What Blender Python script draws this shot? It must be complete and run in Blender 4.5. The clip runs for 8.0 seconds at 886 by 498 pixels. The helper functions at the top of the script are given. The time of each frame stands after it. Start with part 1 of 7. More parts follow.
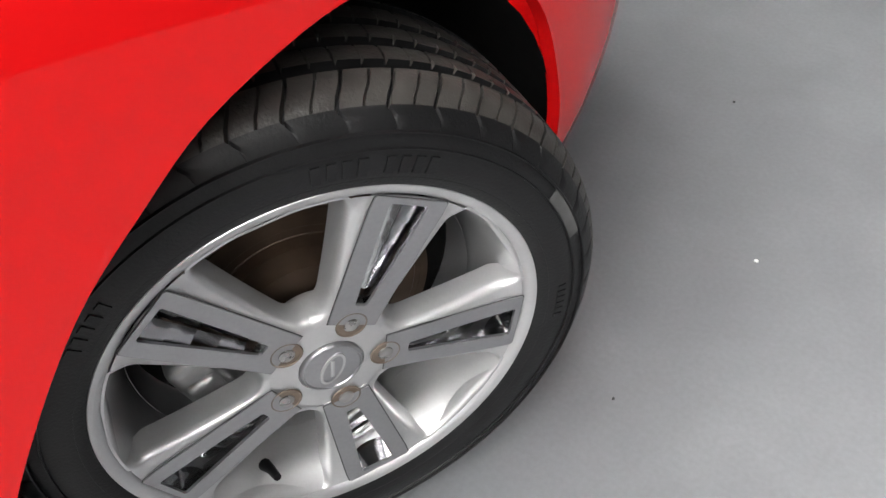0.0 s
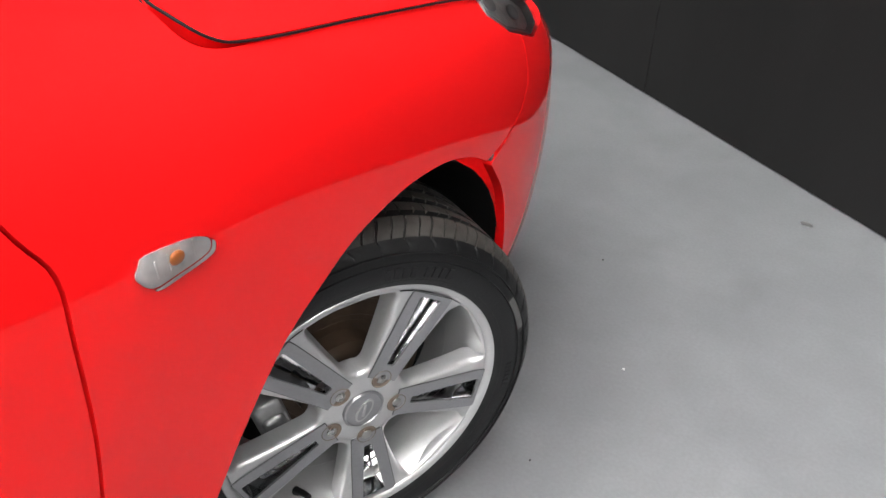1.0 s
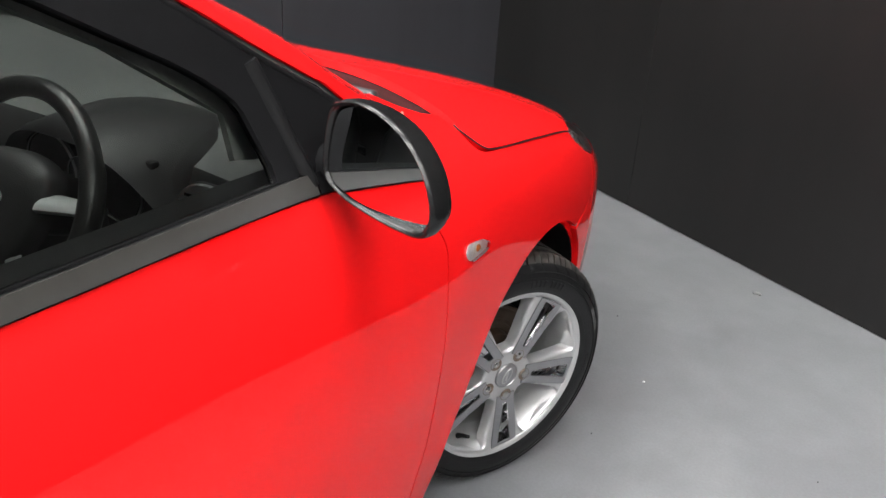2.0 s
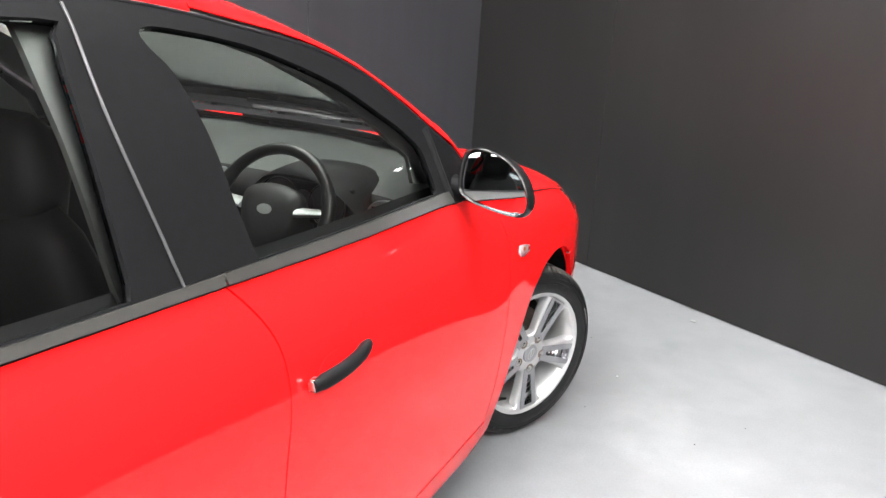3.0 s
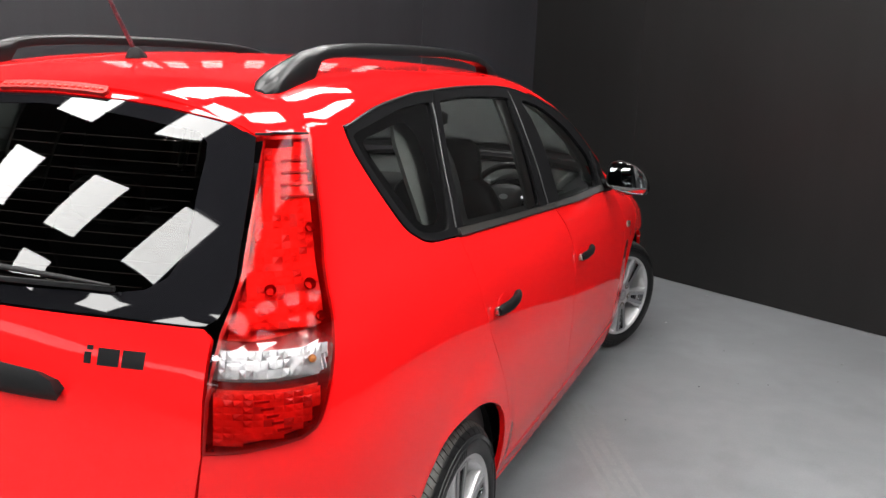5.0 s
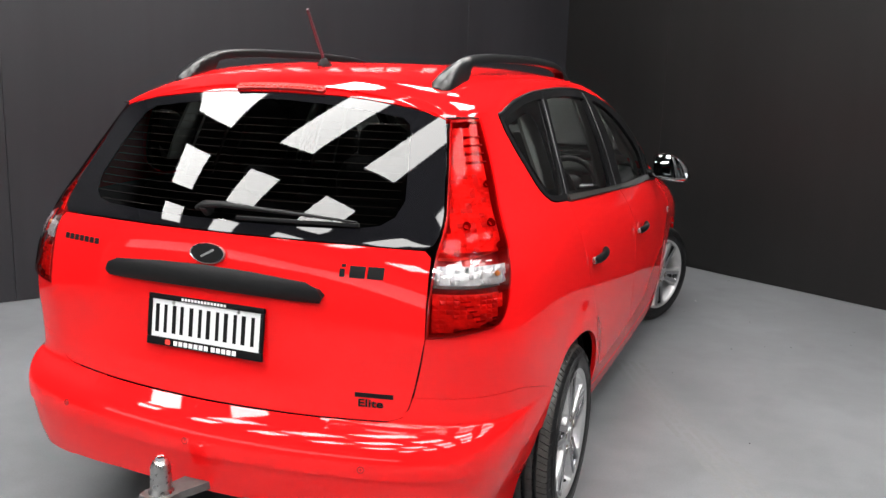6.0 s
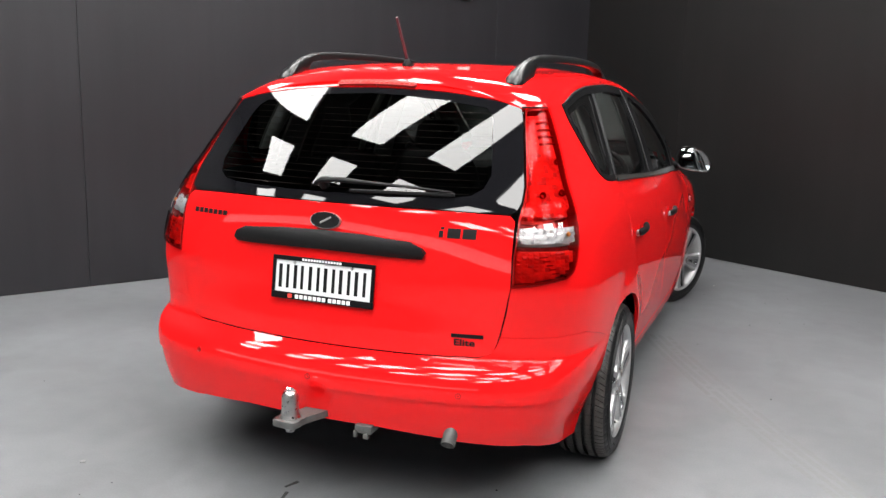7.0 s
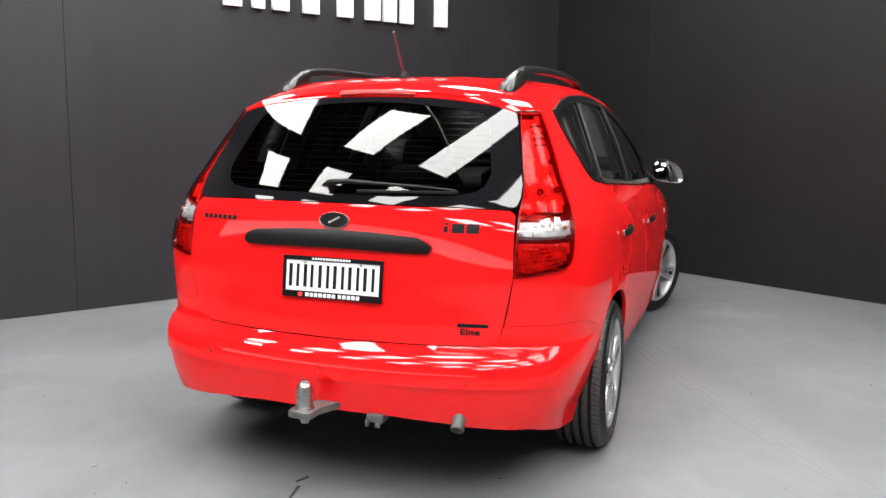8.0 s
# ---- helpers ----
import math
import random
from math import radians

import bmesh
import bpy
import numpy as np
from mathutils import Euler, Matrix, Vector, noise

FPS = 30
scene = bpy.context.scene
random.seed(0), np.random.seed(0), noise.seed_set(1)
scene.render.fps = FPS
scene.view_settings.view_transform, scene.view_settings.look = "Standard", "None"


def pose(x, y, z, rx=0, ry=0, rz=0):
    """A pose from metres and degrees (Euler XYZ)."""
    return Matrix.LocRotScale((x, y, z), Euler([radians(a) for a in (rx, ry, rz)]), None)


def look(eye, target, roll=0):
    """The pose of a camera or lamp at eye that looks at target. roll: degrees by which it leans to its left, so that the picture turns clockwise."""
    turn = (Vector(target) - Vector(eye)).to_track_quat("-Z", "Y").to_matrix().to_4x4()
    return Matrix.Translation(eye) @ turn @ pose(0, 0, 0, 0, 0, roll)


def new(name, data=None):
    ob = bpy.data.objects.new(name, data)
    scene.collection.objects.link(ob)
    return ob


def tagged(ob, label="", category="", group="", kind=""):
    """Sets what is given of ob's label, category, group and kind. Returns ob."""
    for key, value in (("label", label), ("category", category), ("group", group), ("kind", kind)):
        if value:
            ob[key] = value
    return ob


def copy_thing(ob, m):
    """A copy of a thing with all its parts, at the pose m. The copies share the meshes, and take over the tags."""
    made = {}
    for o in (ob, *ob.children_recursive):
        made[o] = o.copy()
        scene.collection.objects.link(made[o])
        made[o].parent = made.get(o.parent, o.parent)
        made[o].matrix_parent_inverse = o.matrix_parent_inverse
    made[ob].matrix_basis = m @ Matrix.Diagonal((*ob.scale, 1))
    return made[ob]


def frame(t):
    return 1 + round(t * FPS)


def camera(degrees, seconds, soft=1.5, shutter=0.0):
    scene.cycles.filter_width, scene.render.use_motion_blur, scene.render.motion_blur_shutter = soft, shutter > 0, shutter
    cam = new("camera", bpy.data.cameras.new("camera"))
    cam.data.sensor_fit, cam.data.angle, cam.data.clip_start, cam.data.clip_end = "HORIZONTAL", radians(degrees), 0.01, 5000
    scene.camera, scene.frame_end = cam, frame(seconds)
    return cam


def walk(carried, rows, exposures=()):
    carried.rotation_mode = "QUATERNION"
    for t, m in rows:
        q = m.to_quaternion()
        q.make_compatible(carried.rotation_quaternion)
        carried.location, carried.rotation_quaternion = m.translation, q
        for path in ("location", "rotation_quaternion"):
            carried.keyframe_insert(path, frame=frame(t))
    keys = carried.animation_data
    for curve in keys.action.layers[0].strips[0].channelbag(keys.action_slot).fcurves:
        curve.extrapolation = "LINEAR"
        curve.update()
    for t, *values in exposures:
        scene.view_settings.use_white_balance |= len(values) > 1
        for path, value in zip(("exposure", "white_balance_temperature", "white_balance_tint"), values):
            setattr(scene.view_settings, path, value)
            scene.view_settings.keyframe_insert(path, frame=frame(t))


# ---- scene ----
cam = camera(55.0, 8.0, soft=1.5)
PATH = [
    (0, pose(1.2592, 2.4409, 0.9488, 44.747, 5.926, 39.382)),
    (0.5, pose(1.2912, 2.3047, 1.0574, 50.169, 2.458, 37.871)),
    (1, pose(1.3655, 2.0241, 1.1905, 55.549, -1.882, 33.349)),
    (1.5, pose(1.4225, 1.6190, 1.3346, 62.025, -3.116, 31.850)),
    (2, pose(1.4546, 1.1560, 1.4069, 64.761, -3.433, 29.821)),
    (2.2, pose(1.4965, 0.9619, 1.4184, 66.917, -3.406, 29.297)),
    (3.3, pose(1.6253, -0.1739, 1.5022, 74.264, -3.261, 23.841)),
    (3.5, pose(1.6474, -0.4028, 1.5151, 75.306, -3.178, 23.715)),
    (4, pose(1.6558, -0.9530, 1.5253, 76.750, -2.721, 23.057)),
    (4.5, pose(1.5976, -1.4451, 1.5283, 77.700, -2.111, 22.314)),
    (5, pose(1.5339, -1.8938, 1.5080, 77.786, -2.274, 21.845)),
    (5.2, pose(1.5023, -2.0611, 1.4960, 78.193, -1.987, 21.826)),
    (6.5, pose(1.4117, -2.9957, 1.4457, 78.782, -1.741, 21.720)),
    (7, pose(1.3829, -3.2265, 1.4182, 79.215, -1.541, 21.828)),
    (7.5, pose(1.3488, -3.3814, 1.3757, 80.965, -1.357, 20.400)),
    (8, pose(1.3241, -3.4359, 1.3074, 81.692, -0.662, 19.298)),
]
walk(cam, PATH, exposures=[(0, 0.65), (2.2, 0.55), (3.0, 1.5), (3.6, 1.6), (4.5, 0.48), (5.1, -0.15), (6.3, -0.18), (7.2, -0.1), (8.0, 0.05)])

# ---- the room's light ----
world = bpy.data.worlds.new("world")
scene.world = world
world.use_nodes = True
world.node_tree.nodes["Background"].inputs[0].default_value = (0.02, 0.02, 0.022, 1)
world.node_tree.nodes["Background"].inputs[1].default_value = 1.0

# the room's corner, and the ways along its two dark walls
CORNER = Vector((-0.493, 5.236, 0))
UR = Vector((0.8733, -0.4872, 0))
VL = Vector((-0.5216, -0.8532, 0))
ROOM_U, ROOM_V, ROOM_H = 8.0, 11.0, 4.3


# ---- materials ----
def material(name, color, rough=0.5, metal=0.0, coat=0.0, spec=0.5, grain=0.0, grain_scale=60.0, bump=0.0, bump_scale=200.0, stain=0.0, stain_scale=3.0,
             rough_var=0.0, coat_rough=0.03):
    m = bpy.data.materials.new(name)
    m.use_nodes = True
    t = m.node_tree
    b = t.nodes["Principled BSDF"]
    b.inputs["Base Color"].default_value = (*color, 1)
    b.inputs["Roughness"].default_value = rough
    b.inputs["Metallic"].default_value = metal
    b.inputs["Coat Weight"].default_value = coat
    b.inputs["Coat Roughness"].default_value = coat_rough
    b.inputs["Specular IOR Level"].default_value = spec
    co = t.nodes.new("ShaderNodeTexCoord")
    if grain or stain:
        last = None
        for amount, scale in ((grain, grain_scale), (stain, stain_scale)):
            if not amount:
                continue
            n = t.nodes.new("ShaderNodeTexNoise")
            n.inputs["Scale"].default_value = scale
            n.inputs["Detail"].default_value = 6
            t.links.new(co.outputs["Object"], n.inputs["Vector"])
            r = t.nodes.new("ShaderNodeMapRange")
            r.inputs["From Min"].default_value, r.inputs["From Max"].default_value = 0.15, 0.85
            r.inputs["To Min"].default_value, r.inputs["To Max"].default_value = 1 - amount, 1 + amount
            t.links.new(n.outputs["Fac"], r.inputs["Value"])
            mix = t.nodes.new("ShaderNodeVectorMath")
            mix.operation = "MULTIPLY"
            if last is None:
                mix.inputs[0].default_value = color
            else:
                t.links.new(last, mix.inputs[0])
            t.links.new(r.outputs[0], mix.inputs[1])
            last = mix.outputs[0]
            if rough_var:
                rr = t.nodes.new("ShaderNodeMapRange")
                rr.inputs["From Min"].default_value, rr.inputs["From Max"].default_value = 0.15, 0.85
                rr.inputs["To Min"].default_value, rr.inputs["To Max"].default_value = rough - rough_var, rough + rough_var
                t.links.new(n.outputs["Fac"], rr.inputs["Value"])
                t.links.new(rr.outputs[0], b.inputs["Roughness"])
        t.links.new(last, b.inputs["Base Color"])
    if bump:
        n = t.nodes.new("ShaderNodeTexNoise")
        n.inputs["Scale"].default_value = bump_scale
        n.inputs["Detail"].default_value = 4
        t.links.new(co.outputs["Object"], n.inputs["Vector"])
        bp = t.nodes.new("ShaderNodeBump")
        bp.inputs["Strength"].default_value = bump
        bp.inputs["Distance"].default_value = 0.002
        t.links.new(n.outputs["Fac"], bp.inputs["Height"])
        t.links.new(bp.outputs[0], b.inputs["Normal"])
    return m


def glass(name, tint, strength=1.0, ior=1.5, rough=0.0):
    """A thin pane: what lies behind it, tinted, under a clear gloss."""
    m = bpy.data.materials.new(name)
    m.use_nodes = True
    t = m.node_tree
    t.nodes.remove(t.nodes["Principled BSDF"])
    out = t.nodes["Material Output"]
    a = t.nodes.new("ShaderNodeBsdfTransparent")
    a.inputs[0].default_value = (*tint, 1)
    g = t.nodes.new("ShaderNodeBsdfGlossy")
    g.inputs["Roughness"].default_value = rough
    g.inputs["Color"].default_value = (strength, strength, strength, 1)
    f = t.nodes.new("ShaderNodeFresnel")
    f.inputs["IOR"].default_value = ior
    mix = t.nodes.new("ShaderNodeMixShader")
    t.links.new(f.outputs[0], mix.inputs[0])
    t.links.new(a.outputs[0], mix.inputs[1])
    t.links.new(g.outputs[0], mix.inputs[2])
    t.links.new(mix.outputs[0], out.inputs[0])
    return m


def lamp_material(name, color, strength):
    m = bpy.data.materials.new(name)
    m.use_nodes = True
    b = m.node_tree.nodes["Principled BSDF"]
    b.inputs["Base Color"].default_value = (0.8, 0.8, 0.8, 1)
    b.inputs["Emission Color"].default_value = (*color, 1)
    b.inputs["Emission Strength"].default_value = strength
    return m


RED = material("red paint", (0.74, 0.007, 0.008), 0.4, coat=0.82, spec=0.0, stain=0.03, stain_scale=1.5, coat_rough=0.035)
# pale red that stands for the reflection along the wing joint
JOINT_GLINT = material("pale joint highlight", (0.70, 0.20, 0.15), 0.4, grain=0.1, grain_scale=60)
MIRROR_BLACK = material("black mirror paint", (0.006, 0.006, 0.0062), 0.24, spec=0.35, grain=0.1, grain_scale=40)
TRIM = material("black satin trim", (0.0068, 0.0068, 0.0074), 0.5, spec=0.05, grain=0.15, grain_scale=40, bump=0.05, bump_scale=700)
PLASTIC = material("black grained plastic", (0.008, 0.008, 0.0085), 0.5, spec=0.15, grain=0.2, bump=0.25, bump_scale=600)
RUBBER = material("tyre rubber", (0.0065, 0.0065, 0.007), 0.42, spec=0.28, grain=0.3, grain_scale=30, bump=0.2, bump_scale=350, stain=0.25, stain_scale=7, rough_var=0.12)
TREAD = material("worn tread rubber", (0.040, 0.037, 0.034), 0.42, spec=0.4, grain=0.3, grain_scale=50, bump=0.3, bump_scale=300, stain=0.3, stain_scale=9)
RUBBER_LIGHT = material("scuffed rubber", (0.07, 0.07, 0.07), 0.8, grain=0.25, grain_scale=80)
SILVER = material("silver wheel paint", (0.52, 0.52, 0.525), 0.40, metal=0.75, coat=0.1, grain=0.04, grain_scale=300, stain=0.06, stain_scale=12, bump=0.02, bump_scale=500)
MACHINED = material("machined alloy", (0.33, 0.33, 0.34), 0.36, metal=0.85, grain=0.06, grain_scale=250, stain=0.08, stain_scale=15)
CHROME = material("chrome", (0.75, 0.75, 0.76), 0.06, metal=1.0, stain=0.08, stain_scale=30)
STEEL = material("worn steel", (0.42, 0.41, 0.40), 0.3, metal=1.0, grain=0.2, grain_scale=60, rough_var=0.12)
# lighter than the other trim: the wiper arms' sheen is put into the colour
WIPER_GREY = material("wiper black greyed for sheen", (0.035, 0.035, 0.036), 0.4, spec=0.4, grain=0.3, grain_scale=40)
GALV = material("galvanised steel", (0.30, 0.30, 0.30), 0.45, metal=0.8, grain=0.3, grain_scale=50)
POCKET = material("dark bright plating", (0.62, 0.62, 0.63), 0.10, metal=1.0, stain=0.3, stain_scale=40)
GROOVE = material("dark wheel groove", (0.05, 0.05, 0.05), 0.6)
DISC = material("rusty brake disc", (0.07, 0.048, 0.034), 0.5, metal=0.7, grain=0.35, grain_scale=25, stain=0.5, stain_scale=14)
RUST = material("light rust", (0.15, 0.115, 0.09), 0.6, metal=0.3, grain=0.3, grain_scale=120)
DARK = material("dark liner felt", (0.005, 0.005, 0.005), 0.95, spec=0.1, grain=0.4, grain_scale=60)
CABIN = material("black cabin plastic", (0.011, 0.011, 0.0115), 0.5, spec=0.35, grain=0.15, bump=0.3, bump_scale=500)
CARD = material("dark grey door lining", (0.040, 0.041, 0.041), 0.55, grain=0.15, bump=0.3, bump_scale=500)
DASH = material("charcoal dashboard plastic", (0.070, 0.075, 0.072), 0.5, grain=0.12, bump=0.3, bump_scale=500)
FABRIC = material("black leather seat", (0.010, 0.010, 0.0105), 0.45, spec=0.4, grain=0.3, grain_scale=300, bump=0.4, bump_scale=900)
LINING = material("grey roof lining", (0.27, 0.29, 0.27), 0.9, grain=0.08, grain_scale=200, bump=0.2, bump_scale=600)
BELT_RUBBER = material("satin grey-black rubber", (0.028, 0.027, 0.025), 0.5, spec=0.3, grain=0.15, grain_scale=30)
SATIN = material("satin edge and highlight grey", (0.05, 0.05, 0.052), 0.42, grain=0.1, grain_scale=60)
SILVER_PLASTIC = material("silver plastic", (0.36, 0.37, 0.37), 0.35, metal=0.5, grain=0.05)
WHITE = material("white acrylic", (0.80, 0.80, 0.79), 0.4, grain=0.02)
PLATE_WHITE = material("reflective white sheet", (0.72, 0.73, 0.74), 0.4, grain=0.05, grain_scale=120)
INK = material("black ink", (0.006, 0.006, 0.0065), 0.5, spec=0.15)
MIRROR = material("mirror silvering", (0.86, 0.88, 0.9), 0.0, metal=1.0)
AMBER = material("amber plastic", (0.75, 0.25, 0.05), 0.3, coat=0.5)
REFLECTOR = material("bright reflector", (0.50, 0.50, 0.51), 0.5, metal=0.8, grain=0.1, grain_scale=40)
RED_PLASTIC = material("red lamp plastic", (0.9, 0.06, 0.04), 0.5, coat=0.0, stain=0.55, stain_scale=28)
LAMP_WHITE = material("bright lamp backing", (0.80, 0.80, 0.80), 0.3, metal=0.2, grain=0.3, grain_scale=60)
RAIL = material("satin black rail paint", (0.006, 0.006, 0.0065), 0.3, spec=0.4, grain=0.15, grain_scale=40)
CLEAR = glass("clear lamp lens", (0.95, 0.95, 0.95))
RED_LENS = glass("red lamp lens", (0.98, 0.30, 0.29), strength=0.14, ior=1.45)
WINDOW = glass("tinted window glass", (0.68, 0.71, 0.69))
PRIVACY = glass("dark privacy glass", (0.68, 0.69, 0.69))
REAR_GLASS = glass("dark rear glass", (0.25, 0.26, 0.26), strength=0.62)
SCREEN = glass("windscreen glass", (0.88, 0.91, 0.89))
FRIT = material("black frit glass", (0.005, 0.005, 0.006), 0.03, spec=0.3)
LED = lamp_material("led ceiling panel", (1.0, 0.99, 0.97), 28.0)
DAY = lamp_material("daylight outside the windows", (0.93, 0.97, 1.0), 2.0)


def layer(m, scale, amount, lo=0.3, hi=0.7, stretch=(1, 1, 1), detail=5, distort=0.0):
    """Adds one more layer of uneven tone to a material, at a scale of its own."""
    t = m.node_tree
    b = t.nodes["Principled BSDF"]
    last = b.inputs["Base Color"].links[0].from_socket
    co = t.nodes.new("ShaderNodeTexCoord")
    mp = t.nodes.new("ShaderNodeMapping")
    mp.inputs["Scale"].default_value = stretch
    n = t.nodes.new("ShaderNodeTexNoise")
    n.inputs["Scale"].default_value = scale
    n.inputs["Detail"].default_value = detail
    n.inputs["Distortion"].default_value = distort
    r = t.nodes.new("ShaderNodeMapRange")
    r.inputs["From Min"].default_value, r.inputs["From Max"].default_value = lo, hi
    r.inputs["To Min"].default_value, r.inputs["To Max"].default_value = 1 - amount, 1 + amount
    mix = t.nodes.new("ShaderNodeVectorMath")
    mix.operation = "MULTIPLY"
    t.links.new(co.outputs["Object"], mp.inputs["Vector"])
    t.links.new(mp.outputs[0], n.inputs["Vector"])
    t.links.new(n.outputs["Fac"], r.inputs["Value"])
    t.links.new(last, mix.inputs[0])
    t.links.new(r.outputs[0], mix.inputs[1])
    t.links.new(mix.outputs[0], b.inputs["Base Color"])
    return m


def floor_material():
    m = material("grey floor paint", (0.144, 0.148, 0.156), 0.36, stain=0.17, stain_scale=1.1, grain=0.08, grain_scale=9, bump=0.03, bump_scale=60, rough_var=0.08)
    layer(m, 2.6, 0.06, 0.40, 0.64, detail=8, distort=0.8)
    # dark smudges, rare and soft
    layer(m, 3.7, 0.09, 0.22, 0.40, stretch=(1, 0.6, 1), detail=3)
    return layer(m, 130.0, 0.05, 0.3, 0.7, detail=2)


FLOOR = floor_material()
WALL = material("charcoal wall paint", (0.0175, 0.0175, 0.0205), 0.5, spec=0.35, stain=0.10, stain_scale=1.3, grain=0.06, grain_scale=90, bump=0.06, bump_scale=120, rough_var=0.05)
# same wall paint, darkened: the right wall's weaker light is put into its colour
WALL_SHADED = material("shaded charcoal wall paint", (0.0068, 0.0066, 0.0066), 0.5, spec=0.28, stain=0.10, stain_scale=1.3, grain=0.06, grain_scale=90, bump=0.06, bump_scale=120, rough_var=0.05)
for _m in (WALL, WALL_SHADED):
    # roller streaks down the sheets, and rubbed patches
    layer(_m, 9.0, 0.10, 0.3, 0.7, stretch=(1, 1, 0.07), detail=6)
    layer(_m, 1.7, 0.12, 0.3, 0.7, stretch=(1, 1, 0.45), detail=6, distort=0.5)
WALL_BACK = material("grey wall for bounce", (0.09, 0.09, 0.092), 0.7, stain=0.1)
CEILING = material("black ceiling paint", (0.02, 0.02, 0.02), 0.8, grain=0.1)
MARK = material("tyre rubber marks", (0.178, 0.181, 0.185), 0.5, grain=0.1, grain_scale=60)
SPECK = material("dark grit", (0.03, 0.03, 0.03), 0.8)


# ---- mesh helpers ----
def mesh_of(name, verts, faces, mat, normals=None, smooth_faces=True):
    me = bpy.data.meshes.new(name)
    me.from_pydata([tuple(map(float, v)) for v in verts], [], [tuple(map(int, f)) for f in faces])
    me.materials.append(mat)
    me.polygons.foreach_set("use_smooth", [smooth_faces] * len(me.polygons))
    if normals is not None:
        me.normals_split_custom_set_from_vertices([tuple(map(float, n)) for n in normals])
    me.update()
    return me


def part(name, bm, mat, parent, label="", angle=None):
    """Links a bmesh or a mesh as one object under a thing or a part."""
    if isinstance(bm, bmesh.types.BMesh):
        bmesh.ops.recalc_face_normals(bm, faces=bm.faces)
        me = bpy.data.meshes.new(name)
        bm.to_mesh(me)
        bm.free()
        me.materials.append(mat)
        for p in me.polygons:
            p.use_smooth = angle is not None
        if angle is not None:
            me.set_sharp_from_angle(angle=radians(angle))
    else:
        me = bm
    ob = new(name, me)
    if parent is not None:
        ob.parent = parent
    if label:
        tagged(ob, label)
    return ob


def thing(name, label, category, at=None, group="", kind=""):
    ob = new(name)
    ob.empty_display_size = 0.1
    if at is not None:
        ob.matrix_basis = at
    return tagged(ob, label, category, group, kind)


def box(bm, x0, x1, y0, y1, z0, z1, bevel=0.0, m=None, seg=2):
    g = bmesh.ops.create_cube(bm, size=1.0)
    vs = g["verts"]
    for v in vs:
        v.co = Vector(((x0 + x1) / 2 + v.co.x * (x1 - x0), (y0 + y1) / 2 + v.co.y * (y1 - y0), (z0 + z1) / 2 + v.co.z * (z1 - z0)))
    if bevel:
        es = list({e for v in vs for e in v.link_edges})
        r = bmesh.ops.bevel(bm, geom=es, offset=bevel, segments=seg, affect="EDGES", profile=0.5)
        vs = list({v for f in r["faces"] for v in f.verts} | {v for v in vs if v.is_valid})
    if m is not None:
        for v in vs:
            v.co = m @ v.co
    return vs


def revolve(bm, profile, n=48, axis="x", closed=False, m=None, caps=True):
    """A turned form: profile of (way along the axis, radius)."""
    rings = []
    for k in range(n):
        a = 2 * math.pi * k / n
        ring = []
        for h, r in profile:
            if axis == "x":
                c = Vector((h, r * math.cos(a), r * math.sin(a)))
            elif axis == "y":
                c = Vector((r * math.cos(a), h, r * math.sin(a)))
            else:
                c = Vector((r * math.cos(a), r * math.sin(a), h))
            ring.append(bm.verts.new(m @ c if m is not None else c))
        rings.append(ring)
    for k in range(n):
        a, b = rings[k], rings[(k + 1) % n]
        for i in range(len(profile) - (0 if closed else 1)):
            j = (i + 1) % len(profile)
            bm.faces.new((a[i], a[j], b[j], b[i]))
    if caps and not closed:
        for i in (0, len(profile) - 1):
            if profile[i][1] > 1e-5:
                bm.faces.new([r[i] for r in rings])
    bmesh.ops.remove_doubles(bm, verts=bm.verts, dist=1e-6)


def tube(bm, pts, radius, n=10, squash=1.0):
    """A rod along points; radius one number or one for each point."""
    pts = [Vector(p) for p in pts]
    rad = radius if isinstance(radius, (list, tuple)) else [radius] * len(pts)
    rings = []
    side = None
    for i, p in enumerate(pts):
        d = (pts[min(i + 1, len(pts) - 1)] - pts[max(i - 1, 0)]).normalized()
        if side is None:
            side = d.cross(Vector((0, 0, 1)))
            if side.length < 0.1:
                side = d.cross(Vector((1, 0, 0)))
        side = (side - d * side.dot(d)).normalized()
        up = side.cross(d)
        rings.append([bm.verts.new(p + rad[i] * (math.cos(a) * side + squash * math.sin(a) * up)) for a in [2 * math.pi * k / n for k in range(n)]])
    for a, b in zip(rings, rings[1:]):
        for k in range(n):
            bm.faces.new((a[k], a[(k + 1) % n], b[(k + 1) % n], b[k]))
    bm.faces.new(rings[0])
    bm.faces.new(rings[-1])


def plate_of(bm, outline, z0, z1, m=None, bevel=0.0):
    """A flat piece: an outline in x, y and its two faces' heights."""
    a = [bm.verts.new((x, y, z0)) for x, y in outline]
    b = [bm.verts.new((x, y, z1)) for x, y in outline]
    n = len(a)
    fs = [bm.faces.new(a), bm.faces.new(b)]
    for k in range(n):
        fs.append(bm.faces.new((a[k], a[(k + 1) % n], b[(k + 1) % n], b[k])))
    vs = a + b
    if bevel:
        es = [e for e in {e for v in b for e in v.link_edges} if e.verts[0] in b and e.verts[1] in b]
        r = bmesh.ops.bevel(bm, geom=es, offset=bevel, segments=2, affect="EDGES", profile=0.5)
        vs = list({v for v in vs if v.is_valid} | {v for f in r["faces"] for v in f.verts})
    if m is not None:
        for v in vs:
            v.co = m @ v.co
    return vs


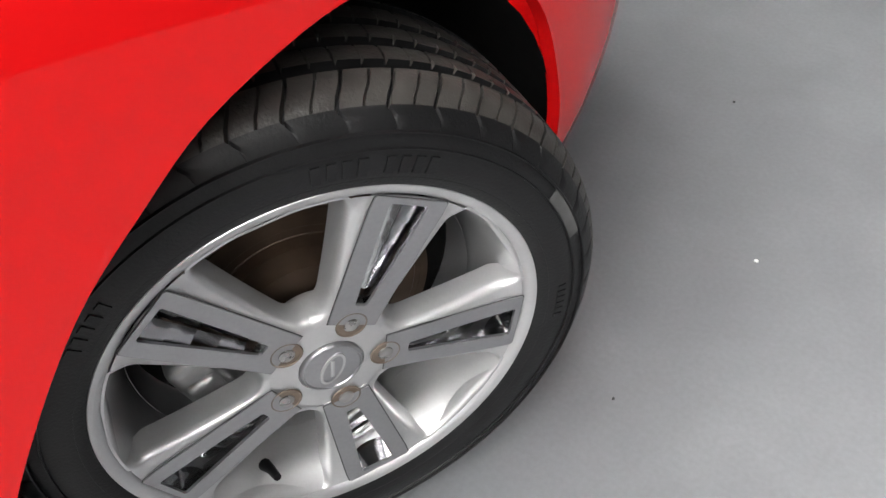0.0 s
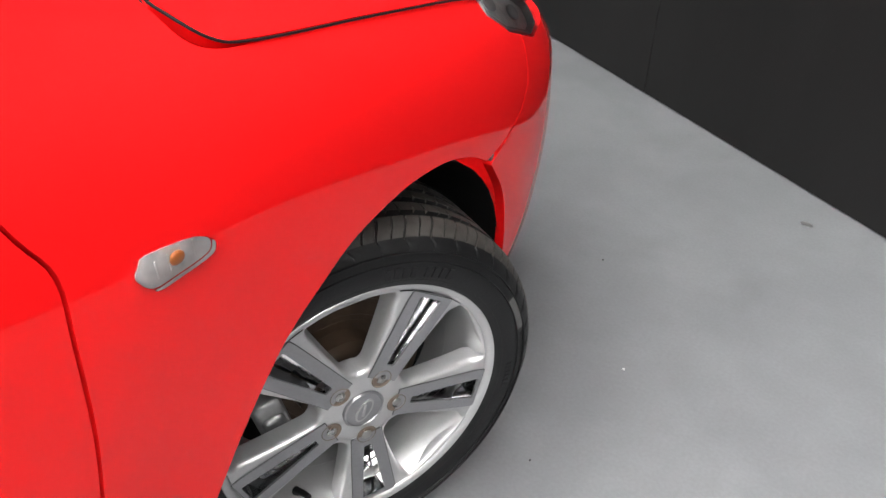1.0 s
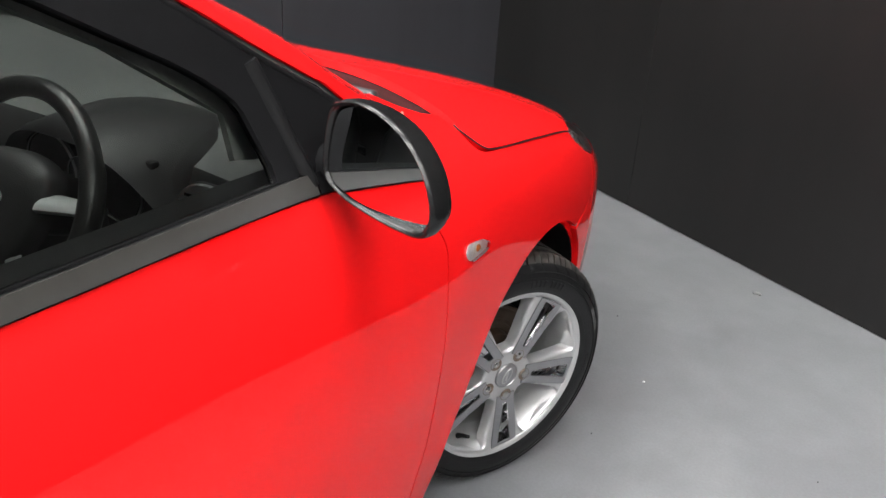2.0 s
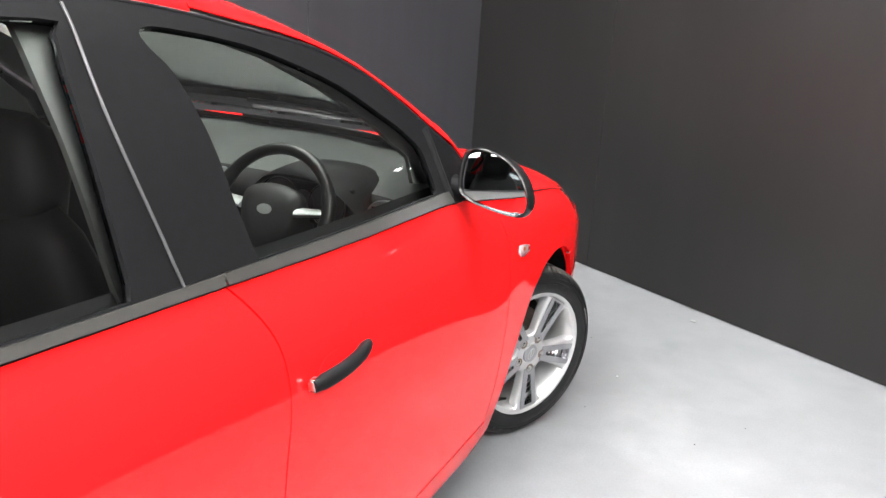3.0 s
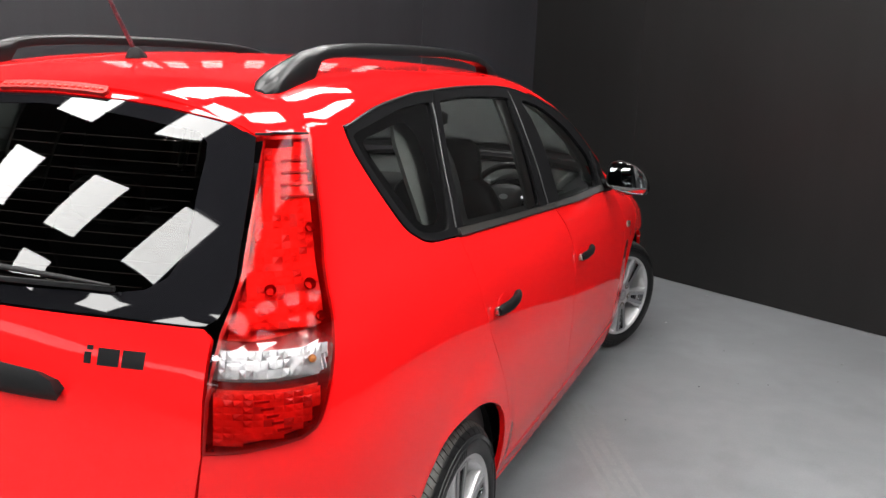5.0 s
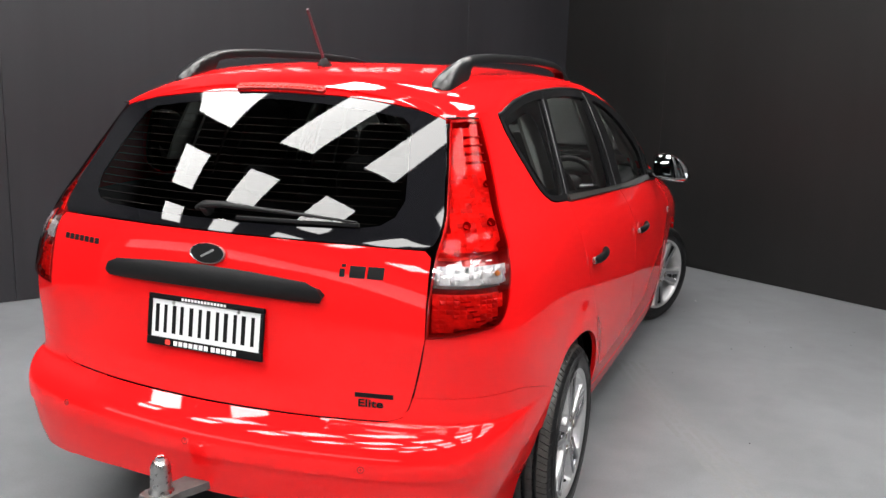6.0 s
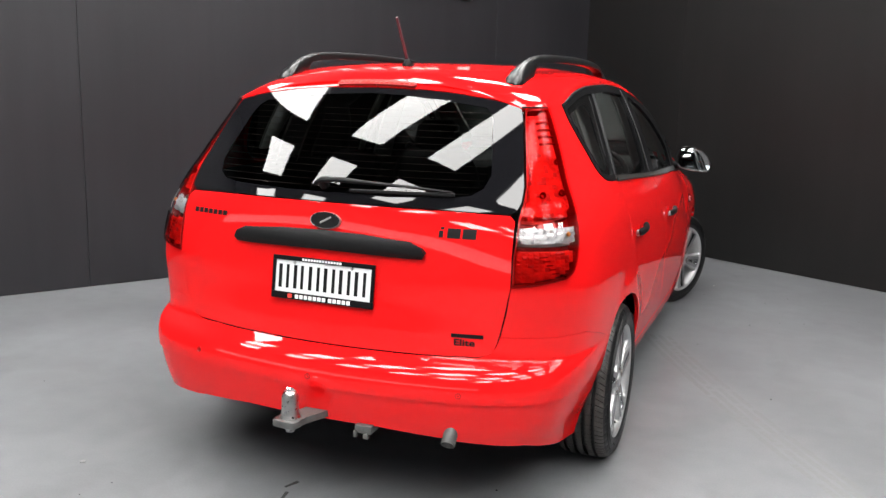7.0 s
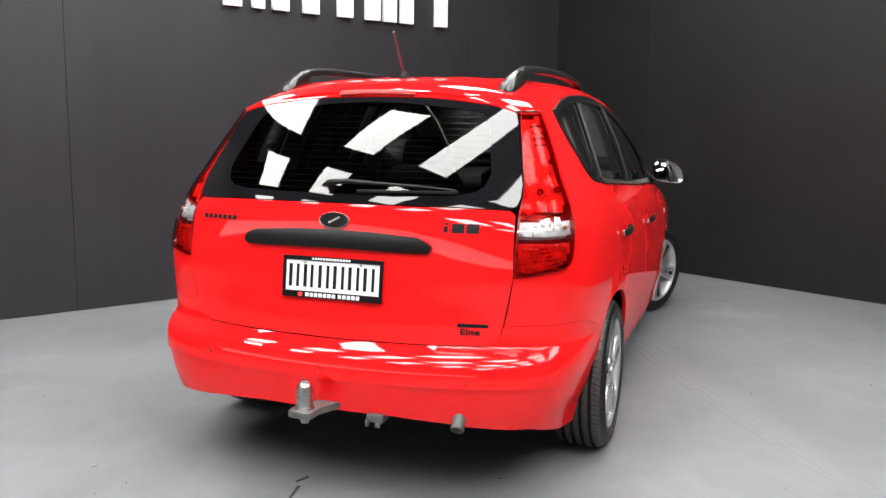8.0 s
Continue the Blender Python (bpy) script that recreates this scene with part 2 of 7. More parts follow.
def crv(pts, n=6, closed=False):
    """A smooth line through points."""
    p = np.array(pts, float)
    if closed:
        q = np.concatenate([p[-1:], p, p[:2]])
    else:
        q = np.concatenate([2 * p[:1] - p[1:2], p, 2 * p[-1:] - p[-2:-1]])
    out = []
    for i in range(1, len(q) - 2):
        a, b, c, d = q[i - 1:i + 3]
        for t in np.linspace(0, 1, n, endpoint=False):
            out.append(0.5 * (2 * b + (c - a) * t + (2 * a - 5 * b + 4 * c - d) * t * t + (3 * b - 3 * c + d - a) * t ** 3))
    if not closed:
        out.append(p[-1])
    return np.array(out)


def inside(poly, pts):
    x, y = pts[:, 0], pts[:, 1]
    r = np.zeros(len(pts), bool)
    n = len(poly)
    for i in range(n):
        x0, y0 = poly[i]
        x1, y1 = poly[(i + 1) % n]
        if y0 == y1:
            continue
        c = ((y0 > y) != (y1 > y)) & (x < (x1 - x0) * (y - y0) / (y1 - y0) + x0)
        r ^= c
    return r


def resample(poly, step):
    out = []
    n = len(poly)
    for i in range(n):
        a, b = poly[i], poly[(i + 1) % n]
        d = np.linalg.norm(b - a)
        if d < 1e-5:
            continue
        k = max(1, int(math.ceil(d / step)))
        for j in range(k):
            out.append(a + (b - a) * j / k)
    return np.array(out)


def area_of(p):
    return 0.5 * np.sum(p[:, 0] * np.roll(p[:, 1], -1) - np.roll(p[:, 0], -1) * p[:, 1])


def inset(poly, d):
    """The outline drawn in by d."""
    if area_of(poly) < 0:
        poly = poly[::-1]
    a, b = poly - np.roll(poly, 1, 0), np.roll(poly, -1, 0) - poly
    a /= np.linalg.norm(a, axis=1, keepdims=True) + 1e-12
    b /= np.linalg.norm(b, axis=1, keepdims=True) + 1e-12
    na, nb = np.stack([-a[:, 1], a[:, 0]], 1), np.stack([-b[:, 1], b[:, 0]], 1)
    m = na + nb
    m /= np.maximum((m * m).sum(1, keepdims=True) / 2, 0.5)
    return poly + d * m


def near_outline(pts, poly):
    d = np.full(len(pts), 9.0)
    for i in range(len(poly)):
        a, b = poly[i], poly[(i + 1) % len(poly)]
        ab = b - a
        t = np.clip(((pts - a) @ ab) / max(ab @ ab, 1e-12), 0, 1)
        d = np.minimum(d, np.linalg.norm(pts - a - t[:, None] * ab, axis=1))
    return d


from mathutils.geometry import delaunay_2d_cdt


def sheet(poly, fmap, holes=(), gap=0.002, step=0.035, edge=0.02, off=0.0, thick=0.016, half=False):
    """Vertices, faces and normals of a panel: an outline in the two coordinates of fmap, cut out of its surface,
    with a turned-in edge. half: the outline's sides on the middle line stay where they are."""
    P = resample(np.array(poly, float), edge)
    if gap:
        Q = inset(P, gap)
        if area_of(P) < 0:
            P = P[::-1]
        if half:
            Q[np.abs(P[:, 0]) < 1e-6, 0] = 0
        P = Q
    elif area_of(P) < 0:
        P = P[::-1]
    H = []
    for h in holes:
        h = resample(np.array(h, float), edge)
        H.append(h if area_of(h) > 0 else h[::-1])
    lo, hi = P.min(0), P.max(0)
    gx, gy = np.arange(lo[0] + step / 2, hi[0], step), np.arange(lo[1] + step / 2, hi[1], step)
    G = np.array([(a, b) for a in gx for b in gy]).reshape(-1, 2)
    if len(G):
        ok = inside(P, G) & (near_outline(G, P) > 0.45 * step)
        for h in H:
            ok &= ~inside(h, G) & (near_outline(G, h) > 0.45 * step)
        G = G[ok]
    allp = np.concatenate([P, *H, G])
    edges, loops, k = [], [], 0
    for q in (P, *H):
        ids = list(range(k, k + len(q)))
        loops.append(ids)
        edges += [(ids[i], ids[(i + 1) % len(ids)]) for i in range(len(ids))]
        k += len(q)
    vo, _, fo, _, _, _ = delaunay_2d_cdt([Vector(p) for p in allp], edges, [], 0, 1e-7)
    V = np.array([tuple(v) for v in vo])
    F = np.array([f for f in fo if len(f) == 3])
    c = V[F].mean(1)
    keep = inside(P, c)
    for h in H:
        keep &= ~inside(h, c)
    F = F[keep]
    X = fmap(V)
    e = 1e-3
    n = np.cross(fmap(V + [e, 0]) - fmap(V - [e, 0]), fmap(V + [0, e]) - fmap(V - [0, e]))
    n /= np.linalg.norm(n, axis=1, keepdims=True) + 1e-12
    out = X - np.array([0, 1.2, 0.75])
    s = np.sign((n * out).sum(1))
    s[s == 0] = 1
    n *= s[:, None]
    X = X + n * off
    # faces that look outwards
    fn = np.cross(X[F[:, 1]] - X[F[:, 0]], X[F[:, 2]] - X[F[:, 0]])
    bad = (fn * n[F[:, 0]]).sum(1) < 0
    F[bad] = F[bad][:, ::-1]
    verts, faces, norms = list(X), [tuple(f) for f in F], list(n)
    if thick:
        for li, ids in enumerate(loops):
            pos = X[ids]
            nn = n[ids]
            tang = np.roll(pos, -1, 0) - np.roll(pos, 1, 0)
            side = np.cross(tang, nn)
            side /= np.linalg.norm(side, axis=1, keepdims=True) + 1e-12
            base = len(verts)
            m = len(ids)
            verts += list(pos)
            norms += list(side)
            verts += list(pos - nn * thick)
            norms += list(side)
            for i in range(m):
                j = (i + 1) % m
                if half and abs(allp[ids[i]][0]) < 1e-6 and abs(allp[ids[j]][0]) < 1e-6:
                    continue
                faces.append((base + i, base + m + i, base + m + j, base + j))
    return np.array(verts), faces, np.array(norms)


def mirrored(v, f, n):
    w, k = v.copy(), n.copy()
    w[:, 0] *= -1
    k[:, 0] *= -1
    return w, [tuple(reversed(a)) for a in f], k


def panel(name, poly, fmap, mat, parent, label="", left=False, both=False, **kw):
    """A panel as one mesh: on the right, mirrored to the left, or both halves of a middle panel joined."""
    v, f, n = sheet(poly, fmap, half=both, **kw)
    if left:
        v, f, n = mirrored(v, f, n)
    if both:
        v2, f2, n2 = mirrored(v, f, n)
        k = len(v)
        v, n = np.concatenate([v, v2]), np.concatenate([n, n2])
        f = f + [tuple(i + k for i in a) for a in f2]
    return part(name, mesh_of(name, v, f, mat, n), mat, parent, label)


# ---- the car's outer skin: x to its right, y ahead, z up, rear axle at y = 0 ----
YC, NS, NF = 1.30, 12.0, 6.0


def spl(x, pts):
    """Smooth interpolation through knots that does not overshoot."""
    X, Y = np.array([p[0] for p in pts], float), np.array([p[1] for p in pts], float)
    h = np.diff(X)
    d = np.diff(Y) / h
    m = np.zeros(len(X))
    m[0], m[-1] = d[0], d[-1]
    for i in range(1, len(X) - 1):
        if d[i - 1] * d[i] > 0:
            a, b = 2 * h[i] + h[i - 1], h[i] + 2 * h[i - 1]
            m[i] = (a + b) / (a / d[i - 1] + b / d[i])
    x = np.clip(np.asarray(x, float), X[0], X[-1])
    i = np.clip(np.searchsorted(X, x) - 1, 0, len(X) - 2)
    t = (x - X[i]) / h[i]
    t2, t3 = t * t, t * t * t
    return (2 * t3 - 3 * t2 + 1) * Y[i] + (t3 - 2 * t2 + t) * h[i] * m[i] + (3 * t2 - 2 * t3) * Y[i + 1] + (t3 - t2) * h[i] * m[i + 1]


def smooth(x, a, b):
    t = np.clip((x - a) / (b - a), 0, 1)
    return t * t * (3 - 2 * t)


BELT = [(-0.9, 1.13), (-0.3, 1.12), (0.1, 1.09), (1.1, 1.02), (2.0, 0.985), (2.6, 0.97)]
# half width by the height over the belt line
WIDTH = [(-0.95, 0.78), (-0.85, 0.80), (-0.75, 0.835), (-0.6, 0.862), (-0.42, 0.868), (-0.27, 0.858), (-0.17, 0.842),
         (-0.08, 0.812), (0, 0.772), (0.1, 0.74), (0.2, 0.705), (0.3, 0.66), (0.36, 0.63), (0.42, 0.59)]
# the tail's outline and the nose's, by height
REAR = [(0.18, -0.80), (0.24, -0.86), (0.32, -0.893), (0.40, -0.905), (0.44, -0.909), (0.475, -0.907), (0.495, -0.9025), (0.515, -0.894), (0.532, -0.882), (0.546, -0.866), (0.556, -0.848), (0.563, -0.830), (0.569, -0.8245), (0.64, -0.817),
        (0.72, -0.806), (0.85, -0.797), (0.97, -0.785), (1.03, -0.768), (1.1, -0.7235), (1.2, -0.645), (1.3, -0.5485), (1.38, -0.458), (1.412, -0.419), (1.43, -0.395), (1.46, -0.35)]
BOWS = [(0.2, 0.25), (0.6, 0.23), (0.8, 0.17), (0.95, 0.20), (1.05, 0.26), (1.22, 0.26), (1.3, 0.20), (1.38, 0.11)]
NOSE = [(0.18, 3.42), (0.3, 3.52), (0.5, 3.56), (0.62, 3.55), (0.75, 3.50), (0.9, 3.4), (1.5, 3.2)]
HOOD = [(2.0, 1.10), (2.3, 1.060), (2.6, 1.005), (2.9, 0.930), (3.2, 0.838), (3.4, 0.757), (3.56, 0.65)]


# over the window's height the tail is one even curve
_gz = np.linspace(1.04, 1.42, 40)
_GY, _GB = np.polyfit(_gz, spl(_gz, REAR), 2), np.polyfit(_gz, spl(_gz, BOWS), 2)


def rear_y(z):
    k = smooth(z, 0.99, 1.06) * (1 - smooth(z, 1.41, 1.44))
    return spl(z, REAR) * (1 - k) + np.polyval(_GY, np.clip(z, 1.0, 1.46)) * k


def rear_bow(z):
    k = smooth(z, 0.99, 1.06) * (1 - smooth(z, 1.41, 1.44))
    return spl(z, BOWS) * (1 - k) + np.polyval(_GB, np.clip(z, 1.0, 1.46)) * k


def hood_p(y):
    """How square the bonnet's section is."""
    return 4.05 + 1.3 * smooth(y, 2.5, 3.0)


def half_width(y, z):
    b = spl(y, BELT)
    w = spl(z - b, WIDTH)
    q = np.clip((z - 0.55) / (spl(y, HOOD) - 0.55), 0, 1)
    f = np.where(z > 0.55, spl(0.55 - b, WIDTH) * (1 - q ** 4.0) ** (1 / hood_p(y)), w)
    k = smooth(y, 2.1, 2.5)
    w = w * (1 - k) + f * k
    w = w * (1 - 0.045 * smooth(-y, -0.7, 0.35) * smooth(z, 1.08, 1.35)) - 0.004 * smooth(y, 2.2, 2.45)
    # the skin turns in towards the wheel arches
    for cy, cz, r0, band, turn in ((2.665, 0.315, 0.36, 0.13, 0.006), (0.012, 0.31, 0.34, 0.085, -0.011)):
        u = 1 - (np.hypot(y - cy, z - cz) - r0) / band
        w = w - turn * smooth(u, -0.3, 1.1)
    return w


# the outline seen from above as an arc, tabulated by its length from the tail's middle
_a = np.linspace(0, math.pi / 2, 4001)
_xi, _eta = np.sin(_a) ** (2 / NS), np.cos(_a) ** (2 / NS)
_len = np.concatenate([[0], np.cumsum(np.hypot(np.diff(_xi) * 0.84, np.diff(_eta) * 2.08))])
S_MID = _len[-1]
_xf, _ef = np.sin(_a) ** (2 / NF), np.cos(_a) ** (2 / NF)
_lenf = np.concatenate([[0], np.cumsum(np.hypot(np.diff(_xf) * 0.84, np.diff(_ef) * 2.2))])
_lenf *= S_MID / _lenf[-1]


def skin(s, z, soft=0.0):
    """The skin's point by its way along the outline, from the tail's middle to the nose's, and its height; soft rounds off its breaks."""
    s, z = np.broadcast_arrays(np.asarray(s, float), np.asarray(z, float))
    front = s > S_MID
    u = np.where(front, 2 * S_MID - s, s)
    xi = np.where(front, np.interp(u, _lenf, _xf), np.interp(u, _len, _xi))
    eta = np.where(front, np.interp(u, _lenf, _ef), np.interp(u, _len, _eta))
    ry = np.mean([rear_y(z + d) for d in np.linspace(-soft, soft, 9)], 0) if soft else rear_y(z)
    lr, lf = YC - ry, spl(z, NOSE) - YC
    y0 = np.where(front, YC + lf * eta, YC - lr * eta)
    x = half_width(y0, z) * xi
    bow = np.where(front, 0.0, rear_bow(z) * x * x * eta)
    return np.stack([x, y0 + bow, z], -1)


_S = np.linspace(0, 2 * S_MID, 3000)


def s_of_y(y, z):
    """The way along the outline at which the side has a given y."""
    out = []
    for a, b in np.broadcast(y, z):
        p = skin(_S, b)
        out.append(np.interp(a, np.maximum.accumulate(p[:, 1]), _S))
    return np.array(out)


def s_of_x(x, z):
    """The way along the outline at which the tail has a given x."""
    out = []
    for a, b in np.broadcast(x, z):
        p = skin(_S[:1500], b)
        out.append(np.interp(a, np.maximum.accumulate(p[:, 0]), _S[:1500]))
    return np.array(out)
# ---- roof, windscreen pillars and bonnet, seen from above ----
EDGE = [(-0.44, 1.346), (-0.345, 1.357), (-0.229, 1.367), (-0.139, 1.388), (-0.042, 1.407), (0.064, 1.420), (0.182, 1.432), (0.318, 1.438), (0.46, 1.443), (0.65, 1.446),
        (0.87, 1.445), (1.08, 1.436), (1.26, 1.415), (1.40, 1.389), (1.595, 1.350), (1.75, 1.298), (1.89, 1.220), (2.01, 1.141), (2.09, 1.093), (2.16, 1.046), (2.21, 0.995), (2.245, 0.945), (2.40, 0.80)]
CROWN = [(-0.45, 1.408), (-0.40, 1.436), (-0.30, 1.474), (-0.136, 1.495), (0.2, 1.515), (0.6, 1.521), (1.0, 1.512), (1.25, 1.502), (1.40, 1.480), (1.7, 1.384), (2.0, 1.261), (2.25, 1.138), (2.45, 1.02)]
_EY = np.linspace(-0.43, 2.42, 290)
_EZ = spl(_EY, EDGE)
_EX = np.array([skin(s, z)[0] for s, z in zip(s_of_y(_EY, _EZ), _EZ)])


def roof(p):
    x, y = p[:, 0], p[:, 1]
    xe, ze, zt = np.interp(y, _EY, _EX), spl(y, EDGE), spl(y, CROWN)
    q = np.clip(np.abs(x) / xe, 0, 1)
    e = 0.4545 + 0.30 * (1 - smooth(y, -0.40, -0.05))
    return np.stack([x, y, ze + (zt - ze) * (1 - q ** 2.6) ** e], -1)


def hood(p):
    x, y = p[:, 0], p[:, 1]
    e = np.clip((y - YC) / (spl(np.full_like(y, 0.75), NOSE) - YC), 0, 1)
    w = spl(0.55 - spl(y, BELT), WIDTH) * (1 - e ** NF) ** (1 / NF)
    q = np.clip(np.abs(x) / w, 0, 1)
    return np.stack([x, y, 0.55 + (spl(y, HOOD) - 0.55) * (1 - q ** hood_p(y)) ** 0.25], -1)


def wrap(p):
    return skin(p[:, 0], p[:, 1])


def tail(p):
    """The tailgate and its glass: evenly bowed from side to side."""
    q = skin(p[:, 0], p[:, 1])
    q[:, 1] = rear_y(np.maximum(q[:, 2], 0.64)) - 0.05 * np.maximum(0.64 - q[:, 2], 0) + rear_bow(q[:, 2]) * q[:, 0] ** 2
    return q


def wrap_soft(p):
    return skin(p[:, 0], p[:, 1], 0.08)


def z_of_x(x, y):
    """The height at which the front wing's top has a given half width."""
    z = np.linspace(0.85, 1.08, 400)
    return float(np.interp(-x, -half_width(np.full(400, y), z), z))


def SY(pts):
    p = np.array(pts, float)
    return np.stack([s_of_y(p[:, 0], p[:, 1]), p[:, 1]], 1)


def SX(pts):
    p = np.array(pts, float)
    return np.stack([s_of_x(p[:, 0], p[:, 1]), p[:, 1]], 1)


def arc(cy, cz, r, a0, a1, n=24):
    return [(cy + r * math.cos(radians(a)), cz + r * math.sin(radians(a))) for a in np.linspace(a0, a1, n)]


def join(*lines):
    return np.concatenate([np.array(a, float) for a in lines])


# seams of the side, as (y, z)
STRIP_BOT = [(0.142, 1.073), (0.512, 1.048), (1.113, 1.009), (1.57, 0.982), (1.955, 0.968), (2.242, 0.945)]
STRIP_TOP = [(0.150, 1.092), (0.323, 1.079), (0.686, 1.053), (1.075, 1.029), (1.605, 1.004), (2.0, 0.993), (2.20, 0.985)]
SEAM_MID = crv([(1.165, 1.006), (1.198, 0.965), (1.232, 0.905), (1.243, 0.84), (1.236, 0.77), (1.208, 0.67), (1.19, 0.56), (1.185, 0.43), (1.19, 0.298)], 4)
SEAM_FRONT = crv([(2.242, 0.945), (2.266, 0.89), (2.286, 0.838), (2.303, 0.798), (2.298, 0.739), (2.289, 0.633), (2.271, 0.526), (2.250, 0.424), (2.219, 0.361), (2.205, 0.298)], 4)
SEAM_REAR = crv([(0.142, 1.073), (0.150, 1.0), (0.176, 0.90), (0.215, 0.805), (0.282, 0.704), (0.345, 0.60), (0.392, 0.482), (0.415, 0.40), (0.425, 0.298)], 4)


def strip_z(y):
    return spl(y, STRIP_BOT)


def edge_line(y0, y1, n=14, drop=0.0):
    return [(y, float(spl(y, EDGE)) - drop) for y in np.linspace(y0, y1, n)]


def belt_line(y0, y1, n=10):
    return [(y, float(strip_z(y))) for y in np.linspace(y0, y1, n)]


def top_line(y0, y1, n=8, up=0.0):
    return [(y, float(spl(y, STRIP_TOP)) + up) for y in np.linspace(y0, y1, n)]


LAMP_OUT = crv([(-0.345, 1.355), (-0.376, 1.285), (-0.435, 1.177), (-0.496, 1.073), (-0.528, 1.002), (-0.565, 0.920), (-0.600, 0.852), (-0.634, 0.829)], 4)
LAMP_LOW = [(0.705, 0.812), (0.630, 0.803)]
GATE_SIDE = crv([(0.631, 0.801), (0.617, 0.72), (0.602, 0.645), (0.592, 0.608), (0.574, 0.582), (0.535, 0.569)], 4)
FRONT_ARCH = crv([(3.0, 0.585), (2.94, 0.622), (2.88, 0.645), (2.82, 0.656), (2.75, 0.658), (2.66, 0.645), (2.595, 0.618), (2.53, 0.582), (2.467, 0.522), (2.411, 0.451), (2.356, 0.375), (2.31, 0.28), (2.295, 0.20)], 4)
FRONT_ARCH_LOW = crv([(3.115, 0.20), (3.11, 0.29), (3.10, 0.37), (3.085, 0.43), (3.055, 0.51), (3.0, 0.585)], 4)
REAR_ARCH = crv([(-0.245, 0.538), (-0.19, 0.587), (-0.123, 0.628), (-0.04, 0.645), (0.082, 0.642), (0.206, 0.609), (0.316, 0.541), (0.361, 0.45), (0.391, 0.338), (0.398, 0.28), (0.40, 0.20)], 4)
REAR_ARCH_LOW = crv([(-0.335, 0.20), (-0.330, 0.32), (-0.310, 0.42), (-0.275, 0.50), (-0.245, 0.538)], 4)
SEAM_Y = [(-0.60, 0.641), (-0.518, 0.635), (-0.463, 0.621), (-0.35, 0.588), (-0.245, 0.538)]

QUARTER = join(SY(SEAM_REAR[::-1]),
               SY(crv([(0.142, 1.073), (0.041, 1.082), (-0.026, 1.088), (-0.075, 1.098), (-0.113, 1.115), (-0.140, 1.132), (-0.162, 1.155), (-0.194, 1.211), (-0.217, 1.267), (-0.232, 1.313),
                       (-0.234, 1.353), (-0.232, 1.365)], 3)[1:]), SY(edge_line(-0.24, -0.342, 6, -0.012)), SY(LAMP_OUT[:-1]), SX(LAMP_LOW),
               SX([(0.619, 0.72), (0.607, 0.66), (0.603, 0.641), (0.68, 0.641)]), SY(SEAM_Y), SY(REAR_ARCH[1:]), SY([(0.425, 0.20)]))
BUMPER = join(SX([(0, 0.440), (0, 0.564), (0.35, 0.565), (0.535, 0.569), (0.574, 0.582), (0.592, 0.608), (0.602, 0.6406), (0.68, 0.6406)]), SY([(y, z - 0.0004) for y, z in SEAM_Y]),
              SY([(-0.275, 0.50), (-0.302, 0.440)]), SY([(-0.45, 0.440)]), SX([(0.6, 0.440), (0.3, 0.440)]))
SKIRT = join(SX([(0, 0.33), (0, 0.440), (0.3, 0.440), (0.6, 0.440)]), SY([(-0.45, 0.440), (-0.302, 0.440)]), SY(REAR_ARCH_LOW[::-1][8:]), SY([(-0.544, 0.235)]),
             SX([(0.70, 0.287), (0.6, 0.295), (0.5, 0.302), (0.46, 0.310), (0.25, 0.327)]))
GATE = join(SX([(0, 0.564), (0.35, 0.565)]), SX(GATE_SIDE[::-1]), SX([(0.627, 0.90), (0.624, 0.98), (0.6215, 1.010), (0.603, 1.0255), (0.42, 1.031), (0.2, 1.033), (0, 1.034)]))
GATE_TOP = join(SX([(0, 1.414), (0.2, 1.409), (0.315, 1.400), (0.45, 1.383), (0.515, 1.371), (0.548, 1.358), (0.556, 1.352), (0.568, 1.36), (0.50, 1.395), (0.4, 1.418), (0.2, 1.431), (0, 1.434)]))
GLASS_OUT = join(SX([(0, 1.037), (0.2, 1.036), (0.42, 1.034), (0.600, 1.028), (0.620, 1.042), (0.627, 1.065), (0.624, 1.112), (0.599, 1.21), (0.574, 1.303), (0.554, 1.353), (0.503, 1.371), (0.44, 1.381), (0.315, 1.398), (0.2, 1.407), (0, 1.412)]))
GLASS_IN = join(SX([(0, 1.066), (0.2, 1.066), (0.412, 1.071), (0.470, 1.080), (0.503, 1.102), (0.516, 1.143), (0.497, 1.22), (0.472, 1.31), (0.458, 1.338), (0.433, 1.355), (0.309, 1.371), (0.17, 1.385), (0, 1.392)]))
DOOR_R = SY(join(belt_line(0.142, 1.165), SEAM_MID[1:], [(0.80, 0.298)], SEAM_REAR[::-1][:-1]))
DOOR_F = SY(join(belt_line(1.165, 2.242), SEAM_FRONT[1:], [(1.7, 0.298)], SEAM_MID[::-1][:-1]))
FENDER = SY(join(SEAM_FRONT[::-1], [(2.225, 0.965)], [(y, z_of_x(x, y)) for x, y in ((0.745, 2.235), (0.70, 2.26), (0.665, 2.30), (0.650, 2.345), (0.682, 2.40), (0.700, 2.447), (0.708, 2.496))],
                 crv([(2.503, 0.935), (2.513, 0.910), (2.537, 0.896), (2.588, 0.887), (2.726, 0.868), (2.876, 0.845), (3.050, 0.812)], 4),
                 [(3.052, 0.785), (3.105, 0.749), (3.150, 0.731), (3.140, 0.66), (3.11, 0.63), (3.05, 0.605)], FRONT_ARCH[1:], [(2.23, 0.20), (2.205, 0.22)]))
SILL = SY(join([(0.432, 0.295), (1.3, 0.295), (2.20, 0.295), (2.215, 0.20), (1.3, 0.195), (0.432, 0.20)]))
NOSE_S = 2 * S_MID


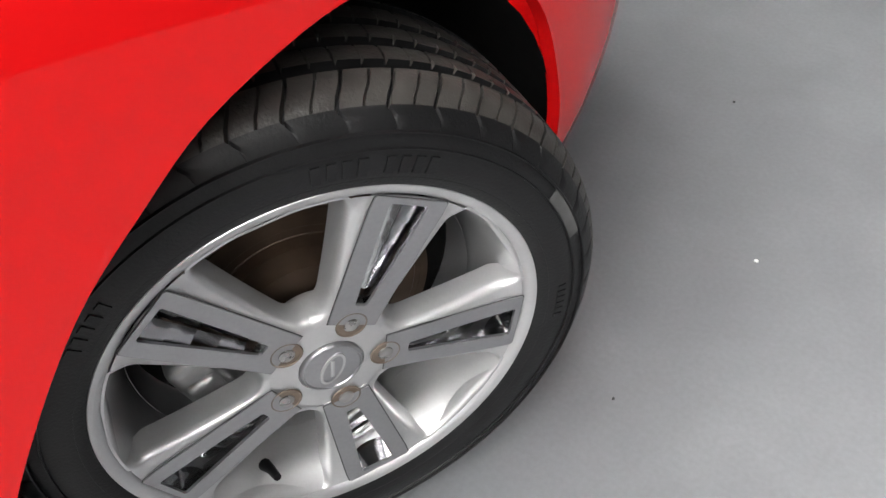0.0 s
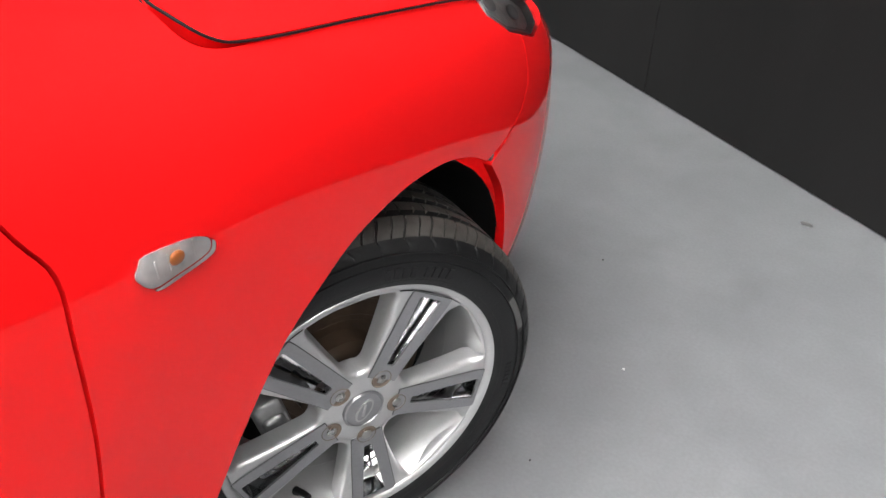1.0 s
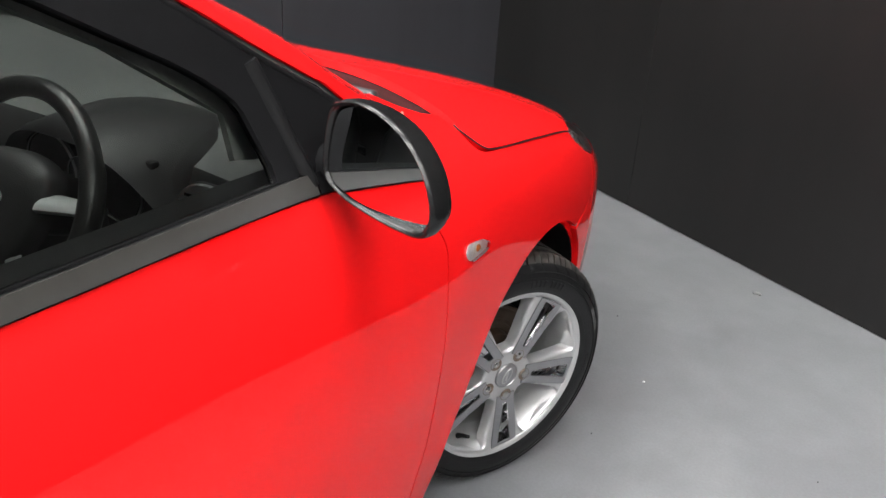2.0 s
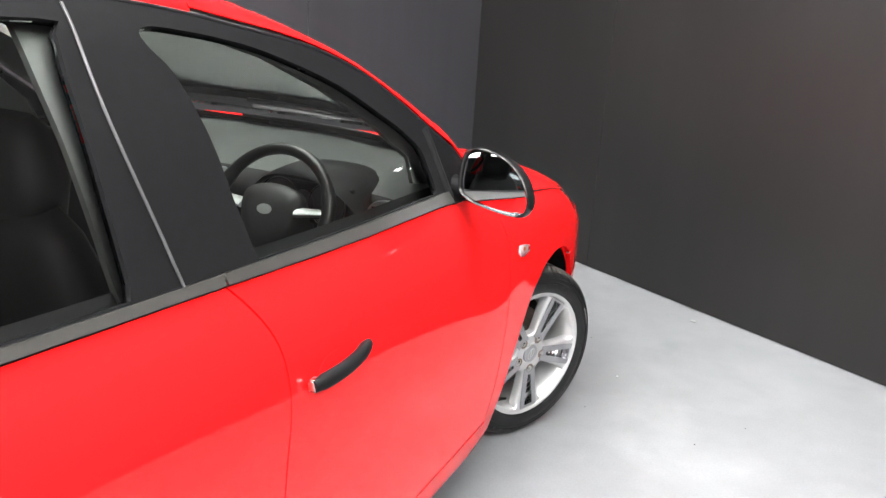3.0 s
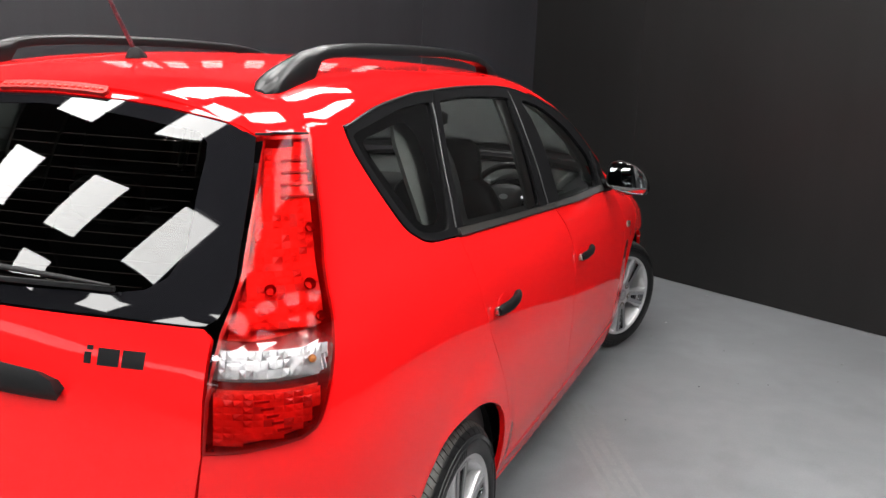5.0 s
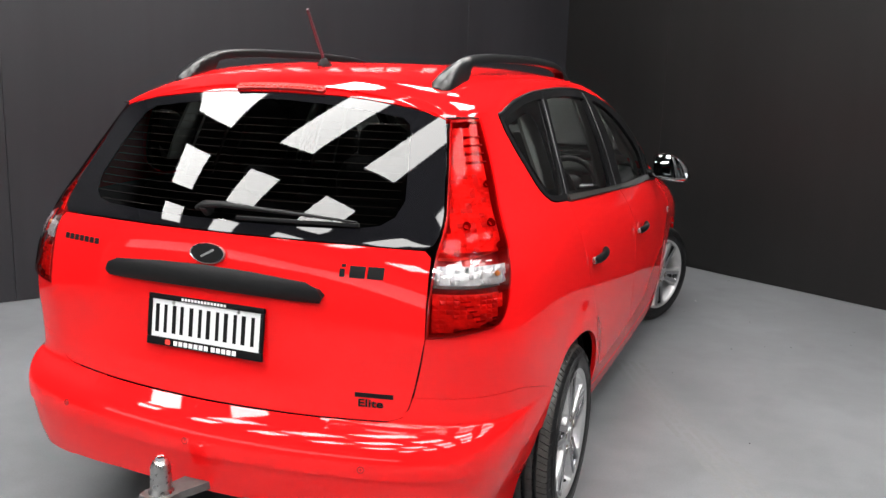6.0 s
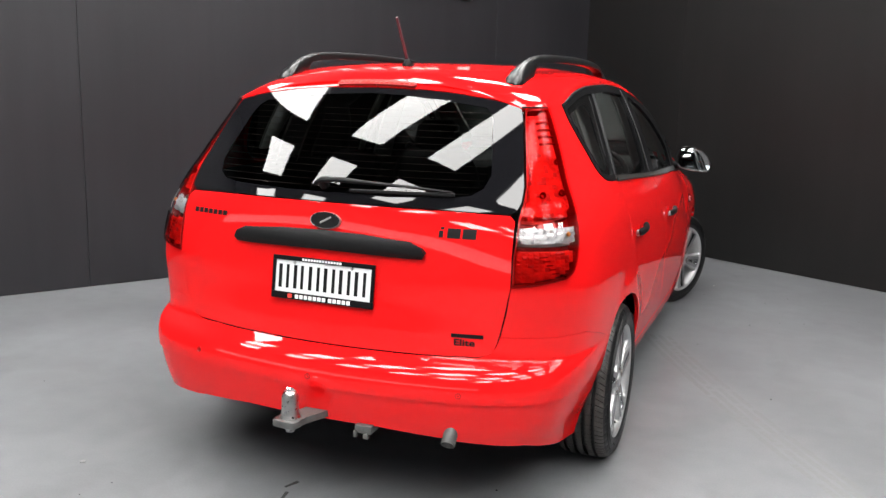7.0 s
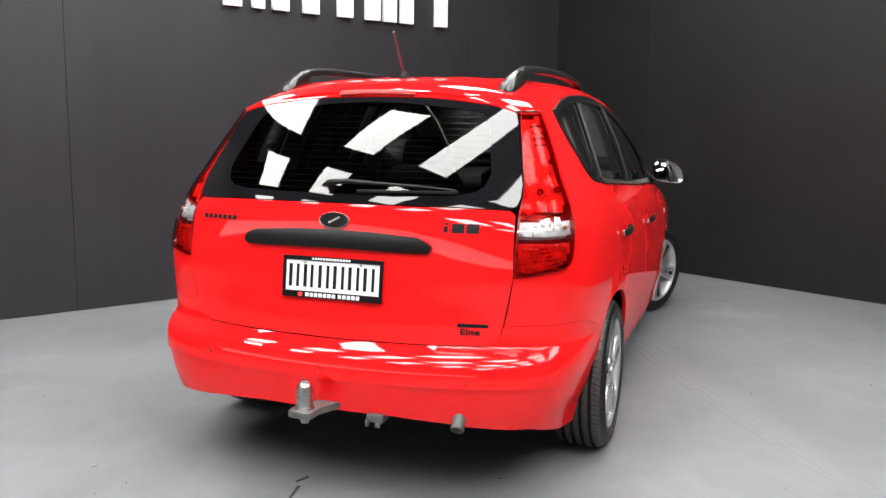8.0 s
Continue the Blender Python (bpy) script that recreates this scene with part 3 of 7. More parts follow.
def s_front(pts):
    """Outline points of the nose given by their x."""
    out = []
    for a, b in pts:
        ss = np.linspace(1.5 * S_MID, NOSE_S, 900)
        p = skin(ss, b)
        out.append((np.interp(-a, -p[:, 0], ss), b))
    return np.array(out)


FRONT_BUMPER = join(SY([(3.05, 0.604), (3.11, 0.629), (3.1405, 0.659), (3.1505, 0.729), (3.207, 0.707), (3.255, 0.705)]), s_front([(0.6, 0.69), (0.3, 0.64), (0.0, 0.635)]),
                    s_front([(0.0, 0.20), (0.4, 0.20), (0.65, 0.20)]), SY([(3.2, 0.20)]), SY(FRONT_ARCH_LOW))
HEADLAMP = SY([(3.131, 0.813), (3.218, 0.779), (3.284, 0.734), (3.260, 0.709), (3.207, 0.710), (3.105, 0.749), (3.052, 0.785), (3.068, 0.808)])


def cowl_map(p):
    q = hood(p)
    q[:, 2] += -0.022 + 0.022 * smooth(2.43 - p[:, 1], 0.0, 0.12)
    return q


def pillar_width(y):
    return 0.075 + 0.065 * float(smooth(y, 1.6, 2.24))


def car_body():
    car = thing("car", "glossy red estate car, black trim, alloy wheels, front wheels turned", "car")
    g = 0.0022
    for left in (False, True):
        panel("quarter_panel", QUARTER, wrap, RED, car, "glossy red rear quarter panel", left=left, gap=0.0003, step=0.02)
        rd = panel("rear_door", DOOR_R, wrap, RED, car, "glossy red rear passenger door", left=left, gap=g)
        fd = panel("front_door", DOOR_F, wrap, RED, car, "glossy red front door", left=left, gap=g)
        panel("front_wing", FENDER, wrap, RED, car, "glossy red front wing", left=left, gap=0.002, step=0.012)
        panel("sill", SILL, wrap, RED, car, "glossy red sill below the doors", left=left, gap=g)
        # window surrounds and panes
        qw_out = SY(join(crv([(0.138, 1.076), (0.039, 1.084), (-0.026, 1.090), (-0.075, 1.100), (-0.113, 1.117), (-0.140, 1.134), (-0.160, 1.157), (-0.191, 1.212), (-0.214, 1.268), (-0.229, 1.313), (-0.231, 1.350)], 3),
                         edge_line(-0.225, 0.315, 12, 0.002), [(0.214, 1.254)]))
        qw_in = SY(crv([(-0.209, 1.347), (-0.156, 1.361), (-0.063, 1.377), (0.046, 1.394), (0.162, 1.404), (0.236, 1.407), (0.251, 1.396), (0.222, 1.327), (0.176, 1.235), (0.126, 1.147), (0.101, 1.111),
                        (0.075, 1.101), (0.008, 1.105), (-0.063, 1.116), (-0.103, 1.132), (-0.145, 1.179), (-0.175, 1.234), (-0.200, 1.291), (-0.211, 1.331)], 3, True))
        qf = panel("quarter_window_frame", qw_out, wrap, TRIM, car, "black quarter window surround", left=left, holes=[qw_in], off=0.003, gap=0.001, step=0.03)
        panel("pane", qw_in, wrap, PRIVACY, qf, "dark quarter glass", left=left, gap=0, off=-0.003, thick=0.004)
        frit_in = SY(crv([(-0.165, 1.336), (-0.075, 1.350), (0.04, 1.366), (0.080, 1.358), (0.11, 1.33), (0.11, 1.28), (0.092, 1.20), (0.06, 1.135), (-0.01, 1.128), (-0.06, 1.145), (-0.105, 1.20), (-0.14, 1.26), (-0.165, 1.31)], 3, True))
        panel("glass_border", qw_in, wrap, FRIT, qf, "black printed glass border", left=left, holes=[frit_in], gap=0.001, off=-0.0055, thick=0)
        # rear door frame
        rd_out = SY(join(top_line(0.148, 1.078), [(1.040, 1.22), (1.035, 1.33), (1.042, 1.432)], edge_line(1.03, 0.321, 14, 0.002), [(0.218, 1.254)]))
        rd_in = SY(join(top_line(0.195, 0.975, 8, 0.004), crv([(0.982, 1.06), (0.984, 1.20), (0.994, 1.33), (1.004, 1.385), (0.985, 1.404), (0.6, 1.415), (0.36, 1.408), (0.325, 1.395), (0.25, 1.27), (0.205, 1.14)], 3)))
        fr = panel("window_frame", rd_out, wrap, TRIM, rd, "black rear door window frame", left=left, holes=[rd_in], off=0.002, gap=0.0015, step=0.03)
        panel("pane", rd_in, wrap, PRIVACY, rd, "dark rear door glass", left=left, gap=0, off=-0.006, thick=0.004)
        fd_out = SY(join(top_line(1.084, 2.20), [(2.24, 0.947)], edge_line(2.235, 1.042, 26, 0.002), [(1.035, 1.33), (1.042, 1.22)]))
        fd_in = SY(join(top_line(1.262, 1.966, 8, 0.004), crv([(1.964, 1.02), (1.95, 1.06), (1.930, 1.108), (1.87, 1.155), (1.79, 1.20), (1.66, 1.270), (1.5, 1.329), (1.383, 1.361), (1.25, 1.384), (1.185, 1.390), (1.16, 1.382), (1.168, 1.36), (1.2, 1.32), (1.226, 1.23), (1.240, 1.12)], 3)))
        fr = panel("window_frame", fd_out, wrap, TRIM, fd, "black front door window frame", left=left, holes=[fd_in], off=0.002, gap=0.0015, step=0.03)
        panel("pane", fd_in, wrap, WINDOW, fd, "lightly tinted front door glass", left=left, gap=0, off=-0.006, thick=0.004)
        for nm, a, b, door, mat in (("belt_strip", 0.145, 1.160, rd, BELT_RUBBER), ("belt_strip", 1.166, 2.03, fd, BELT_RUBBER), ("sail_edge", 2.034, 2.235, fd, TRIM)):
            st = SY(join([(y, float(strip_z(y))) for y in np.linspace(a, b, 10)], [(y, float(spl(y, STRIP_TOP)) if y < 2.2 else 0.97) for y in np.linspace(b, a, 10)]))
            panel(nm, st, wrap, mat, door, "black rubber belt strip", left=left, gap=0.0, off=0.009, thick=0.012, step=0.02, edge=0.03)
        # edge highlight painted as a grey line on the middle pillar; satin line on the quarter window
        for line, door in (([(1.076, 1.031), (1.038, 1.22), (1.031, 1.33), (1.038, 1.425)], rd), ([(0.132, 1.10), (0.19, 1.25), (0.245, 1.36), (0.262, 1.405)], qf)):
            q = SY(crv(line, 5))
            x = wrap(q) + np.array([0.006, 0, 0])
            bm = bmesh.new()
            tube(bm, [(-p[0] if left else p[0], p[1], p[2]) for p in x], 0.0024, 6)
            part("edge_trim_glint", bm, SATIN, door, angle=60)
        # front door channel ahead of the glass
        q = wrap(SY([(2.030, 0.975), (2.010, 1.04), (1.996, 1.08), (1.985, 1.115), (1.974, 1.148)])) + np.array([-0.002, 0, 0])
        bm = bmesh.new()
        tube(bm, [(-p[0] if left else p[0], p[1], p[2]) for p in q], 0.013, 8)
        part("window_channel", bm, PLASTIC, fd, angle=60)
        # red pillar beside the windscreen
        yy = np.linspace(1.30, 2.24, 26)
        outer = [(float(np.interp(y, _EY, _EX)) - 0.0015, y) for y in yy]
        inner = [(float(np.interp(y, _EY, _EX)) - pillar_width(y), y + 0.03) for y in yy[::-1]]
        panel("windscreen_pillar", join(outer, [(0.735, 2.315), (0.705, 2.385), (0.69, 2.40), (0.652, 2.354), (0.615, 2.325)], inner[1:]), roof, RED, car, "glossy red windscreen pillar", left=left, gap=0.001, step=0.02, edge=0.015, thick=0.005)
        inner_wide = [(x - 0.03, y) for x, y in inner]
        panel("pillar_lining", join(outer, inner_wide), roof, LINING, car, "grey pillar lining", left=left, gap=0.0, off=-0.012, thick=0.0, step=0.03)
    # roof
    ys = np.linspace(-0.42, 1.30, 40)
    side = [(float(np.interp(y, _EY, _EX)) - 0.0002, y) for y in ys]
    rear = [(0.0, -0.405), (0.2, -0.408), (0.4, -0.420), (0.48, -0.431), (0.525, -0.438), (0.545, -0.436)]
    r = join(rear, [p for p in side if p[1] > -0.419], [(0.55, 1.36), (0.4, 1.405), (0.2, 1.425), (0.0, 1.43)])
    panel("roof_panel", r, roof, RED, car, "glossy red roof", both=True, gap=0.0, step=0.03, edge=0.015)
    for sx in (1, -1):
        bm = bmesh.new()
        tube(bm, [(sx * (float(np.interp(y, _EY, _EX)) + 0.0015), y, float(spl(y, EDGE)) - 0.0015) for y in np.linspace(-0.232, 2.2, 90)], 0.0042, 8)
        part("roof_seal", bm, RUBBER, car, "thin black rubber roof seal", angle=60)
    panel("tailgate_rim", GATE_TOP, tail, RED, car, "red tailgate edge over the rear window", both=True, gap=0.0, step=0.02, edge=0.012)
    ws = join([(0.0, 1.434), (0.2, 1.429), (0.4, 1.409), (0.545, 1.365)], [(float(np.interp(y, _EY, _EX)) - pillar_width(y) - 0.003, y + 0.03) for y in np.linspace(1.34, 2.22, 20)], [(0.59, 2.29), (0.5, 2.325), (0.25, 2.365), (0.0, 2.375)])
    panel("windscreen", ws, roof, SCREEN, car, "clear windscreen", both=True, gap=0.001, thick=0.005)
    # bonnet
    bn = join([(0.0, 2.578), (0.3, 2.558), (0.43, 2.544), (0.523, 2.536), (0.598, 2.527), (0.648, 2.526), (0.690, 2.524), (0.728, 2.519)], crv([(0.745, 2.507), (0.782, 2.538), (0.790, 2.588), (0.789, 2.726), (0.782, 2.876), (0.765, 3.05)], 4),
              [(0.735, 3.10), (0.70, 3.17), (0.62, 3.26), (0.4, 3.36), (0.2, 3.40), (0, 3.41)])
    bonnet = panel("bonnet", bn, lambda p: hood(p) - np.array([0, 0, 0.003]), RED, car, "glossy red bonnet", both=True, gap=0.003, step=0.03)
    edge = hood(np.array(crv([(0.735, 2.506), (0.752, 2.509), (0.782, 2.538), (0.790, 2.588), (0.789, 2.726), (0.782, 2.876), (0.765, 3.05)], 6)))
    for sx in (1, -1):
        bm = bmesh.new()
        tube(bm, [(sx * (p[0] + 0.0005), p[1], p[2] - 0.0016) for p in edge], 0.0017, 6)
        part("bonnet_seal", bm, RUBBER, bonnet, "thin black rubber seal", angle=60)
    cw = join([(0, 2.36), (0.25, 2.35), (0.5, 2.31), (0.594, 2.285), (0.652, 2.358), (0.691, 2.404), (0.716, 2.460), (0.727, 2.517), (0.64, 2.548), (0.5, 2.563), (0.3, 2.590), (0, 2.608)])
    panel("cowl", cw, cowl_map, PLASTIC, car, "black plastic cowl below the windscreen", both=True, gap=0.0, step=0.03)
    bumper = panel("rear_bumper", BUMPER, wrap, RED, car, "glossy red rear bumper with scuffed paint", both=True, gap=0.0002, step=0.014, edge=0.012)
    panel("bumper_skirt", SKIRT, wrap, RED, bumper, "glossy red lower bumper", both=True, gap=0.0008, step=0.03, off=-0.005)
    panel("front_bumper", FRONT_BUMPER[:, :] * [-1, 1] + [NOSE_S, 0], lambda p: skin(NOSE_S - p[:, 0], p[:, 1]), RED, car, "glossy red front bumper", both=True, gap=0.001, step=0.03)

    gate = panel("tailgate", GATE, tail, RED, car, "glossy red tailgate", both=True, gap=0.0018, step=0.022)
    # the rear window: printed border round a dark pane
    ring = join(GLASS_OUT, GLASS_IN[::-1])
    rw = panel("rear_window", ring, tail, FRIT, car, "rear window with a black printed border", both=True, gap=0.0, off=-0.002, thick=0.003, step=0.02)
    panel("pane", GLASS_IN, tail, REAR_GLASS, rw, "dark rear glass", both=True, gap=0.0, off=-0.002, thick=0.0, step=0.03)
    return car, gate, rw


car, gate, rear_window = car_body()


# ---- wheels ----
def tyre_mesh():
    """Tyre with its axis along x, outer side at +x: tread with grooves, shoulders with cross cuts, plain side walls."""
    prof = []  # x, radius, kind: 0 wall, 1 shoulder, 2 rib, 3 groove floor
    for x, r in ((0.092, 0.2215), (0.098, 0.2245), (0.1025, 0.230), (0.1055, 0.238), (0.1072, 0.247), (0.1065, 0.257), (0.1045, 0.266), (0.101, 0.2745)):
        prof.append((x, r, 0))
    for x, r in ((0.0965, 0.2825), (0.0910, 0.2890), (0.0845, 0.2942), (0.0775, 0.2978), (0.0705, 0.3000), (0.0645, 0.3010), (0.0610, 0.3014)):
        prof.append((x, r, 1))
    for g in (0.054, 0.018):
        prof += [(g + 0.0065, 0.3018, 2), (g + 0.0055, 0.2915, 3), (g - 0.0055, 0.2915, 3), (g - 0.0070, 0.3022, 2)]
        prof += [(g - 0.015, 0.3026, 4), (g - 0.024, 0.3028, 4)] if g > 0.03 else [(g - 0.012, 0.3030, 4)]
    # the bead sits on the rim, the tread on the ground
    prof = [(x, 0.2152 + (r - 0.2215) * 1.1117, k) for x, r, k in prof]
    right = prof
    prof = right + [(-x, r, k) for x, r, k in reversed(right)]
    part_of = (0, 0.02, 0.07, 0.09, 0.28, 0.48, 0.497, 0.53, 0.547, 0.77)
    way = [(0, 0), (0.05, 0.0), (0.061, 0.0), (0.07, -0.010), (0.078, -0.022), (0.0845, -0.036), (0.091, -0.045), (0.0965, -0.024), (0.101, -0.015), (0.12, -0.015)]
    n = 44 * len(part_of)
    verts, faces = [], []
    for i in range(n):
        a0 = 2 * math.pi / 44 * (i // len(part_of) + part_of[i % len(part_of)])
        q = i % len(part_of)
        for x, r, k in prof:
            rr = r
            a = a0 + math.copysign(float(np.interp(abs(x), [w[0] for w in way], [w[1] for w in way])), x)
            if k == 1:
                if q in (1, 2):
                    rr -= 0.0025 if abs(x) > 0.094 else 0.0075
                elif q in (6, 7) and 0.06 < abs(x) < 0.086:
                    rr -= 0.006
            elif k == 2 and abs(x) < 0.05 and q in (1, 2, 6, 7):
                rr -= 0.005
            verts.append((x, rr * math.cos(a), rr * math.sin(a)))
    m = len(prof)
    for i in range(n):
        j = (i + 1) % n
        for k in range(m - 1):
            faces.append((i * m + k, i * m + k + 1, j * m + k + 1, j * m + k))
    me = bpy.data.meshes.new("tyre")
    me.from_pydata(verts, [], faces)
    me.materials.append(RUBBER)
    me.materials.append(TREAD)
    mi = np.zeros(len(faces), int)
    idx = np.arange(len(faces)) % (m - 1)
    mi[(idx > 8) & (idx < m - 10)] = 1
    # shade in the grooves and cross cuts, painted with the blacker rubber
    floor_of = np.array([prof[k][2] == 3 or prof[k + 1][2] == 3 for k in range(m - 1)])
    mi[floor_of[idx]] = 0
    q_of = (np.arange(len(faces)) // (m - 1)) % len(part_of)
    mi[(q_of == 1) & (idx < m - 10)] = 0
    me.polygons.foreach_set("material_index", mi)
    me.polygons.foreach_set("use_smooth", [True] * len(faces))
    me.set_sharp_from_angle(angle=radians(38))
    me.update()
    return me


def polar(r, w, ang, x):
    """A wheel point: radius, way across the spoke, the spoke's angle, height along the axle."""
    c, s = math.cos(ang), math.sin(ang)
    return Vector((x, r * c - w * s, r * s + w * c))


def spoke_face(r):
    return 0.0945 + 0.004 * (r / 0.21) ** 2


def inlay_half(r):
    """Half the width of a spoke's machined frame."""
    return 0.0203 + 0.0864 * r


def spoke_top(p, drop):
    """The spoke's silver face: level beside the frame, sloping away from it down to the windows."""
    r = math.hypot(p[0], p[1])
    slope = 0.42 * max(0.0, abs(p[1]) - inlay_half(p[0]) - 0.002) * (1 - float(smooth(r, 0.190, 0.2095))) * float(smooth(r, 0.055, 0.085))
    return spoke_face(r) - drop - slope


def spoke_body(ang, hole):
    """One fifth of the wheel's face: the spoke and half of the windows on its two sides."""
    half = crv([(0.0715, 0.0), (0.0730, -0.011), (0.080, -0.0200), (0.098, -0.0290), (0.122, -0.0400), (0.147, -0.0510), (0.175, -0.0625), (0.193, -0.0680), (0.2035, -0.0615), (0.2075, -0.036), (0.208, 0.0)], 4)
    d = np.gradient(half, axis=0)
    nrm = np.stack([d[:, 1], -d[:, 0]], 1) / np.linalg.norm(d, axis=1, keepdims=True)
    nrm[0], nrm[-1] = (-1, 0), (1, 0)
    c36, s36 = math.cos(math.pi / 5), math.sin(math.pi / 5)

    def turned(p, sgn):
        y, z = p[:, 0] * c36 - p[:, 1] * s36, p[:, 0] * s36 + p[:, 1] * c36
        return np.stack([y, sgn * z], 1)

    def inner(t):
        q = 0.0165 ** 2 - (0.0572 * math.sin(t)) ** 2
        return max(0.062, 0.0572 * math.cos(t) + math.sqrt(q)) if q > 0 else 0.062

    rim_in = [(inner(t) * math.cos(t), inner(t) * math.sin(t)) for t in np.linspace(-math.pi / 5, math.pi / 5, 33)]
    rim_out = [(0.2128 * math.cos(t), 0.2128 * math.sin(t)) for t in np.linspace(math.pi / 5, -math.pi / 5, 25)]
    face = half + nrm * 0.006
    poly = join(rim_in, turned(face, 1), rim_out, turned(face, -1)[::-1])
    poly = np.array([p for k, p in enumerate(poly) if np.linalg.norm(p - poly[k - 1]) > 1e-6])
    vo, _, fo, _, _, _ = delaunay_2d_cdt([Vector(p) for p in np.concatenate([poly, hole])], [(k, (k + 1) % len(poly)) for k in range(len(poly))] + [(len(poly) + k, len(poly) + (k + 1) % len(hole)) for k in range(len(hole))], [], 0, 1e-9)
    V = np.array([tuple(v) for v in vo])
    bm = bmesh.new()
    top = [bm.verts.new(polar(p[0], p[1], ang, spoke_top(p, 0.0008))) for p in V]
    for f in fo:
        if inside(poly, V[list(f)].mean(0)[None])[0] and not inside(hole, V[list(f)].mean(0)[None])[0]:
            bm.faces.new([top[k] for k in f])
    for sgn in (1, -1):
        prev = None
        for off, drop in ((0.006, 0.0008), (0.003, 0.0014), (0.0008, 0.0035), (-0.0005, 0.008), (-0.002, 0.018), (-0.0025, 0.030)):
            row = [bm.verts.new(polar(p[0], p[1], ang, spoke_top(p, drop))) for p in turned(half + nrm * off, sgn)]
            if prev:
                for k in range(len(row) - 1):
                    bm.faces.new((prev[k], prev[k + 1], row[k + 1], row[k]))
            prev = row
    bmesh.ops.remove_doubles(bm, verts=bm.verts, dist=1e-5)
    return bm


def side_word(word, r, a0, size, x):
    """Raised letters round the side wall, their tops towards the hub."""
    cu = bpy.data.curves.new("letters", "FONT")
    cu.body, cu.size, cu.extrude = word, size, 0.0006
    ob = bpy.data.objects.new("letters", cu)
    me = bpy.data.meshes.new_from_object(ob)
    bpy.data.objects.remove(ob)
    for v in me.vertices:
        a, rr = a0 + v.co.x / r, r - v.co.y
        v.co = (x + v.co.z, rr * math.cos(a), rr * math.sin(a))
    me.materials.clear()
    me.materials.append(RUBBER)
    return me


def build_wheel():
    w = new("wheel")
    part("tyre", tyre_mesh(), RUBBER, w, "black road tyre with curved shoulder grooves")
    # scuffed patches and raised marks on the side wall
    for a0, a1, r0, r1 in ((-0.80, -0.54, 0.262, 0.273),):
        n = 16
        bm = bmesh.new()
        ring = []
        for k in range(n + 1):
            a = a0 + (a1 - a0) * k / n
            ring.append([bm.verts.new((x + 0.0008, r * math.cos(a), r * math.sin(a))) for r, x in ((0.2152 + (r0 - 0.2215) * 1.1117, 0.1058), (0.2152 + (r1 - 0.2215) * 1.1117, 0.1020))])
        for p, q in zip(ring, ring[1:]):
            bm.faces.new((p[0], p[1], q[1], q[0]))
        part("wear_label", bm, RUBBER_LIGHT, w, "pale scuffed band", angle=60)
    for a0, n, h, step in ((0.02, 4, 0.016, 0.052), (0.27, 4, 0.016, 0.052), (1.2, 5, 0.011, 0.05), (2.6, 7, 0.008, 0.03), (5.05, 6, 0.009, 0.035)):
        for k in range(n):
            bm = bmesh.new()
            a = a0 + k * step
            c = Matrix.Rotation(a, 4, "X") @ Matrix.Translation((0.1070, 0.246, 0))
            vs = box(bm, -0.001, 0.0012, -h / 2, h / 2, -0.3 * step * 0.25, 0.3 * step * 0.25, m=c)
            part("raised_mark", bm, RUBBER, w)
    for r, x in ((0.2735, 0.1040), (0.2600, 0.1068), (0.2325, 0.1043)):
        bm = bmesh.new()
        revolve(bm, [(x - 0.002, r - 0.0012), (x + 0.0009, r - 0.0005), (x + 0.0009, r + 0.0005), (x - 0.002, r + 0.0012)], 120, caps=False)
        part("sidewall_rib", bm, RUBBER, w, angle=50)
    part("raised_letters", side_word("OUTSIDE", 0.262, -2.17, 0.0125, 0.1060), RUBBER, w)
    # rim
    rim = bmesh.new()
    revolve(rim, [(0.093, 0.2215), (0.0985, 0.2265), (0.1018, 0.2285), (0.1035, 0.2268), (0.1030, 0.2225), (0.1008, 0.2180), (0.0975, 0.2148), (0.094, 0.2125), (0.078, 0.2055), (0.05, 0.198), (0.02, 0.193), (-0.09, 0.190), (-0.09, 0.186),
                  (0.02, 0.186), (0.02, 0.1855)], 120, caps=False)
    part("rim", rim, SILVER, w, "silver alloy rim", angle=45)
    hub = bmesh.new()
    revolve(hub, [(0.02, 0.050), (0.050, 0.053), (0.062, 0.062), (0.072, 0.066), (0.0765, 0.064), (0.0785, 0.055), (0.079, 0.0345), (0.0765, 0.0335), (0.0765, 0.0)], 80)
    part("hub", hub, SILVER, w, angle=45)
    cap = bmesh.new()
    revolve(cap, [(0.070, 0.033), (0.0805, 0.0328), (0.0828, 0.0315), (0.0832, 0.0300), (0.0818, 0.0288), (0.0822, 0.024), (0.0832, 0.010), (0.0834, 0.0)], 64)
    part("centre_cap", cap, MACHINED, w, "grey centre cap with a raised oval emblem", angle=50)
    em = bmesh.new()
    n = 40
    o = [em.verts.new((0.0843, 0.0215 * math.cos(2 * math.pi * k / n), 0.0115 * math.sin(2 * math.pi * k / n))) for k in range(n)]
    i_ = [em.verts.new((0.0843, 0.0185 * math.cos(2 * math.pi * k / n), 0.0088 * math.sin(2 * math.pi * k / n))) for k in range(n)]
    lo = [em.verts.new((0.0822, 0.0222 * math.cos(2 * math.pi * k / n), 0.0122 * math.sin(2 * math.pi * k / n))) for k in range(n)]
    for k in range(n):
        j = (k + 1) % n
        em.faces.new((o[k], o[j], i_[j], i_[k]))
        em.faces.new((lo[k], lo[j], o[j], o[k]))
    box(em, 0.082, 0.0842, -0.012, 0.012, -0.0022, 0.0022, bevel=0.0008, m=Matrix.Rotation(0.35, 4, "X"))
    part("emblem", em, SILVER, w, "plain raised oval", angle=50)
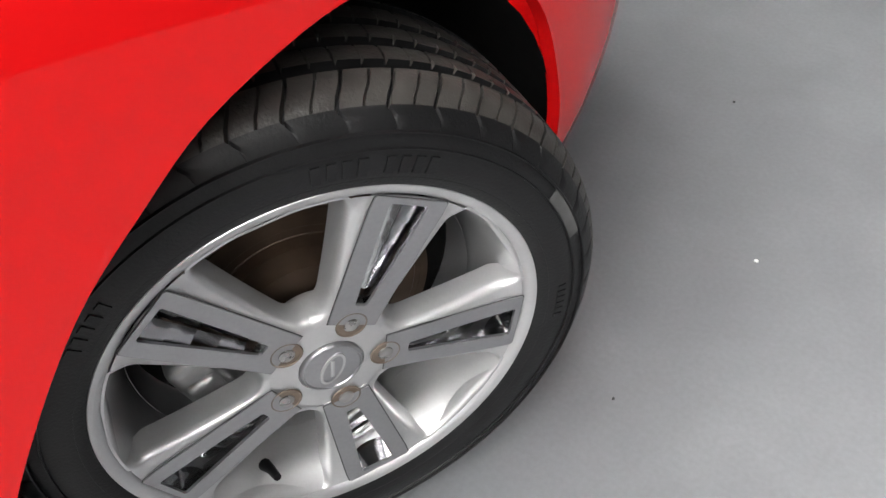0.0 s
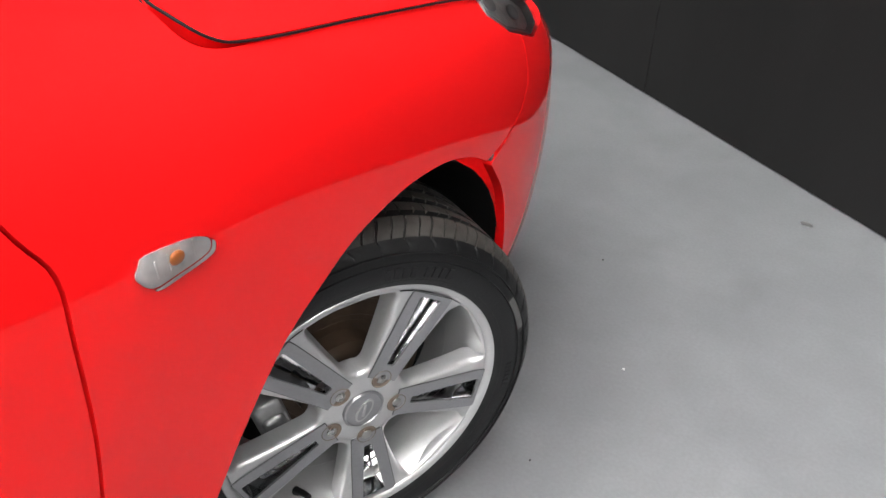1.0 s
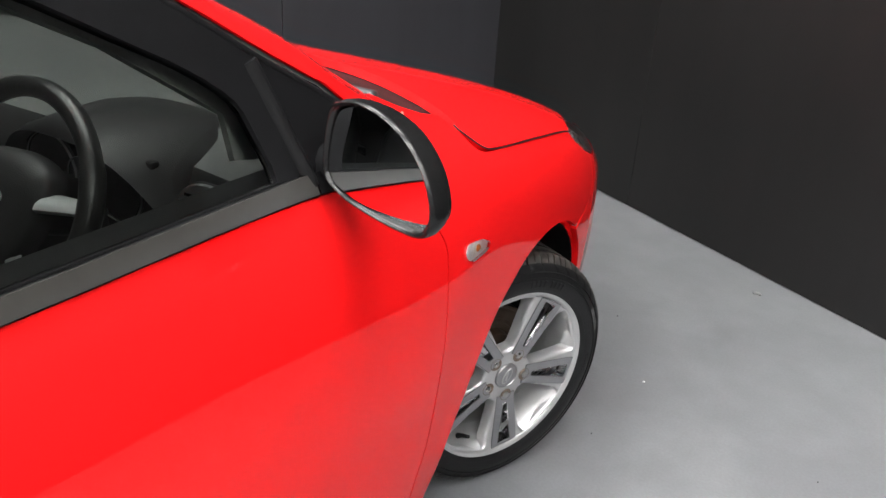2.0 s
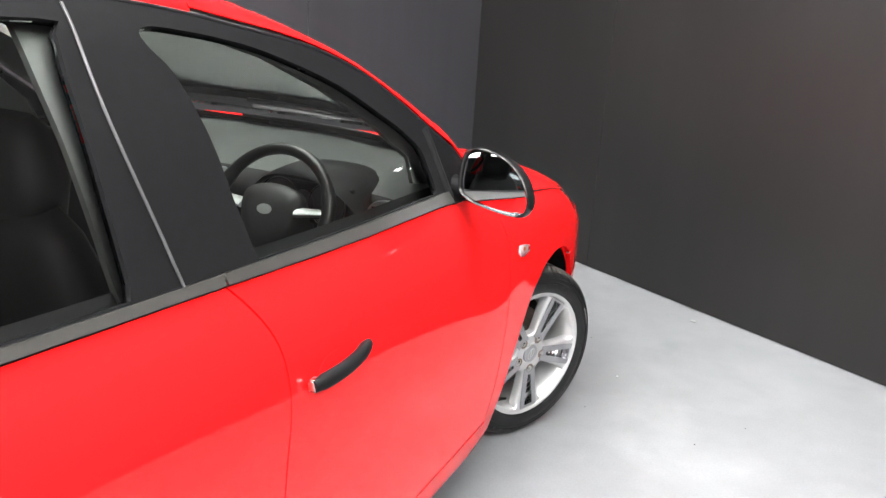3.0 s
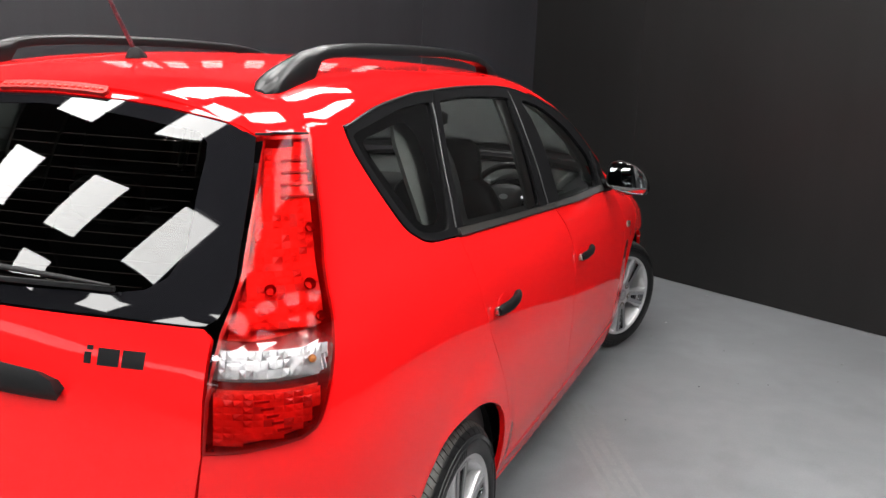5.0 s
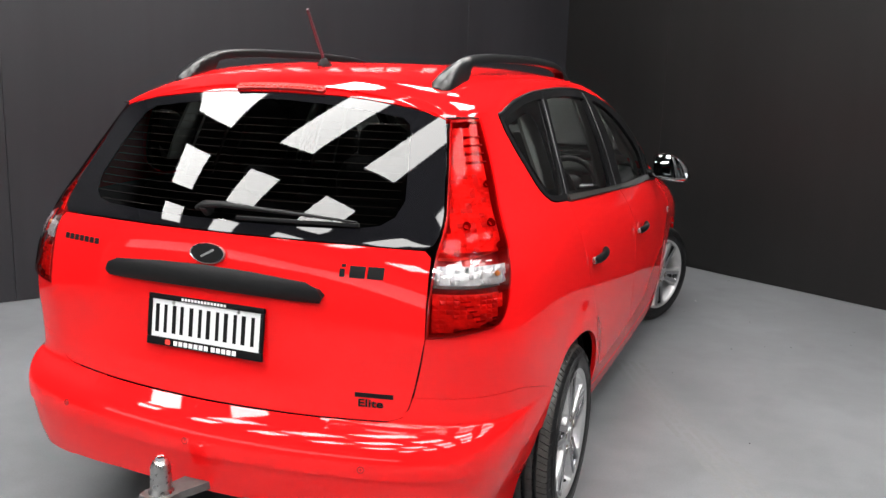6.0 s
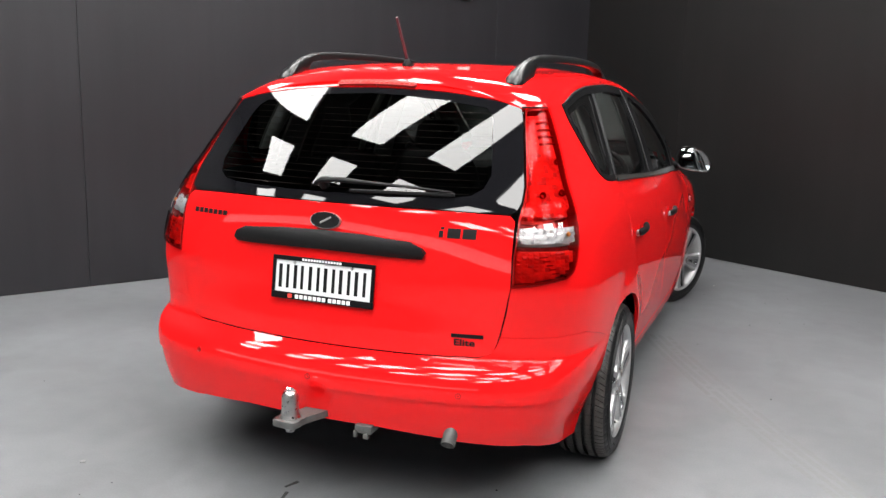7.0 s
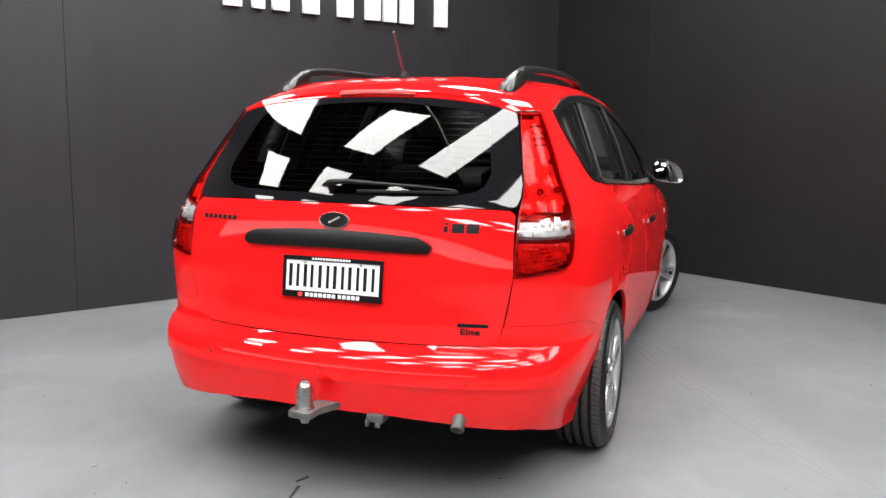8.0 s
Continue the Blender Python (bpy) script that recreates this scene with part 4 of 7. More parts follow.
    # five double spokes
    inlay_o = [(r, inlay_half(r)) for r in (0.0575, 0.075, 0.10, 0.15, 0.195)] + [(0.2085, inlay_half(0.2085) - 0.001), (0.2105, 0.0355)]
    pocket = [(0.0825, 0.0048), (0.0845, 0.0067), (0.11, 0.0098), (0.15, 0.0143), (0.19, 0.0187), (0.2020, 0.0198), (0.2040, 0.0180)]
    for s in range(5):
        a = 2 * math.pi * s / 5
        out = [(r, wd) for r, wd in inlay_o] + [(r, -wd) for r, wd in reversed(inlay_o)]
        hol = [(r, wd) for r, wd in pocket] + [(r, -wd) for r, wd in reversed(pocket)]
        outp, holp = resample(np.array(out), 0.008), resample(np.array(hol), 0.008)
        lugc = np.array([(0.0572 + 0.0145 * math.cos(t), 0.0145 * math.sin(t)) for t in np.linspace(0, 2 * math.pi, 24, endpoint=False)])
        # the inlay has the pocket cut through it, and ends round the nut
        inl = np.array([p for p in outp if np.hypot(p[0] - 0.0572, p[1]) > 0.0165])
        allp = np.concatenate([inl, holp])
        ed = [(k, (k + 1) % len(inl)) for k in range(len(inl))] + [(len(inl) + k, len(inl) + (k + 1) % len(holp)) for k in range(len(holp))]
        vo, _, fo, _, _, _ = delaunay_2d_cdt([Vector(p) for p in allp], ed, [], 0, 1e-8)
        V = np.array([tuple(v) for v in vo])
        F = [f for f in fo if inside(inl, V[list(f)].mean(0)[None])[0] and not inside(holp, V[list(f)].mean(0)[None])[0]]
        bm = bmesh.new()
        top = [bm.verts.new(polar(p[0], p[1], a, spoke_face(p[0]) + 0.0015)) for p in V]
        for f in F:
            bm.faces.new([top[k] for k in f])
        for f in list(bm.faces):
            f.normal_update()
        g = bmesh.ops.extrude_face_region(bm, geom=list(bm.faces))
        for v in [e for e in g["geom"] if isinstance(e, bmesh.types.BMVert)]:
            v.co.x -= 0.006
        part("spoke_inlay", bm, MACHINED, w, "machined grey spoke frame")
        # dark groove round the frame
        wide = inset(inl if area_of(inl) > 0 else inl[::-1], -0.0013)
        bm = bmesh.new()
        ins = inl if area_of(inl) > 0 else inl[::-1]
        lo_ = [bm.verts.new(polar(p[0], p[1], a, spoke_face(p[0]) + 0.0004)) for p in ins]
        hi_ = [bm.verts.new(polar(p[0], p[1], a, spoke_face(p[0]) + 0.0004)) for p in wide]
        for k in range(len(ins)):
            j = (k + 1) % len(ins)
            bm.faces.new((lo_[k], lo_[j], hi_[j], hi_[k]))
        part("inlay_groove", bm, GROOVE, w, "dark groove")
        # silver body of the spoke, rounded down into the windows beside it
        part("spoke", spoke_body(a, holp), SILVER, w, "silver double spoke", angle=50)
        # pocket: bright sides and floor
        bm = bmesh.new()
        up = [bm.verts.new(polar(p[0], p[1], a, spoke_face(p[0]) - 0.002)) for p in holp]
        dn = [bm.verts.new(polar(0.145 + (p[0] - 0.145) * 0.97, p[1] * 0.86, a, spoke_face(p[0]) - 0.012 - 0.020 * (p[0] - 0.088) / 0.11)) for p in holp]
        for k in range(len(up)):
            j = (k + 1) % len(up)
            bm.faces.new((up[k], up[j], dn[j], dn[k]))
        # facets on the pocket's floor
        for k in range(4):
            r0, r1 = 0.092 + 0.024 * k, 0.092 + 0.024 * (k + 1)
            w0, w1 = np.interp(r0, [p[0] for p in pocket], [p[1] for p in pocket]) * 0.9, np.interp(r1, [p[0] for p in pocket], [p[1] for p in pocket]) * 0.9
            z0 = spoke_face(r0) - 0.012 - 0.020 * (r0 - 0.088) / 0.11
            z1 = spoke_face(r1) - 0.018 - 0.020 * (r1 - 0.088) / 0.11
            if k in (1,) and s % 2:
                z1 -= 0.004
            bm.faces.new([bm.verts.new(polar(r, t, a, z)) for r, t, z in ((r0, -w0, z0), (r0, w0, z0 - 0.004), (r1, w1, z1), (r1, -w1, z1 + 0.004))])
        part("spoke_pocket", bm, POCKET, w, "dark bright-plated pocket")
        # wheel nut in its rusty seat
        c = Matrix.Rotation(a, 4, "X") @ Matrix.Translation((0, 0.0572, 0))
        bm = bmesh.new()
        revolve(bm, [(0.0805, 0.0165), (0.0815, 0.0155), (0.0805, 0.0140), (0.064, 0.0135), (0.062, 0.0)], 28, m=c)
        part("nut_seat", bm, RUST, w, "rust-stained nut seat", angle=50)
        bm = bmesh.new()
        revolve(bm, [(0.064, 0.0105), (0.070, 0.0105), (0.0705, 0.0092), (0.079, 0.0090), (0.082, 0.0078), (0.0835, 0.0050), (0.084, 0.0)], 12, m=c)
        part("wheel_nut", bm, STEEL, w, "worn chrome wheel nut", angle=35)
    # valve
    bm = bmesh.new()
    va = radians(36 + 144)
    tube(bm, [polar(0.196, 0, va, 0.06), polar(0.186, 0, va, 0.075), polar(0.178, 0, va, 0.092)], [0.0075, 0.0055, 0.0045], 10)
    part("valve", bm, INK, w, "black tyre valve", angle=50)
    # brake
    bm = bmesh.new()
    revolve(bm, [(-0.02, 0.144), (0.0, 0.146), (0.004, 0.145), (0.004, 0.137), (0.0028, 0.136), (0.0028, 0.130), (0.004, 0.129), (0.004, 0.108), (0.0030, 0.107), (0.0030, 0.098), (0.0042, 0.097), (0.0042, 0.085), (0.003, 0.080), (0.028, 0.076), (0.03, 0.0)], 72)
    part("brake_disc", bm, DISC, w, "brown rusty brake disc", angle=40)
    bm = bmesh.new()
    revolve(bm, [(-0.03, 0.184), (-0.04, 0.06), (-0.04, 0.0)], 48)
    part("back_plate", bm, DARK, w, angle=40)
    for ob in w.children:
        base = ob.name.split(".")[0]
        if base in ("tyre", "wear_label", "raised_mark", "raised_letters", "sidewall_rib"):
            continue
        if base in ("hub", "centre_cap", "emblem", "nut_seat", "wheel_nut"):
            ob.data.transform(Matrix.Translation((0.0155, 0, 0)))
        ob.data.transform(Matrix.Scale(0.9716, 4))
    return w


def caliper(parent, m):
    bm = bmesh.new()
    box(bm, -0.03, 0.045, -0.055, 0.055, -0.024, 0.024, bevel=0.012, m=m, seg=3)
    box(bm, 0.02, 0.052, -0.03, 0.03, -0.018, 0.018, bevel=0.01, m=m, seg=3)
    return part("brake_caliper", bm, GALV, parent, "dull grey brake caliper", angle=50)


proto = build_wheel()
proto.parent = car
tagged(proto, "silver five double-spoke alloy wheel with a black tyre")
STEER = -25.8
WHEELS = [(0.7258, 2.754, 0.3055, 58.7, STEER), (0.775, 0.0, 0.3055, 90, 0), (-0.7258, 2.70, 0.3055, 20, 180 + STEER), (-0.775, 0.0, 0.3055, 50, 180)]
proto.matrix_basis = pose(WHEELS[0][0], WHEELS[0][1], WHEELS[0][2], WHEELS[0][3], 2.0, WHEELS[0][4])
for k, (x, y, z, spin, turn) in enumerate(WHEELS):
    if k:
        copy_thing(proto, pose(x, y, z, spin, 0, turn))
    caliper(car, pose(x, y, z, 0, 0, turn) @ Matrix.Rotation(radians(195), 4, "X") @ Matrix.Translation((0.0, 0.118, 0)) @ Matrix.Rotation(radians(90), 4, "X"))


def inner_shell():
    """Dark liners over the wheels and the plate under the car."""
    def lip(y, z):
        return min(0.83, float(skin(s_of_y(np.array([y]), np.array([max(z, 0.2)]))[0], max(z, 0.2))[0]) - 0.014)

    for left in (1, -1):
        for cy, cz, r in ((2.703, 0.268, 0.418), (0.032, 0.283, 0.376)):
            bm = bmesh.new()
            n = 28
            rows_ = []
            for k in range(n + 1):
                a = radians(-2 + 184 * k / n)
                rows_.append([bm.verts.new((left * x, cy + rr * math.cos(a), cz + rr * math.sin(a))) for x, rr in ((lip(cy + r * math.cos(a), cz + r * math.sin(a)), r - 0.004), (lip(cy + r * math.cos(a), cz + r * math.sin(a)) - 0.03, r), (0.50, r), (0.46, r - 0.06), (0.45, 0.0))])
            for p, q in zip(rows_, rows_[1:]):
                for i in range(4):
                    bm.faces.new((p[i], p[i + 1], q[i + 1], q[i]))
            bmesh.ops.remove_doubles(bm, verts=bm.verts, dist=1e-5)
            part("wheel_arch_liner", bm, DARK, car, "dark wheel arch liner", angle=40)
    bm = bmesh.new()
    box(bm, -0.45, 0.45, -0.40, 3.35, 0.21, 0.28, bevel=0.02)
    box(bm, -0.80, -0.44, 0.44, 2.22, 0.20, 0.28, bevel=0.02)
    box(bm, 0.44, 0.80, 0.44, 2.22, 0.20, 0.28, bevel=0.02)
    box(bm, -0.55, 0.55, -0.72, -0.42, 0.33, 0.39, bevel=0.02)
    part("underbody", bm, DARK, car, "dark underbody")
    # spring strut in the front arch
    for sx in (1, -1):
        bm = bmesh.new()
        tube(bm, [(sx * 0.60, 2.86, 0.42), (sx * 0.57, 2.87, 0.60), (sx * 0.55, 2.86, 0.72)], 0.012, 8)
        part("brake_hose", bm, TRIM, car, "black brake hose", angle=60)


inner_shell()


# ---- fittings on the outside ----
def on_skin(y=None, z=1.0, x=None, off=0.0):
    """A point on the right side by y, or on the tail by x, and the outward normal there."""
    s = float(s_of_y(np.array([y]), np.array([z]))[0]) if y is not None else math.copysign(float(s_of_x(np.array([abs(x)]), np.array([z]))[0]), 1)
    e = 1e-3
    p = skin(s, z)
    n = np.cross(skin(s + e, z) - skin(s - e, z), skin(s, z + e) - skin(s, z - e))
    n /= np.linalg.norm(n)
    if n @ (p - np.array([0, 1.2, 0.75])) < 0:
        n = -n
    if x is not None and 0.60 < z < 1.44 and abs(x) < 0.63:
        q = np.array([[s, z]])
        p = tail(q)[0]
        n = np.cross((tail(q + [e, 0]) - tail(q - [e, 0]))[0], (tail(q + [0, e]) - tail(q - [0, e]))[0])
        n *= -np.sign(n[1]) / np.linalg.norm(n)
    p, n = Vector(p), Vector(n)
    if x is not None and x < 0:
        p.x, n.x = -p.x, -n.x
    return p + n * off, n


def frame_on(p, n, up=Vector((0, 0, 1))):
    """A pose at p with z out along n and y as near up as can be."""
    z = n.normalized()
    x = up.cross(z).normalized()
    y = z.cross(x)
    return Matrix(((x.x, y.x, z.x, p.x), (x.y, y.y, z.y, p.y), (x.z, y.z, z.z, p.z), (0, 0, 0, 1)))


def flip(m, left):
    return Matrix.Diagonal((-1, 1, 1, 1)) @ m if left else m


def door_handles():
    for left in (False, True):
        for y0, z0 in ((1.285, 0.800), (0.243, 0.853)):
            pts, rad = [], []
            for t in np.linspace(0, 1, 9):
                y = y0 + 0.195 * t
                p, n = on_skin(y=y, z=z0 + 0.008 * t, off=0.006 + 0.026 * math.sin(math.pi * min(max(t * 1.0, 0.06), 0.94)) ** 0.5)
                pts.append((-p.x if left else p.x, p.y, p.z))
                rad.append(0.0125 if 0.05 < t < 0.95 else 0.009)
            h = bmesh.new()
            tube(h, pts, rad, 12, squash=1.25)
            ob = part("door_handle", h, TRIM, car, "satin black door handle", angle=60)
            p, n = on_skin(y=y0 + 0.10, z=z0 + 0.003, off=-0.0)
            b = bmesh.new()
            m = flip(frame_on(p, n), left)
            prof = [(0.0012, 0.001), (0.0015, 0.7), (0.0005, 1.0), (-0.004, 1.02)]
            for hh in range(1):
                n_ = 28
                rings = [[b.verts.new(m @ Vector((0.055 * r * math.cos(2 * math.pi * k / n_), 0.026 * r * math.sin(2 * math.pi * k / n_), h_))) for k in range(n_)] for h_, r in prof]
                for p0, p1 in zip(rings, rings[1:]):
                    for k in range(n_):
                        b.faces.new((p0[k], p0[(k + 1) % n_], p1[(k + 1) % n_], p1[k]))
            part("handle_recess", b, RED, ob, "red recess behind the handle", angle=60)
            # lock and bright end
            p, n = on_skin(y=y0 + 0.012, z=z0, off=0.016)
            b = bmesh.new()
            box(b, -0.012, 0.012, -0.012, 0.012, -0.012, 0.006, bevel=0.005, m=flip(frame_on(p, n), left))
            part("lock_cap", b, STEEL, ob, "worn bright lock cap", angle=60)


def side_mirrors():
    """Black door mirrors: dished housing, rim, glass and arm."""
    outline = crv([(-0.104, -0.030), (-0.100, 0.045), (-0.078, 0.068), (-0.03, 0.074), (0.035, 0.056), (0.082, 0.018), (0.104, -0.028), (0.100, -0.056), (0.075, -0.070), (0.0, -0.068), (-0.07, -0.056)], 5, True)
    for left in (False, True):
        n = Vector((-0.22, -0.975, 0.06)).normalized()
        m = flip(frame_on(Vector((0.897, 2.010, 1.037)), n) @ Matrix.Diagonal((0.96, 0.99, 1, 1)), left)
        rings_def = [(-0.04, 0.92, 0), (-0.004, 0.925, 0), (0.004, 0.945, 0), (0.006, 0.985, 0), (0.004, 1.018, 0), (-0.004, 1.03, 0), (-0.015, 1.022, 0), (-0.028, 0.98, 0.0), (-0.040, 0.90, 0.0), (-0.050, 0.77, 0.0), (-0.058, 0.58, 0.0), (-0.063, 0.35, 0.0), (-0.065, 0.12, 0.0)]
        bm = bmesh.new()
        rings = [[bm.verts.new(m @ Vector((p[0] * sc + dx * 0.5, p[1] * sc, h))) for p in outline] for h, sc, dx in rings_def]
        k_ = len(outline)
        for a, b in zip(rings, rings[1:]):
            for k in range(k_):
                bm.faces.new((a[k], a[(k + 1) % k_], b[(k + 1) % k_], b[k]))
        bm.faces.new(rings[-1])
        house = part("side_mirror", bm, MIRROR_BLACK, car, "black door mirror", angle=50)
        bm = bmesh.new()
        ng = Vector((-0.22, -0.975, 0.12)).normalized()
        mg = flip(frame_on(Vector((0.897, 2.010, 1.037)), ng) @ Matrix.Diagonal((0.96, 0.99, 1, 1)), left) @ Matrix.Translation((0, 0, -0.013)) @ Matrix.Rotation(radians(8), 4, "Y")
        gr = [[bm.verts.new(mg @ Vector((p[0] * q, p[1] * q, 0.0065 - (q * p.dot(p) ** 0.5) ** 2 / 2.4))) for p in outline] for q in (0.905, 0.8, 0.6, 0.4, 0.2, 0.05)]
        for a, b in zip(gr, gr[1:]):
            for k in range(k_):
                bm.faces.new((a[k], a[(k + 1) % k_], b[(k + 1) % k_], b[k]))
        bm.faces.new(gr[-1])
        part("mirror_glass", bm, MIRROR, house, "clean mirror glass", angle=60)
        bm = bmesh.new()
        sx = -1 if left else 1
        tube(bm, [(sx * 0.735, 2.09, 1.0), (sx * 0.775, 2.075, 0.995), (sx * 0.82, 2.065, 0.995)], [0.04, 0.03, 0.026], 12, squash=0.8)
        part("mirror_arm", bm, TRIM, house, angle=60)


def side_markers():
    for left in (False, True):
        pts = crv([(2.364, 0.762), (2.369, 0.773), (2.379, 0.779), (2.425, 0.772), (2.445, 0.763), (2.448, 0.754), (2.440, 0.747), (2.405, 0.745), (2.378, 0.746)], 4, True)
        base = panel("side_marker", SY(pts), wrap, LAMP_WHITE, car, "clear side marker lamp with an amber bulb", left=left, gap=0.001, off=0.001, thick=0.004, step=0.01, edge=0.008)
        panel("lens", SY(pts), wrap, CLEAR, base, left=left, gap=0.0, off=0.006, thick=0.006, step=0.01, edge=0.006)
        p, n = on_skin(y=2.408, z=0.761, off=0.001)
        bm = bmesh.new()
        bmesh.ops.create_icosphere(bm, subdivisions=2, radius=0.007, matrix=flip(Matrix.Translation(p) @ Matrix.Diagonal((0.6, 1.3, 1, 1)), left))
        part("bulb", bm, AMBER, base, "amber bulb", angle=80)
        for k in range(4):
            q, n = on_skin(y=2.386 + 0.014 * k, z=0.761, off=0.003)
            bm = bmesh.new()
            box(bm, -0.0008, 0.0008, -0.008, 0.008, -0.004, -0.001, m=flip(frame_on(q, n), left))
            part("lens_rib", bm, LAMP_WHITE, base)


def roof_z(x, y):
    return float(roof(np.array([[x, y]]))[0, 2])


def roof_rails():
    top = [(-0.300, 1.440), (-0.285, 1.456), (-0.25, 1.479), (-0.20, 1.502), (-0.13, 1.526), (-0.02, 1.545), (0.2, 1.556), (0.6, 1.560), (0.95, 1.552), (1.10, 1.536), (1.20, 1.516), (1.27, 1.490)]
    for left in (1, -1):
        bm = bmesh.new()
        rings = []
        ys = list(np.linspace(-0.300, -0.06, 18)) + list(np.linspace(-0.03, 1.05, 28)) + list(np.linspace(1.08, 1.27, 10))
        for y in ys:
            zt = float(spl(y, top))
            x = 0.468 + 0.03 * math.sin(math.pi * np.clip((y + 0.3) / 1.6, 0, 1))
            rz = roof_z(x, y) - 0.006
            k = 1 - float(smooth(y, -0.125, -0.085)) + float(smooth(y, 1.10, 1.14))
            zb = min((zt - 0.030) * (1 - k) + rz * k, zt - 0.004)
            wd = 0.021 + 0.012 * (1 - float(smooth(y, -0.30, -0.10)))
            if y < -0.27:
                wd *= 0.45 + 0.55 * (y + 0.30) / 0.03
            tilt = 0.012
            sec = [(-1.0, 0.0), (-1.0, 0.62), (-0.72, 0.9), (-0.3, 1.0), (0.2, 0.97), (0.7, 0.78), (1.0, 0.45), (1.05, 0.0)]
            rings.append([bm.verts.new((left * (x + a * wd), y, zb + (zt - zb) * b)) for a, b in sec])
        for p, q in zip(rings, rings[1:]):
            for i in range(len(p)):
                j = (i + 1) % len(p)
                bm.faces.new((p[i], p[j], q[j], q[i]))
        bm.faces.new(rings[0])
        bm.faces.new(rings[-1])
        part("roof_rail", bm, RAIL, car, "satin black roof rail", angle=40)


def antenna():
    bm = bmesh.new()
    z0 = roof_z(0, -0.14)
    rings = []
    for h, sy, sx in ((0.0, 0.036, 0.021), (0.006, 0.034, 0.019), (0.018, 0.024, 0.013), (0.026, 0.015, 0.010), (0.029, 0.006, 0.005)):
        rings.append([bm.verts.new((sx * math.cos(a), -0.140 - 0.25 * h + sy * math.sin(a), z0 - 0.002 + h)) for a in [2 * math.pi * k / 20 for k in range(20)]])
    for p, q in zip(rings, rings[1:]):
        for i in range(20):
            bm.faces.new((p[i], p[(i + 1) % 20], q[(i + 1) % 20], q[i]))
    bm.faces.new(rings[-1])
    base = part("antenna", bm, PLASTIC, car, "short black roof antenna with a ribbed mast", angle=50)
    bm = bmesh.new()
    pts = [Vector((0, -0.148, z0 + 0.018)).lerp(Vector((0, -0.254, 1.668)), t) for t in np.linspace(0, 1, 64)]
    tube(bm, pts, [0.0052 + 0.0013 * (k % 3 == 0) - 0.001 * k / 64 for k in range(64)], 8)
    part("mast", bm, MAST, base, "dark plum ribbed mast", angle=30)


MAST = material("dark plum rubber", (0.045, 0.022, 0.030), 0.5)


def bar_on_tail(name, x0, x1, z0, z1, mat, parent, off=0.001, thick=0.003, label="", fmap=tail):
    """A plain bar lying on the tail; x may be negative."""
    if x0 >= 0:
        poly, left = SX([(x0, z0), (x1, z0), (x1, z1), (x0, z1)]), False
    else:
        poly, left = SX([(-x1, z0), (-x0, z0), (-x0, z1), (-x1, z1)]), True
    return panel(name, poly, fmap, mat, parent, label, left=left, gap=0, off=off, thick=thick, step=0.02, edge=0.02)


def facets(poly, fmap, off, step, seed, left):
    """Small reflector prisms over an outline, each tipped its own way."""
    rng = random.Random(seed)
    P = resample(np.array(poly, float), 0.01)
    lo, hi = P.min(0), P.max(0)
    bm = bmesh.new()
    for a in np.arange(lo[0], hi[0], step[0]):
        for b in np.arange(lo[1], hi[1], step[1]):
            c = np.array([[a, b], [a + step[0], b], [a + step[0], b + step[1]], [a, b + step[1]]])
            mid = c.mean(0)
            if not inside(P, mid[None])[0]:
                continue
            top = mid + np.array([rng.uniform(-0.35, 0.35) * step[0], rng.uniform(-0.35, 0.35) * step[1]])
            q = fmap(np.concatenate([c, top[None]]))
            n = np.cross(q[1] - q[0], q[3] - q[0])
            n /= np.linalg.norm(n)
            if n[1] > 0 or (abs(n[1]) < 0.2 and n[0] < 0):
                n = -n
            q = q + n * off
            q[4] += n * rng.uniform(-0.1, 0.34) * min(step)
            vs = [bm.verts.new((-p[0] if left else p[0], p[1], p[2])) for p in q]
            for i in range(4):
                bm.faces.new((vs[i], vs[(i + 1) % 4], vs[4]))
    return bm


